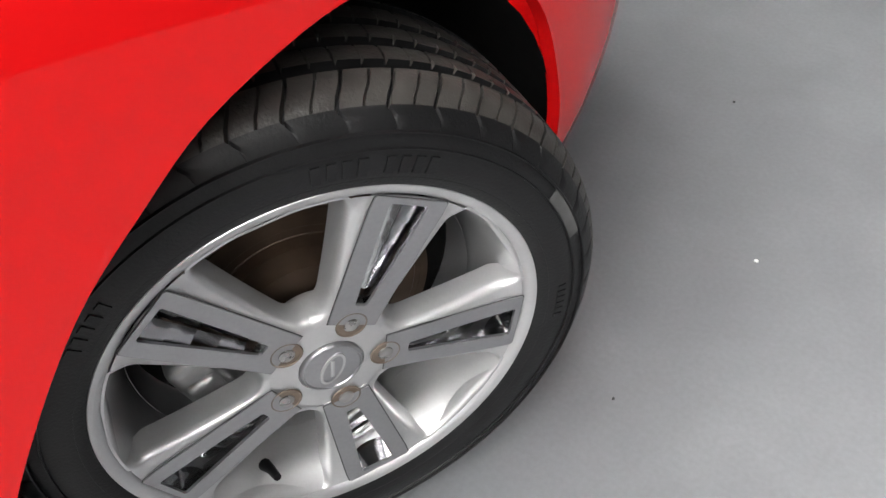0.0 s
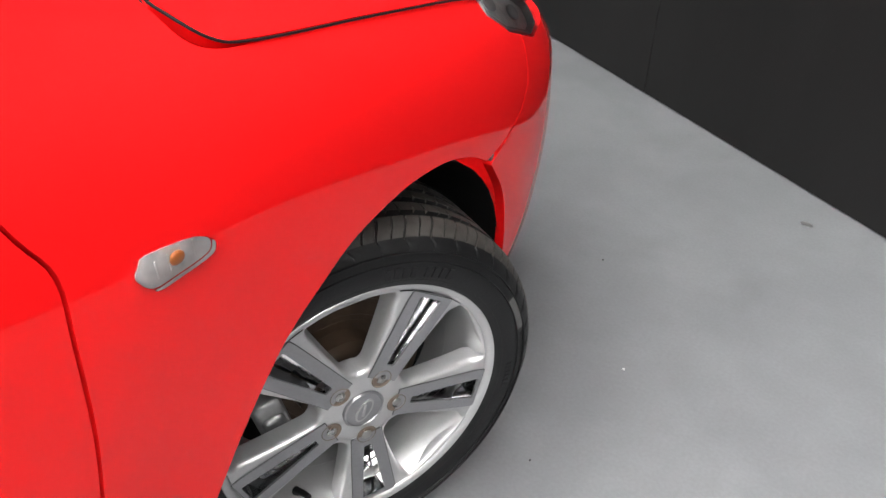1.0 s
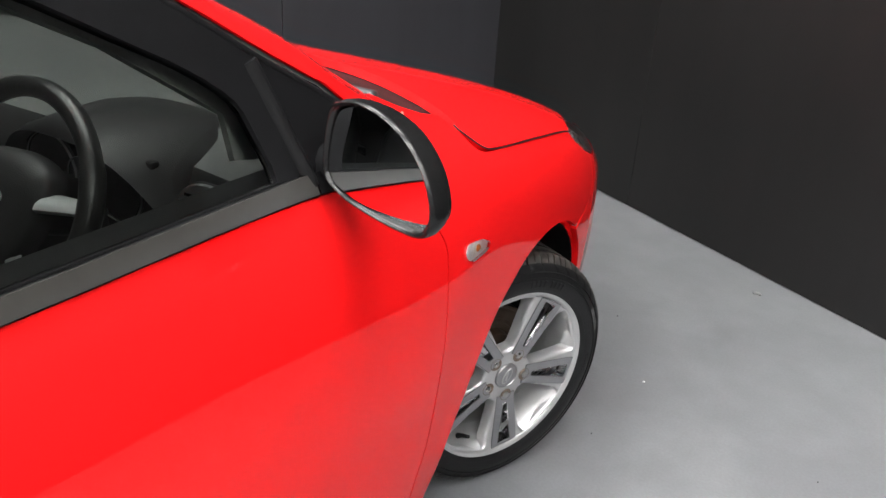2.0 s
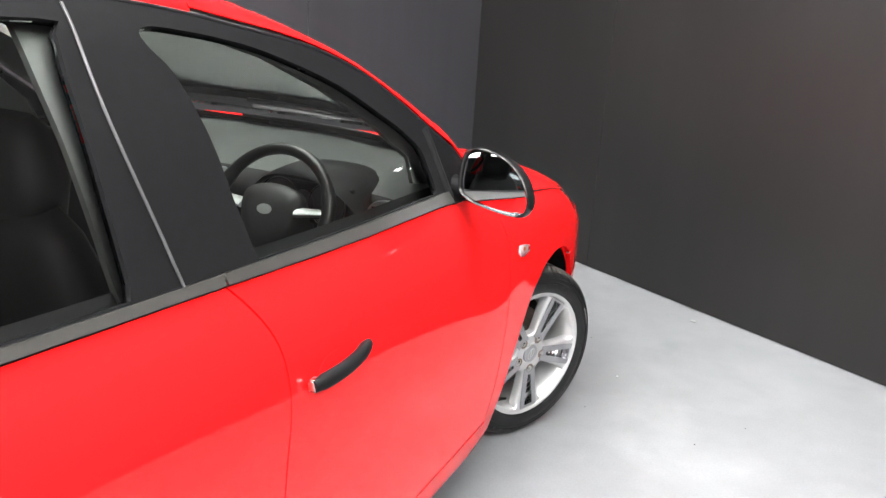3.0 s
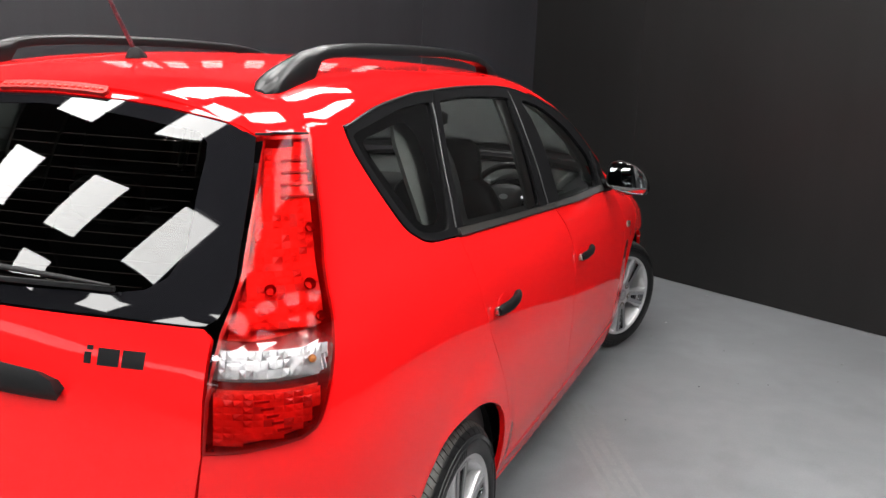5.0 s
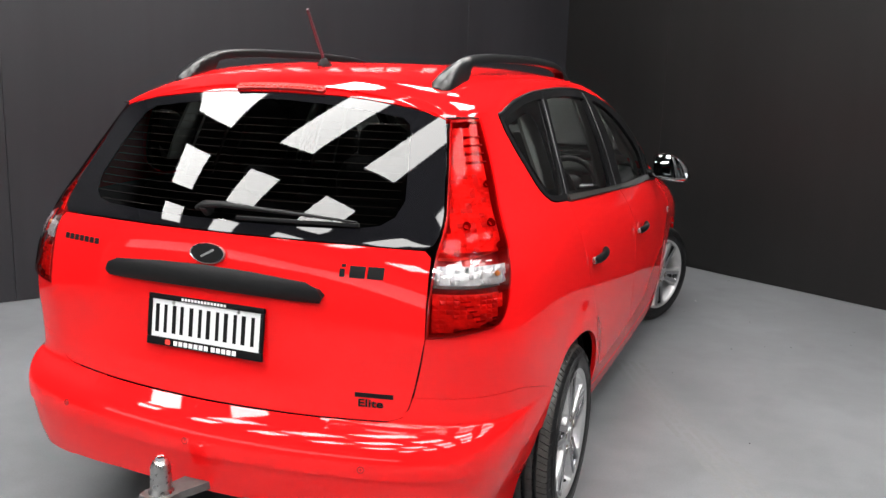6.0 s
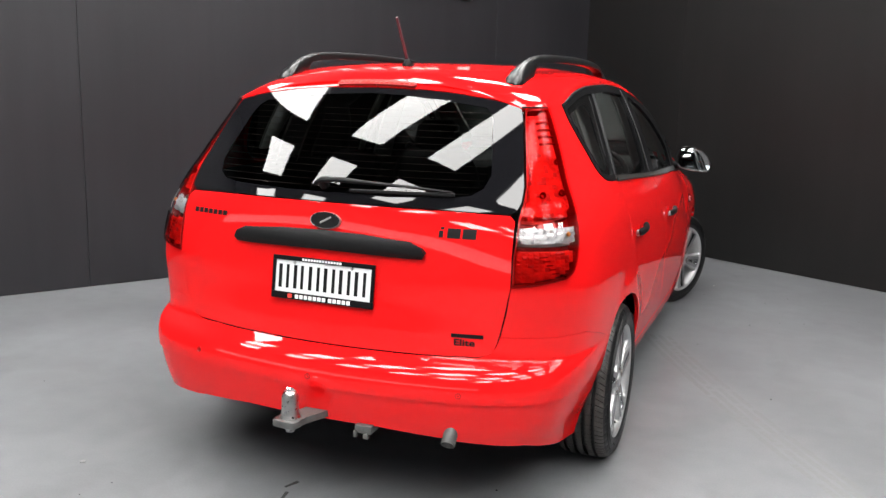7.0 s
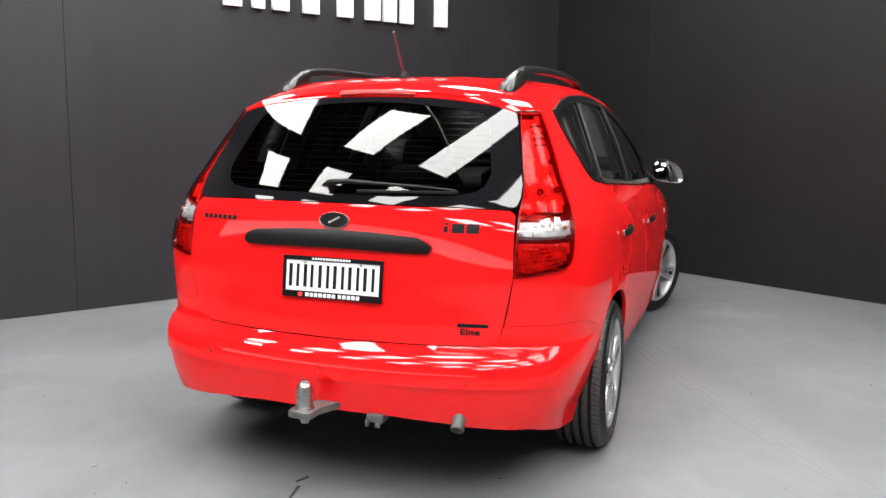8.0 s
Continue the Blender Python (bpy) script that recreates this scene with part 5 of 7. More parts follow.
def tail_lamps():
    inner_top = [(0.557, 1.350), (0.564, 1.335), (0.594, 1.233), (0.6255, 1.113), (0.629, 1.05), (0.626, 1.015)]
    outer = np.array(LAMP_OUT)
    up = join(SX(inner_top), SX([(0.625, 1.004)]), SX([(0.68, 1.003)]), SY([p for p in outer[::-1] if p[1] > 1.003]))
    mid = join(SX([(0.625, 1.000), (0.628, 0.930), (0.68, 0.929)]), SY([(-0.561, 0.929), (-0.530, 0.999)]), SX([(0.68, 1.0)]))
    low = join(SX([(0.629, 0.926), (0.632, 0.806), (0.70, 0.814)]), SY([(-0.631, 0.832), (-0.599, 0.856), (-0.567, 0.915), (-0.563, 0.925)]), SX([(0.68, 0.926)]))
    whole = join(SX(inner_top), SX([(0.628, 0.9), (0.630, 0.8045), (0.70, 0.812)]), SY(outer[::-1]))
    for left in (False, True):
        lamp = panel("tail_lamp", whole, wrap_soft, DEEP_RED, car, "red and clear tail lamp on the rear corner", left=left, gap=0.001, off=-0.035, thick=0.0, step=0.03)
        rim_ = panel("lamp_housing", whole, wrap_soft, DEEP_RED, lamp, "dark red lamp edge", left=left, holes=[inset(resample(whole, 0.02), 0.007)], gap=0.0008, off=0.004, thick=0.04, step=0.02)
        for nm, poly, mat, back in (("upper_lens", up, RED_LENS, RED_PLASTIC), ("clear_lens", mid, CLEAR, LAMP_WHITE), ("lower_lens", low, RED_LENS, RED_PLASTIC)):
            panel(nm, poly, wrap_soft, mat, lamp, "red lens" if mat is RED_LENS else "clear reversing lens", left=left, gap=0.0012, off=0.010, thick=0.0, step=0.02)
            panel("reflector", inset(resample(poly, 0.02), 0.006), wrap_soft, back, lamp, left=left, gap=0.0, off=-0.030, thick=0.0, step=0.02)
            fc = part("reflector_facets", facets(inset(resample(poly, 0.02), 0.013), wrap_soft, -0.009, (0.017, 0.012) if mat is RED_LENS else (0.012, 0.016), 7 if nm == "upper_lens" else 11, left), RED_MIRROR if mat is RED_LENS else REFLECTOR, lamp, "glittering reflector")
            # some prisms take a darker tint that stands in for facets in shade
            fc.data.materials.append(MID_RED if mat is RED_LENS else SILVER_PLASTIC)
            tint = random.Random(3)
            patch = [tint.random() for _ in range(len(fc.data.polygons) // 4 + 1)]
            fc.data.polygons.foreach_set("material_index", [int((patch[k // 4] + patch[(k // 8) % len(patch)]) > 1.45) for k in range(len(fc.data.polygons))])
        # bowls, bulbs and ribs behind the lenses
        for y, z, r, mt in ((-0.520, 1.090, 0.012, DEEP_RED), (-0.585, 1.085, 0.011, DEEP_RED), (-0.455, 1.185, 0.010, DEEP_RED), (-0.535, 1.035, 0.010, DEEP_RED)):
            p, n = on_skin(y=y, z=z, off=-0.004)
            bm = bmesh.new()
            m = flip(frame_on(p, n), left)
            n_ = 24
            rings = [[bm.verts.new(m @ Vector((r * q * math.cos(2 * math.pi * k / n_), r * q * math.sin(2 * math.pi * k / n_), h))) for k in range(n_)] for h, q in ((0.006, 1.0), (0.0, 0.96), (-0.006, 0.7), (-0.009, 0.35))]
            for a, b in zip(rings, rings[1:]):
                for k in range(n_):
                    bm.faces.new((a[k], a[(k + 1) % n_], b[(k + 1) % n_], b[k]))
            part("lamp_bowl", bm, mt, lamp, angle=40)
        p, n = on_skin(y=-0.585, z=0.968, off=-0.004)
        bm = bmesh.new()
        bmesh.ops.create_icosphere(bm, subdivisions=2, radius=0.008, matrix=flip(frame_on(p, n), left))
        part("bulb", bm, AMBER, lamp, "amber bulb", angle=80)
        # dark joint over the lamp
        bm = bmesh.new()
        tube(bm, [flip(Matrix.Translation(on_skin(off=0.001, **q)[0]), left).translation for q in (dict(x=0.552, z=1.357), dict(x=0.58, z=1.3585), dict(y=-0.405, z=1.3585), dict(y=-0.37, z=1.358), dict(y=-0.343, z=1.357))], 0.0032, 6)
        part("lamp_seal", bm, RUBBER, lamp, "black lamp joint", angle=60)
        for k in range(4):
            z = 1.31 - 0.022 * k
            p, n = on_skin(y=-0.402 - 0.012 * k, z=z, off=0.0)
            bm = bmesh.new()
            box(bm, -0.028 - 0.003 * k, 0.028 + 0.002 * k, -0.0025, 0.0025, -0.012, -0.004, m=flip(frame_on(p, n), left))
            part("lamp_rib", bm, DEEP_RED, lamp)
        for k in range(14):
            p, n = on_skin(y=-0.548 - 0.008 * k, z=0.965, off=-0.014)
            bm = bmesh.new()
            box(bm, -0.001, 0.001, -0.022, 0.022, -0.006, 0.002, m=flip(frame_on(p, n), left))
            part("lamp_rib", bm, LAMP_WHITE, lamp)
        for k in range(5):
            p, n = on_skin(y=-0.625 - 0.006 * k, z=0.850 + 0.013 * k, off=-0.014)
            bm = bmesh.new()
            box(bm, -0.05, 0.03, -0.0022, 0.0022, -0.008, 0.003, m=flip(frame_on(p, n), left))
            part("lamp_rib", bm, DEEP_RED, lamp)


RED_MIRROR = material("red bright reflector", (0.80, 0.05, 0.04), 0.55, metal=0.2, spec=0.3, stain=0.55, stain_scale=24)
MID_RED = material("mid red of shaded prisms", (0.50, 0.022, 0.02), 0.35, coat=0.3, stain=0.3, stain_scale=25)
DEEP_RED = material("deep red lamp plastic", (0.28, 0.008, 0.008), 0.2, coat=0.6, stain=0.2, stain_scale=25)


BRAKE_LIT = material("red brake lamp cell", (0.62, 0.03, 0.02), 0.3, spec=0.2, stain=0.3, stain_scale=60)
BRAKE_RED = material("red brake lamp plastic", (0.30, 0.012, 0.010), 0.4, spec=0.2, stain=0.3, stain_scale=40)


def tail_word(word, x0, z0, size, wide):
    """Letters lying on the tailgate from x0 on, at the height z0."""
    cu = bpy.data.curves.new("letters", "FONT")
    cu.body, cu.size, cu.extrude, cu.offset = word, size, 0.001, 0.0006
    ob = bpy.data.objects.new("letters", cu)
    me = bpy.data.meshes.new_from_object(ob)
    bpy.data.objects.remove(ob)
    for v in me.vertices:
        p, n = on_skin(x=x0 + v.co.x * wide, z=z0 + v.co.y, off=0.0015 + v.co.z)
        v.co = p
    me.materials.clear()
    me.materials.append(INK)
    return me


def tail_fittings():
    # grab strip over the number plate
    strip = join(SX([(0, 0.884), (0.15, 0.882), (0.30, 0.879), (0.348, 0.880), (0.358, 0.893), (0.345, 0.915), (0.31, 0.928), (0.15, 0.938), (0, 0.941)]))
    g = panel("grab_strip", strip, lambda p: tail(p) - np.stack([0 * p[:, 0], 0.018 * np.sin(np.pi * np.clip((p[:, 1] - 0.876) / 0.068, 0, 1)) ** 0.6, 0 * p[:, 0]], -1),
              PLASTIC, gate, "black plastic tailgate grab strip", both=True, gap=0, off=0.006, thick=0.03, step=0.012, edge=0.012)
    # round badge as a plain oval
    p, n = on_skin(x=0.001, z=0.975, off=0.006)
    m = frame_on(p, n)
    bm = bmesh.new()
    n_ = 40
    rings = [[bm.verts.new(m @ Vector((0.0575 * q * math.cos(2 * math.pi * k / n_), 0.0285 * q * math.sin(2 * math.pi * k / n_), h))) for k in range(n_)] for h, q in ((-0.010, 1.0), (0.0005, 1.0), (0.002, 0.985), (0.0022, 0.955), (0.0005, 0.935), (0.0, 0.90))]
    for a, b in zip(rings, rings[1:]):
        for k in range(n_):
            bm.faces.new((a[k], a[(k + 1) % n_], b[(k + 1) % n_], b[k]))
    part("badge", bm, STEEL, gate, "oval badge with a bright rim", angle=50)
    bm = bmesh.new()
    bm.faces.new([bm.verts.new(m @ Vector((0.0535 * math.cos(2 * math.pi * k / n_), 0.0265 * math.sin(2 * math.pi * k / n_), 0.0008))) for k in range(n_)])
    part("badge_field", bm, INK, gate, "black oval field")
    bm = bmesh.new()
    box(bm, -0.022, 0.024, -0.003, 0.003, 0.0006, 0.0024, bevel=0.001, m=m @ Matrix.Rotation(0.5, 4, "Z"))
    part("badge_bar", bm, STEEL, gate)
    # model lettering as plain bars
    for k in range(7):
        x = -0.573 + k * 0.0233
        bar_on_tail("letter_bar", x, x + 0.0185, 0.953, 0.970, INK, gate, label="black lettering bar")
    for x0, x1, z0, z1 in ((0.392, 0.406, 0.949, 0.970), (0.396, 0.408, 0.974, 0.982), (0.419, 0.461, 0.948, 0.979), (0.467, 0.510, 0.948, 0.979)):
        bar_on_tail("letter_bar", x0, x1, z0, z1, INK, gate, label="black lettering bar", thick=0.004)
    bar_on_tail("trim_badge", 0.450, 0.552, 0.632, 0.645, INK, gate, label="black trim badge")
    part("trim_word", tail_word("Elite", 0.458, 0.607, 0.0295, 1.32), INK, gate, "black trim word")
    # number plate in its dealer frame
    m = Matrix(((1, 0, 0, 0), (0, math.sin(radians(7)), -math.cos(radians(7)), -0.8030), (0, math.cos(radians(7)), math.sin(radians(7)), 0.772), (0, 0, 0, 1)))
    plate = thing("number_plate", "white number plate with black bars, framed in black, on tailgate", "number plate")
    bm = bmesh.new()
    for q in ((-0.192, 0.192, -0.073, -0.050), (-0.192, 0.192, 0.058, 0.073), (-0.192, -0.180, -0.050, 0.058), (0.180, 0.192, -0.050, 0.058)):
        box(bm, *q, 0.0, 0.009, bevel=0.0025, m=m)
    part("plate_frame", bm, TRIM, plate, "black plastic frame", angle=40)
    bm = bmesh.new()
    box(bm, -0.181, 0.181, -0.055, 0.062, -0.002, 0.004, m=m)
    part("plate", bm, PLATE_WHITE, plate, "white reflective plate")
    for k, wdt in enumerate((0.040, 0.038, 0.042, 0.042, 0.042, 0.042)):
        bm = bmesh.new()
        x = -0.168 + k * 0.0575
        box(bm, x, x + 0.013, -0.036, 0.044, 0.0035, 0.0048, m=m)
        box(bm, x + wdt - 0.011, x + wdt, -0.036, 0.044, 0.0035, 0.0048, m=m)
        part("plate_bar", bm, INK, plate, "black bars")
    for k in range(12):
        bm = bmesh.new()
        x = -0.098 + k * 0.0172 + (0.006 if k > 6 else 0)
        box(bm, x, x + 0.0125, -0.068, -0.055, 0.0085, 0.0098, m=m)
        part("frame_bar", bm, WHITE, plate, "white bar")
    bm = bmesh.new()
    box(bm, -0.126, -0.110, -0.068, -0.054, 0.0085, 0.0098, bevel=0.003, m=m)
    part("frame_mark", bm, RED_PLASTIC, plate, "small red mark")
    for k in range(14):
        bm = bmesh.new()
        x = -0.078 + k * 0.0108
        box(bm, x, x + 0.0075, 0.0615, 0.069, 0.0085, 0.0096, m=m)
        part("frame_bar", bm, WHITE, plate, "white bar")
    for sx in (-0.108, 0.108):
        bm = bmesh.new()
        revolve(bm, [(0.003, 0.006), (0.006, 0.005), (0.0065, 0.0)], 12, axis="z", m=m @ Matrix.Translation((sx, 0.052, 0)))
        part("screw", bm, STEEL, plate, angle=40)
    # high brake lamp
    br = join(SX([(0, 1.4155), (0.10, 1.4135), (0.15, 1.4105), (0.158, 1.416), (0.15, 1.4255), (0.08, 1.4295), (0, 1.4305)]))
    bl = panel("brake_lamp", br, tail, BRAKE_RED, car, "narrow red high brake lamp", both=True, gap=0.0, off=0.010, thick=0.02, step=0.01, edge=0.01)
    for k in range(15):
        x = -0.14 + 0.02 * k
        p, n = on_skin(x=x if abs(x) > 0.001 else 0.001, z=1.421 - 0.12 * x * x, off=0.0105)
        bm = bmesh.new()
        box(bm, -0.007, 0.007, -0.0035, 0.0035, -0.004, 0.002, bevel=0.001, m=frame_on(p, n), seg=1)
        part("brake_lamp_segment", bm, BRAKE_LIT, bl, angle=50)
    # wiper
    def at(x, z, off):
        p, n = on_skin(x=x if abs(x) > 1e-3 else 1e-3, z=z, off=off)
        return p
    bm = bmesh.new()
    tube(bm, [at(-0.055, 1.083, 0.018), at(-0.03, 1.090, 0.026), at(0.03, 1.092, 0.030), at(0.15, 1.088, 0.030), at(0.30, 1.083, 0.026), at(0.415, 1.077, 0.020)], [0.014, 0.019, 0.015, 0.010, 0.0075, 0.004], 10, squash=0.6)
    part("wiper", bm, PLASTIC, rear_window, "black rear wiper", angle=60)
    bm = bmesh.new()
    tube(bm, [at(0.07, 1.071, 0.010), at(0.2, 1.072, 0.012), at(0.42, 1.074, 0.010)], 0.0055, 6)
    part("wiper_blade", bm, RUBBER, rear_window, "rubber wiper blade", angle=60)
    bm = bmesh.new()
    tube(bm, [at(-0.03, 1.082, 0.0), at(-0.03, 1.088, 0.03)], 0.016, 14)
    part("wiper_boss", bm, PLASTIC, rear_window, angle=60)
    # heater wires
    poly = np.array([tuple(skin(s, z)[[0, 2]]) for s, z in GLASS_IN])
    for k in range(15):
        z = 1.083 + 0.0212 * k
        xs = np.interp(z, poly[3:10, 1], poly[3:10, 0]) - 0.012 if z < 1.34 else np.interp(-z, -poly[9:, 1], poly[9:, 0]) - 0.01
        if xs < 0.1:
            continue
        bm = bmesh.new()
        pts = []
        for x in np.linspace(-xs, xs, 21):
            p, n = on_skin(x=x if abs(x) > 1e-3 else 1e-3, z=z, off=-0.0028)
            pts.append(p)
        tube(bm, pts, 0.0008, 4)
        part("heater_wire", bm, WIRE, rear_window)
    # parking sensors
    for x, z in ((-0.471, 0.484), (0.0, 0.474), (0.507, 0.466)):
        p, n = on_skin(x=x if abs(x) > 1e-3 else 1e-3, z=z, off=0.0)
        bm = bmesh.new()
        revolve(bm, [(-0.002, 0.0098), (0.0010, 0.0095), (0.0012, 0.0075), (-0.0004, 0.007), (0.0002, 0.0)], 20, axis="z", m=frame_on(p, n))
        part("parking_sensor", bm, DEEP_RED, car, "small round parking sensor", angle=40)


WIRE = material("heater wire print", (0.22, 0.18, 0.16), 0.5)


DULL = material("dull grey casting", (0.11, 0.11, 0.107), 0.5, metal=0.5, grain=0.3, grain_scale=50)


def tow_bar():
    tow = thing("tow_bar", "galvanised tow bar with a silver capped ball under the bumper", "tow bar")
    bm = bmesh.new()
    plate_of(bm, crv([(-0.052, -1.022), (-0.045, -1.035), (0.015, -1.040), (0.032, -1.025), (0.034, -0.985), (0.045, -0.955), (0.075, -0.875), (0.075, -0.80), (0.005, -0.80), (-0.01, -0.89), (-0.03, -0.965), (-0.052, -0.985)], 3, True), 0.340, 0.362, bevel=0.004)
    part("tongue", bm, DULL, tow, "dull galvanised tongue", angle=40)
    bm = bmesh.new()
    revolve(bm, [(0.312, 0.0), (0.312, 0.014), (0.322, 0.018), (0.340, 0.018)], 6, axis="z", m=Matrix.Translation((-0.012, -0.992, 0)))
    part("nut", bm, GALV, tow)
    bm = bmesh.new()
    revolve(bm, [(0.362, 0.034), (0.366, 0.033), (0.372, 0.0285), (0.376, 0.028), (0.432, 0.0265), (0.440, 0.024), (0.449, 0.019), (0.4505, 0.016), (0.452, 0.0)], 40, axis="z", m=Matrix.Translation((-0.012, -0.992, 0)))
    part("ball_cover", bm, STEEL, tow, "shiny silver ball cover", angle=40)
    bm = bmesh.new()
    revolve(bm, [(0.450, 0.014), (0.460, 0.013), (0.463, 0.010), (0.464, 0.0)], 6, axis="z", m=Matrix.Translation((-0.012, -0.992, 0)))
    part("cap_nut", bm, CHROME, tow)
    bm = bmesh.new()
    box(bm, -0.25, 0.25, -0.80, -0.74, 0.355, 0.405, bevel=0.006)
    part("cross_beam", bm, DARK, tow)
    bm = bmesh.new()
    box(bm, 0.172, 0.232, -0.900, -0.84, 0.306, 0.334, bevel=0.004)
    box(bm, 0.170, 0.181, -0.906, -0.894, 0.292, 0.316, bevel=0.002)
    box(bm, 0.205, 0.223, -0.906, -0.894, 0.292, 0.310, bevel=0.002)
    part("trailer_socket", bm, DULL, tow, "grey trailer socket", angle=40)
    ex = bmesh.new()
    m = look((0.478, -0.795, 0.362), (0.484, -0.880, 0.282))
    revolve(ex, [(0.10, 0.023), (-0.085, 0.023), (-0.087, 0.0215), (-0.085, 0.020), (0.06, 0.0195), (0.06, 0.0)], 28, axis="z", m=m)
    part("exhaust_tip", ex, DULL, car, "worn steel exhaust tip", angle=40)


def head_lamps():
    for left in (False, True):
        back = panel("head_lamp", HEADLAMP, wrap, LAMP_WHITE, car, "clear head lamp on the front corner", left=left, gap=0.004, off=-0.014, thick=0.0, step=0.02)
        panel("lens", HEADLAMP, wrap, CLEAR, back, left=left, gap=0.002, off=0.003, thick=0.0, step=0.02)
        panel("bezel", HEADLAMP, wrap, SILVER_PLASTIC, back, "grey lamp bezel", left=left, holes=[inset(resample(HEADLAMP, 0.02), 0.007)], gap=0.003, off=-0.002, thick=0.012, step=0.015)
        for y, z, r in ((3.115, 0.785, 0.013), (3.19, 0.752, 0.014)):
            p, n = on_skin(y=y, z=z, off=-0.010)
            bm = bmesh.new()
            bmesh.ops.create_uvsphere(bm, u_segments=16, v_segments=10, radius=r, matrix=flip(frame_on(p, n) @ Matrix.Diagonal((1, 1, 0.5, 1)), left))
            part("lamp_bowl", bm, REFLECTOR, back, angle=60)


def wipers():
    """Windscreen wipers lying on the cowl."""
    def at(x, y, up):
        p = cowl_map(np.array([[abs(x), y]]))[0]
        return (x, y, p[2] + up)

    for pts in ([(0.655, 2.432), (0.60, 2.418), (0.50, 2.400), (0.25, 2.390), (-0.10, 2.385)], [(0.02, 2.43), (-0.20, 2.425), (-0.50, 2.39)]):
        bm = bmesh.new()
        tube(bm, crv([at(x, y, 0.002) for x, y in pts], 5), 0.008, 8, squash=0.6)
        wp = part("front_wiper", bm, WIPER_GREY, car, "black windscreen wiper arm, greyed for its sheen", angle=60)
        bm = bmesh.new()
        tube(bm, crv([at(x, y - 0.03, 0.004) for x, y in pts[2:]] if len(pts) > 3 else [at(x, y - 0.03, 0.004) for x, y in pts], 5), 0.006, 6)
        part("wiper_blade", bm, RUBBER, wp, angle=60)
    bm = bmesh.new()
    c = at(0.585, 2.418, 0.0)
    box(bm, c[0] - 0.035, c[0] + 0.035, c[1] - 0.012, c[1] + 0.012, c[2] - 0.012, c[2] + 0.012, bevel=0.008, seg=3)
    part("wiper_pivot", bm, WIPER_GREY, car, "grey wiper pivot cover", angle=50)


def screws_and_seams():
    """The highlight between wing and pillar, painted as a pale tube, and a clip in the arch."""
    for left in (1, -1):
        bm = bmesh.new()
        tube(bm, [(left * x, y, z) for x, y, z in ((0.702, 2.376, 0.989), (0.709, 2.366, 0.988), (0.744, 2.317, 0.977), (0.772, 2.274, 0.959), (0.781, 2.258, 0.949), (0.786, 2.249, 0.943))], 0.0026, 6)
        part("seam_highlight", bm, JOINT_GLINT, car, "pale pink highlight line along the wing joint", angle=60)
        p, n = on_skin(y=3.01, z=0.592, off=-0.004)
        bm = bmesh.new()
        box(bm, -0.004, 0.004, -0.008, 0.004, -0.01, 0.001, m=flip(frame_on(p, n), left < 0))
        part("bumper_clip", bm, GALV, car)


door_handles()
side_mirrors()
side_markers()
roof_rails()
antenna()
tail_lamps()
tail_fittings()
tow_bar()
head_lamps()
wipers()
screws_and_seams()


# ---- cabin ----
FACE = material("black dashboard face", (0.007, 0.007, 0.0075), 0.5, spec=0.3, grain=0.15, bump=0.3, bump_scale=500)


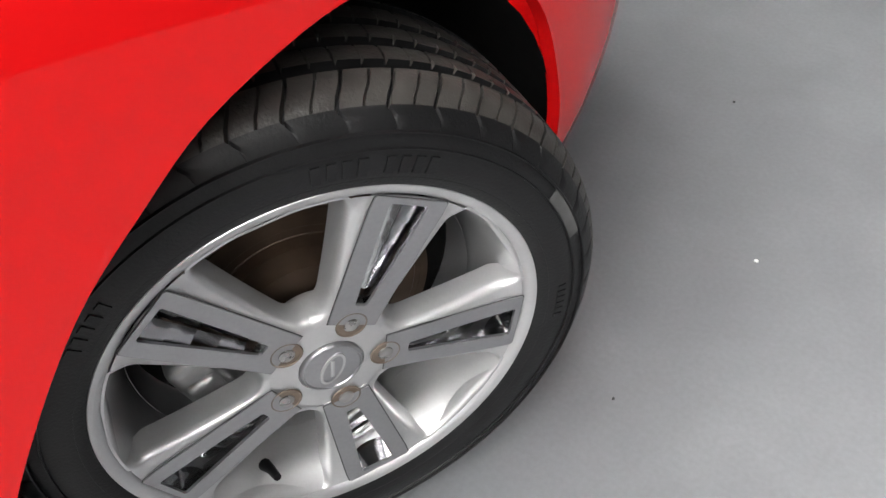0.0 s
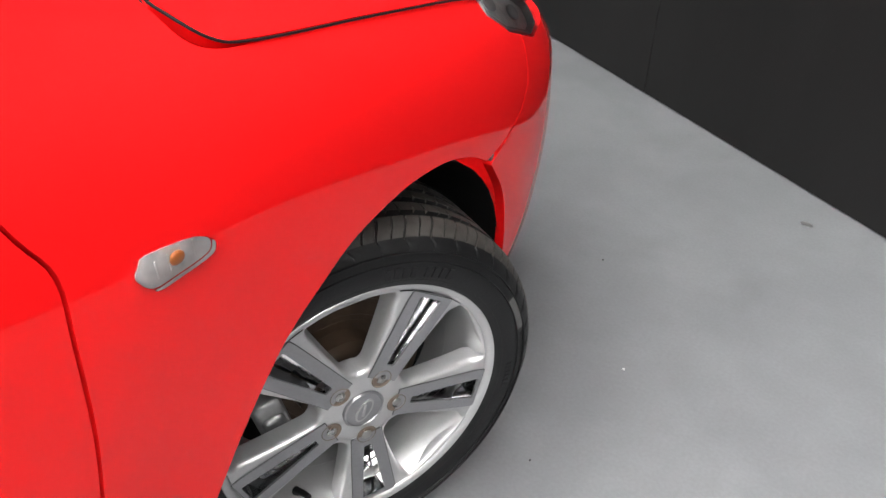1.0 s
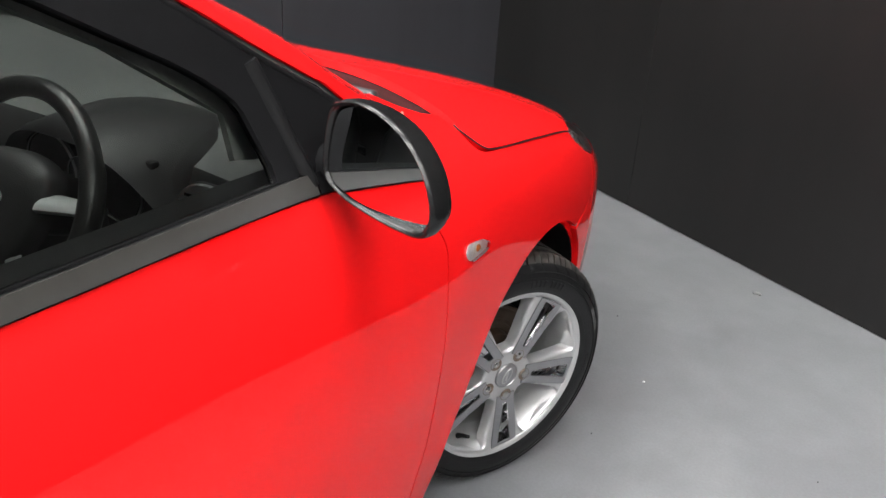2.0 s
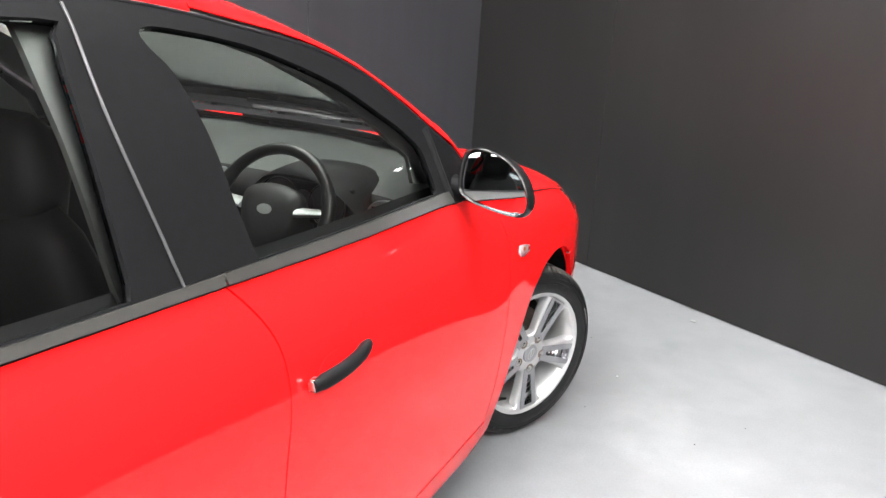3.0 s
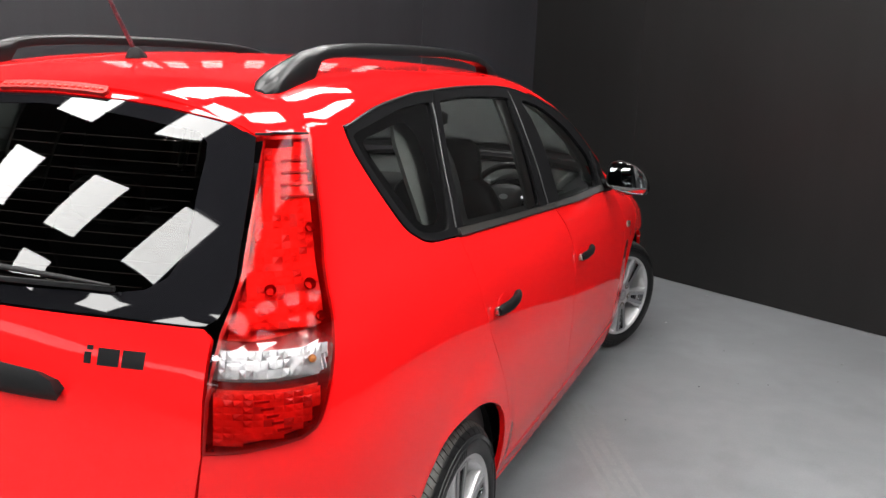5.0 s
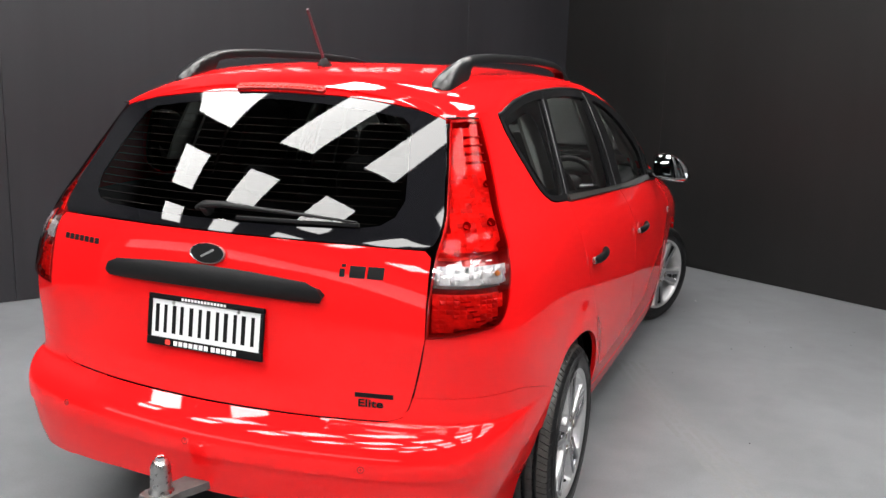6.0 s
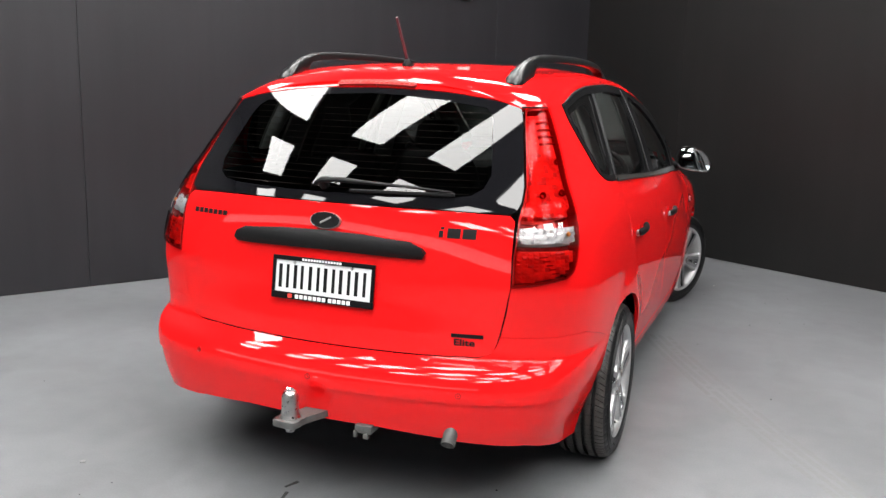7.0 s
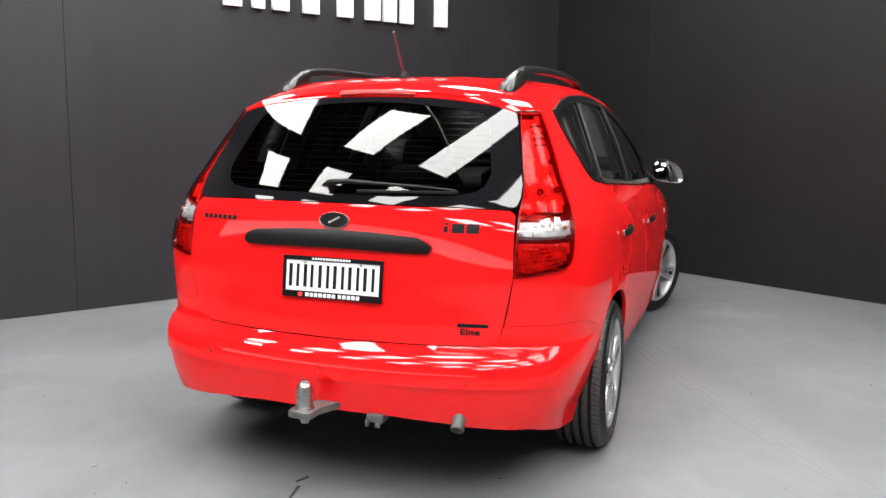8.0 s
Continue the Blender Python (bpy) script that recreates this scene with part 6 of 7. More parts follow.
def cabin():
    for left in (False, True):
        card = panel("door_card", SY(join([(-0.55, 0.40), (0.4, 0.32), (2.18, 0.32), (2.2, 0.93)], top_line(2.1, 0.2, 12), [(-0.2, 1.07), (-0.55, 1.06)])), lambda p: skin(p[:, 0], p[:, 1]) * np.array([0.925, 1, 1]), CARD, car,
                     "dark grey door lining", left=left, gap=0.0, thick=0, step=0.06, edge=0.05)
        sx = -1 if left else 1
        for y in (1.62, 0.62):
            bm = bmesh.new()
            box(bm, sx * 0.70, sx * 0.77, y - 0.22, y + 0.22, 0.74, 0.79, bevel=0.015)
            part("armrest", bm, CABIN, card, angle=50)
            bm = bmesh.new()
            tube(bm, [(sx * 0.745, y + 0.14, 0.91), (sx * 0.725, y + 0.17, 0.912), (sx * 0.735, y + 0.22, 0.912)], 0.008, 8)
            part("inner_handle", bm, SILVER_PLASTIC, card, "silver inner door handle", angle=50)
        # pillar linings
        for poly in ([(0.05, 1.06), (0.045, 1.20), (0.055, 1.31), (0.095, 1.40), (0.31, 1.425), (0.27, 1.35), (0.235, 1.22), (0.22, 1.06)], [(1.0, 1.02), (0.985, 1.25), (0.975, 1.42), (1.15, 1.42), (1.19, 1.25), (1.22, 1.02)],
                     [(1.95, 1.02), (1.95, 1.08), (1.80, 1.185), (1.65, 1.265), (1.5, 1.33), (1.33, 1.38), (1.36, 1.40), (1.55, 1.345), (1.75, 1.262), (1.9, 1.17), (2.05, 1.06), (2.1, 0.99)]):
            panel("pillar_lining", SY(poly), lambda p: skin(p[:, 0], p[:, 1]) * np.array([0.935, 1, 1]), LINING, car, "grey pillar lining", left=left, gap=0, thick=0.01, step=0.05)
        # charcoal trim behind the rear door's glass
        panel("pillar_trim", SY(crv([(0.215, 1.05), (0.342, 1.05), (0.352, 1.12), (0.368, 1.20), (0.362, 1.26), (0.335, 1.31), (0.30, 1.34), (0.262, 1.28), (0.232, 1.18)], 3, True)), lambda p: skin(p[:, 0], p[:, 1]) * np.array([0.945, 1, 1]), CARD, car, "charcoal pillar trim", left=left, gap=0, thick=0.01, step=0.05)
    hl = join([(0, -0.37), (0.3, -0.36), (0.50, -0.33)], [(float(np.interp(y, _EY, _EX)) - 0.02, y) for y in np.linspace(-0.28, 1.30, 14)], [(0.52, 1.355), (0.4, 1.395), (0.2, 1.415), (0, 1.42)])
    panel("roof_lining", hl, lambda p: roof(p) - np.array([0, 0, 0.024]), LINING, car, "grey roof lining", both=True, gap=0, thick=0.006, step=0.06, edge=0.05)
    bm = bmesh.new()
    box(bm, -0.72, 0.72, -0.42, 2.3, 0.30, 0.335, bevel=0.005)
    part("cabin_floor", bm, DARK, car)
    # dashboard, swept across the car
    sec = [(2.43, 1.015), (2.36, 1.024), (2.25, 1.012), (2.12, 0.995), (2.03, 0.968), (1.985, 0.935), (1.975, 0.90), (1.99, 0.80), (2.01, 0.66), (2.05, 0.52)]
    bm = bmesh.new()
    xs = np.linspace(-0.70, 0.70, 57)
    rows_ = []
    for x in xs:
        hood_ = 0.0
        fall = 0.03 * (abs(x) / 0.7) ** 3
        rows_.append([bm.verts.new((x, y - 0.055 * hood_ * (1 if 1.97 < y < 2.2 else 0) + 0.05 * (abs(x) / 0.7) ** 2.5 * (y > 2.3) * -1, z + (0.030 * hood_ if 2.0 < y < 2.2 else 0.0) - fall)) for y, z in sec])
    for a, b in zip(rows_, rows_[1:]):
        for k in range(4):
            bm.faces.new((a[k], a[k + 1], b[k + 1], b[k]))
    dash = part("dashboard", bm, DASH, car, "charcoal grey dashboard", angle=45)
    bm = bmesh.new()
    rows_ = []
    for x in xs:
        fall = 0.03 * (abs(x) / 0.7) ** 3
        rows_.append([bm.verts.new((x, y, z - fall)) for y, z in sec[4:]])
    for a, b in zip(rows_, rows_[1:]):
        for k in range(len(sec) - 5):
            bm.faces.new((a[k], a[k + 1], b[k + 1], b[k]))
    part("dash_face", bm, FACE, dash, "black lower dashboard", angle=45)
    # instrument pods, vents, centre stack
    for x, r in ((0.325, 0.054), (0.465, 0.054), (0.395, 0.03)):
        bm = bmesh.new()
        revolve(bm, [(1.965, r), (1.957, r * 1.04), (1.955, r * 0.98), (1.968, r * 0.93), (1.968, 0.0)], 32, axis="y", m=Matrix.Translation((x, 0, 0.922)))
        part("instrument_dial", bm, INK, dash, "black round dial", angle=40)
        bm = bmesh.new()
        revolve(bm, [(1.957, r * 1.05), (1.9535, r * 1.03), (1.957, r * 1.01)], 32, axis="y", m=Matrix.Translation((x, 0, 0.922)))
        part("dial_ring", bm, SILVER_PLASTIC, dash, angle=40)
    # dark cluster panel under its curved visor
    bm = bmesh.new()
    box(bm, 0.255, 0.535, 1.964, 1.985, 0.865, 0.972, bevel=0.006)
    part("cluster_panel", bm, INK, dash, "black instrument panel")
    bm = bmesh.new()
    rows_ = []
    for y, wd, zb, h in ((1.965, 0.180, 0.868, 0.126), (1.915, 0.176, 0.868, 0.128), (1.905, 0.178, 0.866, 0.134), (1.93, 0.186, 0.868, 0.140), (2.00, 0.196, 0.875, 0.136), (2.08, 0.205, 0.89, 0.120), (2.16, 0.20, 0.91, 0.085)):
        rows_.append([bm.verts.new((0.395 + 1.12 * wd * u, y + 0.05 * u * u, zb + h * (1 - abs(u) ** 2.6))) for u in np.linspace(-1, 1, 33)])
    for a, b in zip(rows_, rows_[1:]):
        for k in range(32):
            bm.faces.new((a[k], a[k + 1], b[k + 1], b[k]))
    part("cluster_visor", bm, FACE, dash, "black visor over the dials", angle=60)
    for x in (0.63, -0.63):
        bm = bmesh.new()
        box(bm, x - 0.055, x + 0.055, 1.985, 2.02, 0.885, 0.945, bevel=0.012)
        part("air_vent", bm, PLASTIC, dash, "black air vent", angle=50)
        bm = bmesh.new()
        revolve(bm, [(1.984, 0.062), (1.979, 0.060), (1.980, 0.054)], 32, axis="y", m=Matrix.Translation((x, 0, 0.915)) @ Matrix.Diagonal((1, 1, 0.66, 1)))
        part("vent_ring", bm, SILVER_PLASTIC, dash, "silver vent ring", angle=50)
        for k in range(4):
            bm = bmesh.new()
            box(bm, x - 0.046, x + 0.046, 1.978, 1.99, 0.895 + 0.012 * k, 0.899 + 0.012 * k)
            part("vent_slat", bm, INK, dash)
    bm = bmesh.new()
    m = Matrix.Translation((0, 1.955, 0.86)) @ Matrix.Rotation(radians(-14), 4, "X")
    box(bm, -0.125, 0.125, -0.012, 0.03, -0.16, 0.115, bevel=0.012, m=m)
    part("centre_stack", bm, SILVER_PLASTIC, dash, "silver centre console panel", angle=50)
    bm = bmesh.new()
    box(bm, -0.075, 0.075, -0.016, -0.008, 0.03, 0.10, bevel=0.003, m=m)
    part("radio", bm, INK, dash, "black radio panel")
    for x in (-0.085, 0.085):
        for k in range(5):
            bm = bmesh.new()
            box(bm, x - 0.010, x + 0.010, -0.018, -0.010, 0.005 + 0.019 * k, 0.019 + 0.019 * k, bevel=0.002, m=m)
            part("radio_button", bm, CABIN, dash)
    for x in (-0.07, 0.0, 0.07):
        bm = bmesh.new()
        revolve(bm, [(0.0, 0.024), (-0.018, 0.022), (-0.022, 0.018), (-0.022, 0.0)], 24, axis="y", m=m @ Matrix.Translation((x, -0.008, -0.06)))
        part("heater_knob", bm, INK, dash, angle=40)
    bm = bmesh.new()
    box(bm, -0.10, 0.10, 1.05, 1.95, 0.34, 0.60, bevel=0.03)
    part("centre_console", bm, CABIN, car, "dark centre console", angle=50)
    bm = bmesh.new()
    tube(bm, [(0, 1.72, 0.58), (0.0, 1.71, 0.68), (0.0, 1.705, 0.74)], [0.014, 0.012, 0.024], 10)
    part("gear_lever", bm, CABIN, car, "dark gear lever", angle=60)
    # steering wheel
    m = Matrix.Translation((0.368, 1.850, 0.914)) @ Matrix.Rotation(radians(-26), 4, "X") @ Matrix.Rotation(radians(90), 4, "X")
    sw = bmesh.new()
    n1, n2 = 56, 12
    rings = []
    for k in range(n1):
        a = 2 * math.pi * k / n1
        thick = 0.0155 + 0.002 * (math.cos(2 * a) > 0.6)
        rings.append([sw.verts.new(m @ Vector(((0.164 + thick * math.cos(b)) * math.cos(a), (0.164 + thick * math.cos(b)) * math.sin(a), thick * 1.1 * math.sin(b)))) for b in [2 * math.pi * j / n2 for j in range(n2)]])
    for k in range(n1):
        p, q = rings[k], rings[(k + 1) % n1]
        for j in range(n2):
            sw.faces.new((p[j], p[(j + 1) % n2], q[(j + 1) % n2], q[j]))
    sw = part("steering_wheel", sw, GRIP, car, "black leather steering wheel", angle=60)
    bm = bmesh.new()
    hub = crv([(-0.085, 0.035), (-0.06, 0.062), (0.0, 0.072), (0.06, 0.062), (0.085, 0.035), (0.075, -0.03), (0.04, -0.085), (0.0, -0.10), (-0.04, -0.085), (-0.075, -0.03)], 4, True)
    k_ = len(hub)
    rg = [[bm.verts.new(m @ Vector((p[0] * s, p[1] * s, h))) for p in hub] for s, h in ((1.0, -0.02), (1.0, 0.004), (0.93, 0.016), (0.6, 0.024), (0.2, 0.027))]
    for a, b in zip(rg, rg[1:]):
        for k in range(k_):
            bm.faces.new((a[k], a[(k + 1) % k_], b[(k + 1) % k_], b[k]))
    bm.faces.new(rg[-1])
    part("airbag_cover", bm, CABIN, sw, "black airbag cover", angle=50)
    for pts, mt in (([(-0.08, 0.01, 0.0), (-0.16, 0.02, 0.0)], SILVER_PLASTIC), ([(0.08, 0.01, 0.0), (0.16, 0.02, 0.0)], SILVER_PLASTIC), ([(-0.04, -0.07, 0.002), (-0.06, -0.15, 0.0)], SILVER_PLASTIC), ([(0.04, -0.07, 0.002), (0.06, -0.15, 0.0)], SILVER_PLASTIC)):
        bm = bmesh.new()
        tube(bm, [m @ Vector(p) for p in pts], [0.026, 0.018] if abs(pts[0][0]) > 0.06 else [0.012, 0.009], 10, squash=0.45)
        part("wheel_spoke", bm, mt, sw, "silver spoke", angle=60)
    bm = bmesh.new()
    n_ = 28
    bm.faces.new([bm.verts.new(m @ Vector((0.022 * math.cos(2 * math.pi * k / n_), 0.013 * math.sin(2 * math.pi * k / n_), 0.0285))) for k in range(n_)])
    part("emblem", bm, SILVER_PLASTIC, sw, "plain bright oval")
    bm = bmesh.new()
    tube(bm, [(0.362, 1.86, 0.905), (0.362, 2.0, 0.85)], 0.05, 14)
    part("steering_column", bm, CABIN, car, angle=60)
    for sx in (-1, 1):
        bm = bmesh.new()
        tube(bm, [(0.362 + sx * 0.04, 1.89, 0.90), (0.362 + sx * 0.17, 1.875, 0.925)], [0.008, 0.011], 8)
        part("stalk", bm, CABIN, car, angle=60)


GRIP = material("black leather", (0.010, 0.010, 0.010), 0.33, grain=0.2, bump=0.3, bump_scale=300)


def cushion(bm, secs):
    """A padded form from rounded sections: (centre, half width, half depth, the way across its depth)."""
    rings = []
    n = 20
    for c, hw, hd, d in secs:
        c, d = Vector(c), Vector(d).normalized()
        ring = []
        for k in range(n):
            a = 2 * math.pi * k / n
            ca, sa = math.cos(a), math.sin(a)
            ex, ey = math.copysign(abs(ca) ** 0.45, ca), math.copysign(abs(sa) ** 0.6, sa)
            ring.append(bm.verts.new(c + Vector((hw * ex, 0, 0)) + d * hd * ey))
        rings.append(ring)
    for p, q in zip(rings, rings[1:]):
        for k in range(n):
            bm.faces.new((p[k], p[(k + 1) % n], q[(k + 1) % n], q[k]))
    bm.faces.new(rings[0])
    bm.faces.new(rings[-1])


def seats():
    for x in (0.37, -0.37):
        seat = bmesh.new()
        cushion(seat, [((x, 1.10, 0.52), 0.20, 0.05, (0, 0, 1)), ((x, 1.13, 0.53), 0.245, 0.075, (0, 0, 1)), ((x, 1.35, 0.55), 0.25, 0.085, (0, 0, 1)), ((x, 1.56, 0.57), 0.24, 0.075, (0, 0, 1)), ((x, 1.60, 0.57), 0.20, 0.04, (0, 0, 1))])
        seat = part("front_seat", seat, FABRIC, car, "black leather front seat", angle=60)
        bm = bmesh.new()
        cushion(bm, [((x, 1.19, 0.55), 0.21, 0.05, (0, 1, 0.1)), ((x, 1.18, 0.60), 0.245, 0.085, (0, 1, 0.15)), ((x, 1.12, 0.82), 0.25, 0.085, (0, 1, 0.2)), ((x, 1.07, 0.98), 0.235, 0.07, (0, 1, 0.2)), ((x, 1.07, 1.06), 0.19, 0.055, (0, 1, 0.2)), ((x, 1.08, 1.10), 0.14, 0.035, (0, 1, 0.2))])
        part("backrest", bm, FABRIC, seat, angle=60)
        bm = bmesh.new()
        cushion(bm, [((x, 1.085, 1.03), 0.10, 0.03, (0, 1, 0.15)), ((x, 1.09, 1.06), 0.13, 0.05, (0, 1, 0.15)), ((x, 1.10, 1.14), 0.128, 0.06, (0, 1, 0.1)), ((x, 1.10, 1.21), 0.115, 0.052, (0, 1, 0.1)), ((x, 1.095, 1.24), 0.08, 0.03, (0, 1, 0.1))])
        part("headrest", bm, FABRIC, seat, "black headrest", angle=60)
        for dx in (-0.05, 0.05):
            bm = bmesh.new()
            tube(bm, [(x + dx, 1.06, 1.03), (x + dx, 1.085, 1.10)], 0.006, 8)
            part("headrest_rod", bm, CHROME, seat, angle=60)
    bench = bmesh.new()
    cushion(bench, [((0, 0.25, 0.52), 0.60, 0.06, (0, 0, 1)), ((0, 0.30, 0.53), 0.64, 0.09, (0, 0, 1)), ((0, 0.70, 0.55), 0.64, 0.09, (0, 0, 1)), ((0, 0.76, 0.55), 0.58, 0.04, (0, 0, 1))])
    bench = part("rear_bench", bench, FABRIC, car, "black leather rear bench", angle=60)
    bm = bmesh.new()
    cushion(bm, [((0, 0.30, 0.56), 0.60, 0.06, (0, 1, 0.2)), ((0, 0.27, 0.62), 0.64, 0.085, (0, 1, 0.2)), ((0, 0.17, 0.92), 0.64, 0.08, (0, 1, 0.2)), ((0, 0.15, 1.0), 0.58, 0.05, (0, 1, 0.2))])
    part("backrest", bm, FABRIC, bench, angle=60)
    for x in (-0.38, 0.38):
        bm = bmesh.new()
        cushion(bm, [((x, 0.145, 1.0), 0.09, 0.03, (0, 1, 0.1)), ((x, 0.145, 1.03), 0.125, 0.05, (0, 1, 0.1)), ((x, 0.14, 1.10), 0.125, 0.05, (0, 1, 0.1)), ((x, 0.14, 1.13), 0.08, 0.025, (0, 1, 0.1))])
        part("headrest", bm, FABRIC, bench, angle=60)
    bm = bmesh.new()
    box(bm, -0.62, 0.62, -0.66, 0.10, 0.62, 0.66, bevel=0.01)
    part("load_floor", bm, DARK, car, "dark load floor")
    bm = bmesh.new()
    cushion(bm, [((0.06, 1.60, 1.245), 0.08, 0.008, (0, 1, 0)), ((0.06, 1.60, 1.258), 0.105, 0.018, (0, 1, 0)), ((0.06, 1.605, 1.298), 0.105, 0.018, (0, 1, 0)), ((0.06, 1.605, 1.312), 0.08, 0.008, (0, 1, 0))])
    part("interior_mirror", bm, PLASTIC, car, "black interior mirror", angle=60)
    bm = bmesh.new()
    tube(bm, [(0.06, 1.61, 1.29), (0.03, 1.64, 1.355)], 0.008, 8)
    part("mirror_stalk", bm, PLASTIC, car, angle=60)


cabin()
seats()
# ---- room ----
def room():
    n_l = Vector((-VL.y, VL.x, 0))
    fl = bmesh.new()
    far = [CORNER - 0.2 * UR - 0.2 * VL, CORNER + 11.6 * UR - 0.2 * VL, CORNER + 11.6 * UR + 11.4 * VL, CORNER - 0.2 * UR + 11.4 * VL]
    plate_of(fl, [(p.x, p.y) for p in far], -0.12, 0.0)
    tagged(part("floor", fl, FLOOR, None), "smooth grey painted concrete floor with faint tyre marks", "floor", kind="structure")
    ce = bmesh.new()
    plate_of(ce, [(p.x, p.y) for p in far], ROOM_H, ROOM_H + 0.12)
    tagged(part("ceiling", ce, CEILING, None), "dark painted ceiling", "ceiling", kind="structure")


def wall(name, a, b, mat, label, inward, height=ROOM_H, joint=None, first=0.0, gap=None):
    """A wall of sheets from a to b, its face on that line; gap: (from, to, its foot, its head) of an opening."""
    d = (b - a)
    L = d.length
    d.normalize()
    m = Matrix(((d.x, -inward.x, 0, a.x), (d.y, -inward.y, 0, a.y), (0, 0, 1, 0), (0, 0, 0, 1)))
    w = bmesh.new()
    if gap:
        box(w, 0, gap[0], 0.012, 0.15, 0, height, m=m)
        box(w, gap[1], L, 0.012, 0.15, 0, height, m=m)
        box(w, gap[0], gap[1], 0.012, 0.15, gap[3], height, m=m)
        box(w, gap[0], gap[1], 0.012, 0.15, 0, gap[2], m=m)
    else:
        box(w, 0, L, 0.012, 0.15, 0, height, m=m)
    ob = tagged(part(name, w, mat, None), label, "wall", kind="structure")
    if joint:
        x = first - joint if first else 0
        k = 0
        while x < L:
            x0, x1 = max(x, 0), min(x + joint, L)
            if x1 - x0 > 0.02:
                p = bmesh.new()
                box(p, x0 + 0.0012, x1 - 0.0012, 0, 0.012, 0.004, height, bevel=0.0015, m=m, seg=1)
                part("wall_sheet", p, mat, ob)
            x += joint
            k += 1
    return ob


room()
inl = Vector((-VL.y, VL.x, 0)).normalized()
if inl.dot(UR) < 0:
    inl = -inl
inr = Vector((-UR.y, UR.x, 0)).normalized()
if inr.dot(VL) < 0:
    inr = -inr
wall("wall_right", CORNER, CORNER + 11.4 * UR, WALL_SHADED, "matt charcoal painted wall of tall sheets, its shade in the colour", inr, joint=2.4, first=1.117)
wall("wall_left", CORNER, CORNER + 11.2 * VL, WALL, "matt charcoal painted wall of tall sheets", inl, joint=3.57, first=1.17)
FAR_U, FAR_V = CORNER + 11.4 * UR, CORNER + 11.2 * VL
# the side wall is added unseen; the grey of both is set for bounce
wall("wall_back", FAR_V, FAR_V + 11.4 * UR, WALL_BACK, "grey painted wall with a long band of windows", -inr, gap=(0.5, 10.5, 1.35, 2.05))
wall("wall_side", FAR_U, FAR_U + 11.2 * VL, WALL_BACK, "pale wall added out of view to close the room", -inl)


def ceiling_lights():
    first = None
    for i in range(6):
        for j in range(5):
            u, v = 1.12 + 1.43 * i, 2.00 + 1.71 * j
            p = CORNER + u * UR + v * VL
            m = Matrix.LocRotScale((p.x, p.y, ROOM_H), Euler((0, 0, math.atan2(VL.y, VL.x) + math.pi / 2)), None)
            if first is None:
                first = thing("ceiling_light", "bright white rectangular LED ceiling panel", "ceiling light", m, group="ceiling lights")
                b = bmesh.new()
                for q in ((-0.30, 0.30, -0.53, -0.52), (-0.30, 0.30, 0.52, 0.53), (-0.30, -0.29, -0.52, 0.52), (0.29, 0.30, -0.52, 0.52)):
                    box(b, *q, -0.03, -0.001)
                part("frame", b, WHITE, first)
                b = bmesh.new()
                box(b, -0.289, 0.289, -0.519, 0.519, -0.022, -0.004)
                part("diffuser", b, LED, first, "glowing white diffuser")
            else:
                copy_thing(first, m)


ceiling_lights()
d0 = FAR_V + 1.5 * UR + 0.6 * VL
b = bmesh.new()
m = Matrix(((UR.x, VL.x, 0, d0.x), (UR.y, VL.y, 0, d0.y), (0, 0, 1, 0), (0, 0, 0, 1)))
box(b, -2.0, 10.5, 0, 0.05, 0.4, 3.6, m=m)
tagged(part("backdrop", b, DAY, None), "bright hazy daylight outside the windows", "backdrop", kind="structure")


# ---- wall lettering as plain bars, floor marks ----
def wall_bars():
    """White raised bars in place of the wall's lettering."""
    ang = math.atan2(VL.y, VL.x)
    for d0, d1 in ((1.48, 1.61), (1.86, 1.99), (2.04, 2.17), (2.21, 2.35), (2.48, 2.62), (2.80, 2.94), (3.07, 3.21), (3.28, 3.38), (3.47, 3.61)):
        h = 0.58
        c = CORNER + VL * ((d0 + d1) / 2) + inl * 0.022
        m = Matrix.Translation((c.x, c.y, 2.165)) @ Matrix.Rotation(ang, 4, "Z")
        bm = bmesh.new()
        box(bm, -(d1 - d0) / 2, (d1 - d0) / 2, -0.02, 0.02, 0, h, bevel=0.003, m=m)
        tagged(part("wall_letter_bar", bm, WHITE, None), "thick white acrylic bar mounted on the dark wall", "wall sign", group="wall lettering")


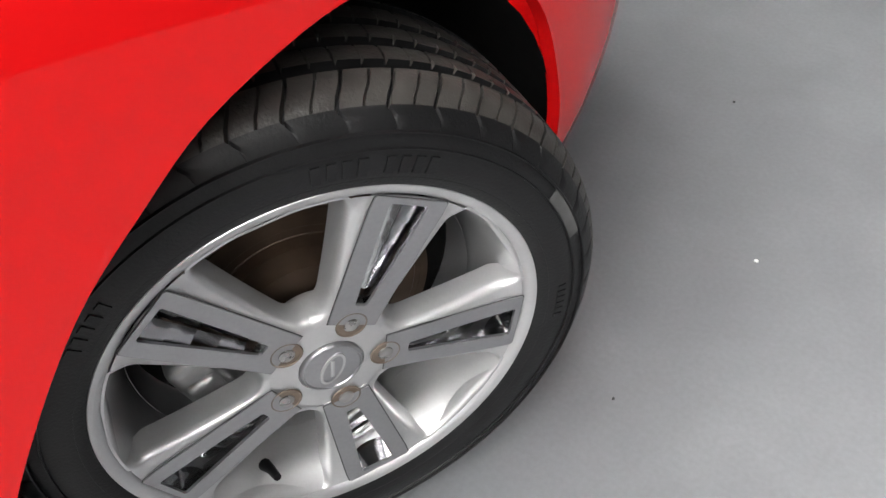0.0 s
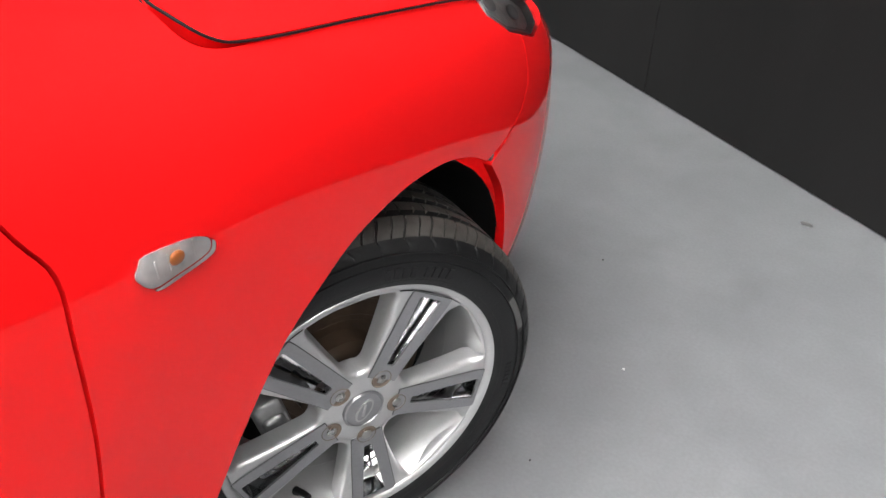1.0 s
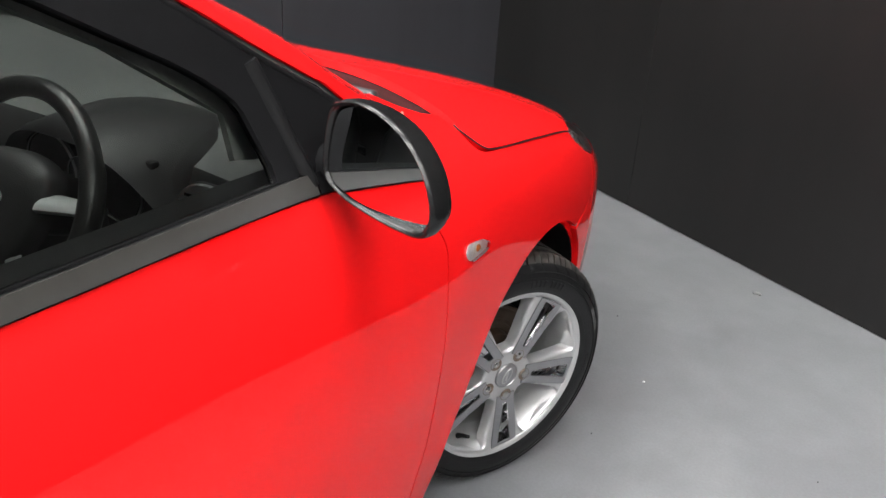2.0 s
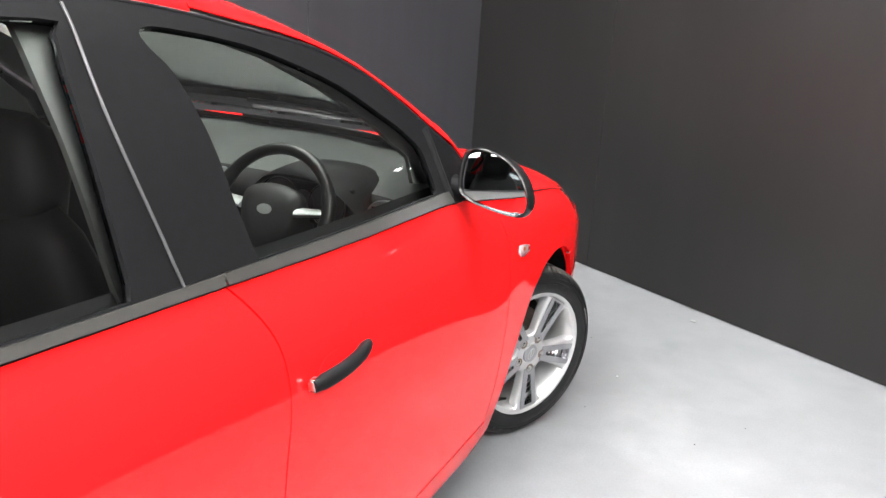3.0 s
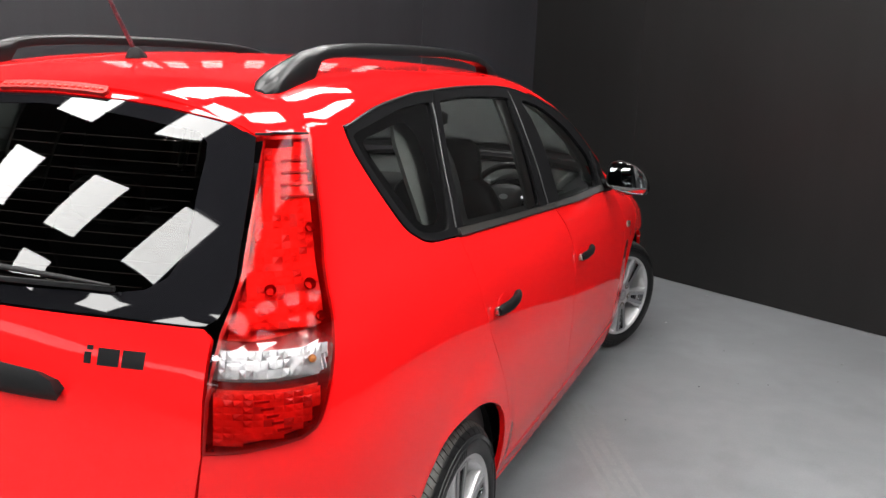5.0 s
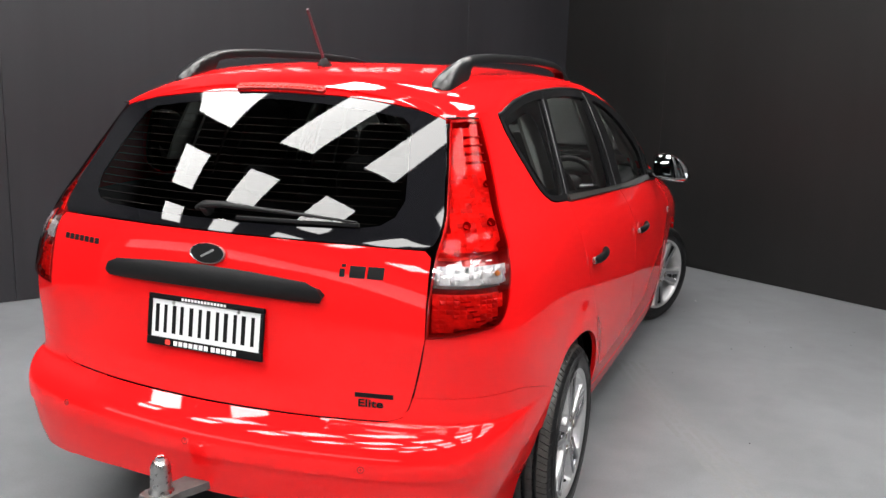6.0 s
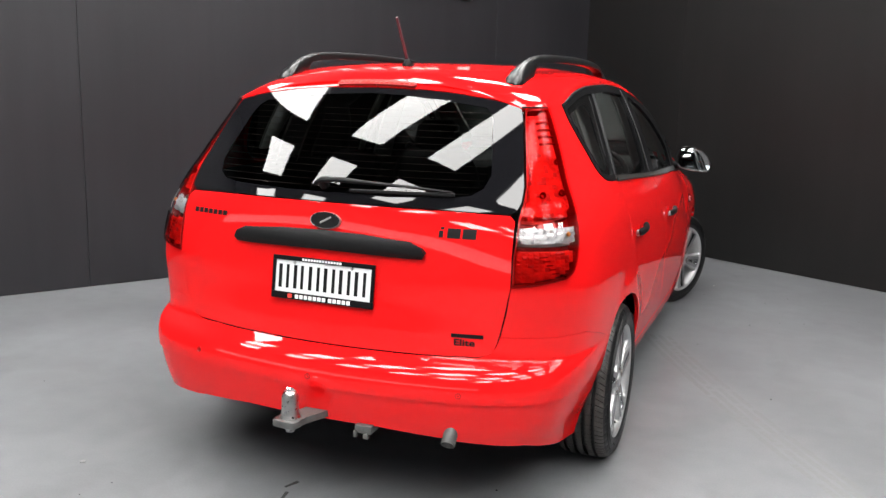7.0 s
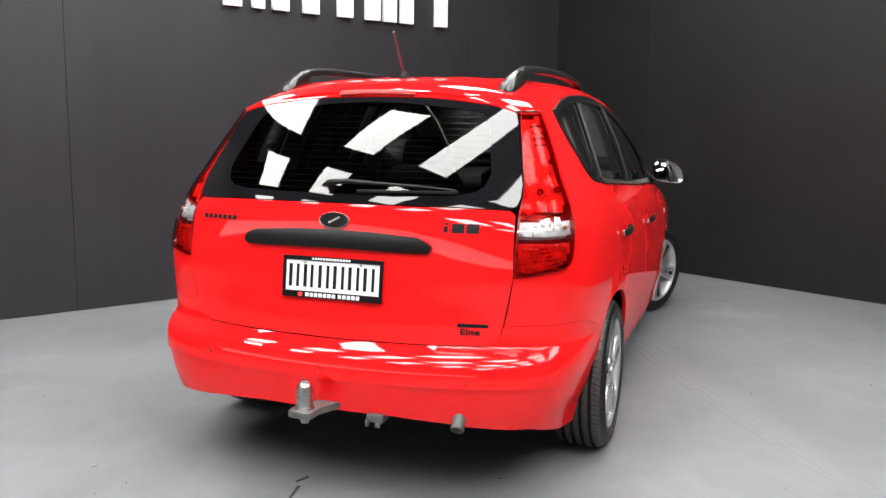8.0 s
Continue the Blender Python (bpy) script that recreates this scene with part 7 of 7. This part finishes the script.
def floor_marks():
    rng = random.Random(3)
    # tyre marks, a hair over the paint
    for lane in (0.0, 0.05, 0.10, 0.15):
        bm = bmesh.new()
        pts = crv([(0.70 + lane, 1.80), (0.86 + lane, 1.45), (1.08 + lane, 1.02), (1.30 + lane, 0.60), (1.50 + lane, 0.25), (1.75 + lane, -0.15)], 14)
        prev = None
        for k, p in enumerate(pts):
            w_ = 0.010 + 0.006 * rng.random()
            cur = (bm.verts.new((p[0] - w_, p[1] - 0.3 * w_, 0.0012)), bm.verts.new((p[0] + w_, p[1] + 0.3 * w_, 0.0012)))
            if prev and rng.random() > 0.12:
                bm.faces.new((prev[0], prev[1], cur[1], cur[0]))
            prev = cur
        tagged(part("tyre_mark", bm, MARK, None), "pale tyre mark on the grey floor", "floor mark", group="tyre marks")
    for a, b, w_ in (((-0.135, -0.745), (-0.155, -0.80), 0.007), ((-0.128, -0.83), (-0.10, -0.97), 0.006)):
        bm = bmesh.new()
        d = (Vector(b) - Vector(a)).normalized()
        n = Vector((-d.y, d.x)) * w_
        plate_of(bm, [(a[0] + n.x, a[1] + n.y), (b[0] + n.x * 0.6, b[1] + n.y * 0.6), (b[0] - n.x * 0.6, b[1] - n.y * 0.6), (a[0] - n.x, a[1] - n.y)], 0.0005, 0.0025)
        tagged(part("floor_scuff", bm, SPECK, None), "short black scuff on the grey floor", "floor mark")
    bm = bmesh.new()
    for k in range(90):
        x, y = rng.uniform(-2.2, 3.2), rng.uniform(-2.5, 4.2)
        r = rng.uniform(0.0015, 0.004)
        o = [(x + r * rng.uniform(0.6, 1.4) * math.cos(t), y + r * rng.uniform(0.6, 1.4) * math.sin(t)) for t in np.linspace(0, 2 * math.pi, 6, endpoint=False)]
        plate_of(bm, o, 0.0, 0.002)
    tagged(part("floor_grit", bm, SPECK, None), "scattered dark grit on the floor", "grit", kind="stuff")
    for x, y, r in ((0.989, 3.347, 0.003), (1.161, 4.157, 0.016), (1.973, 3.023, 0.008), (-0.95, -0.94, 0.012)):
        bm = bmesh.new()
        plate_of(bm, [(x + r * rng.uniform(0.7, 1.3) * math.cos(t), y + r * rng.uniform(0.5, 1.0) * math.sin(t)) for t in np.linspace(0, 2 * math.pi, 9, endpoint=False)], 0.0, 0.003)
        tagged(part("floor_speck", bm, WHITE if r < 0.007 else GALV, None), "small speck of debris on the floor", "debris")


wall_bars()
floor_marks()
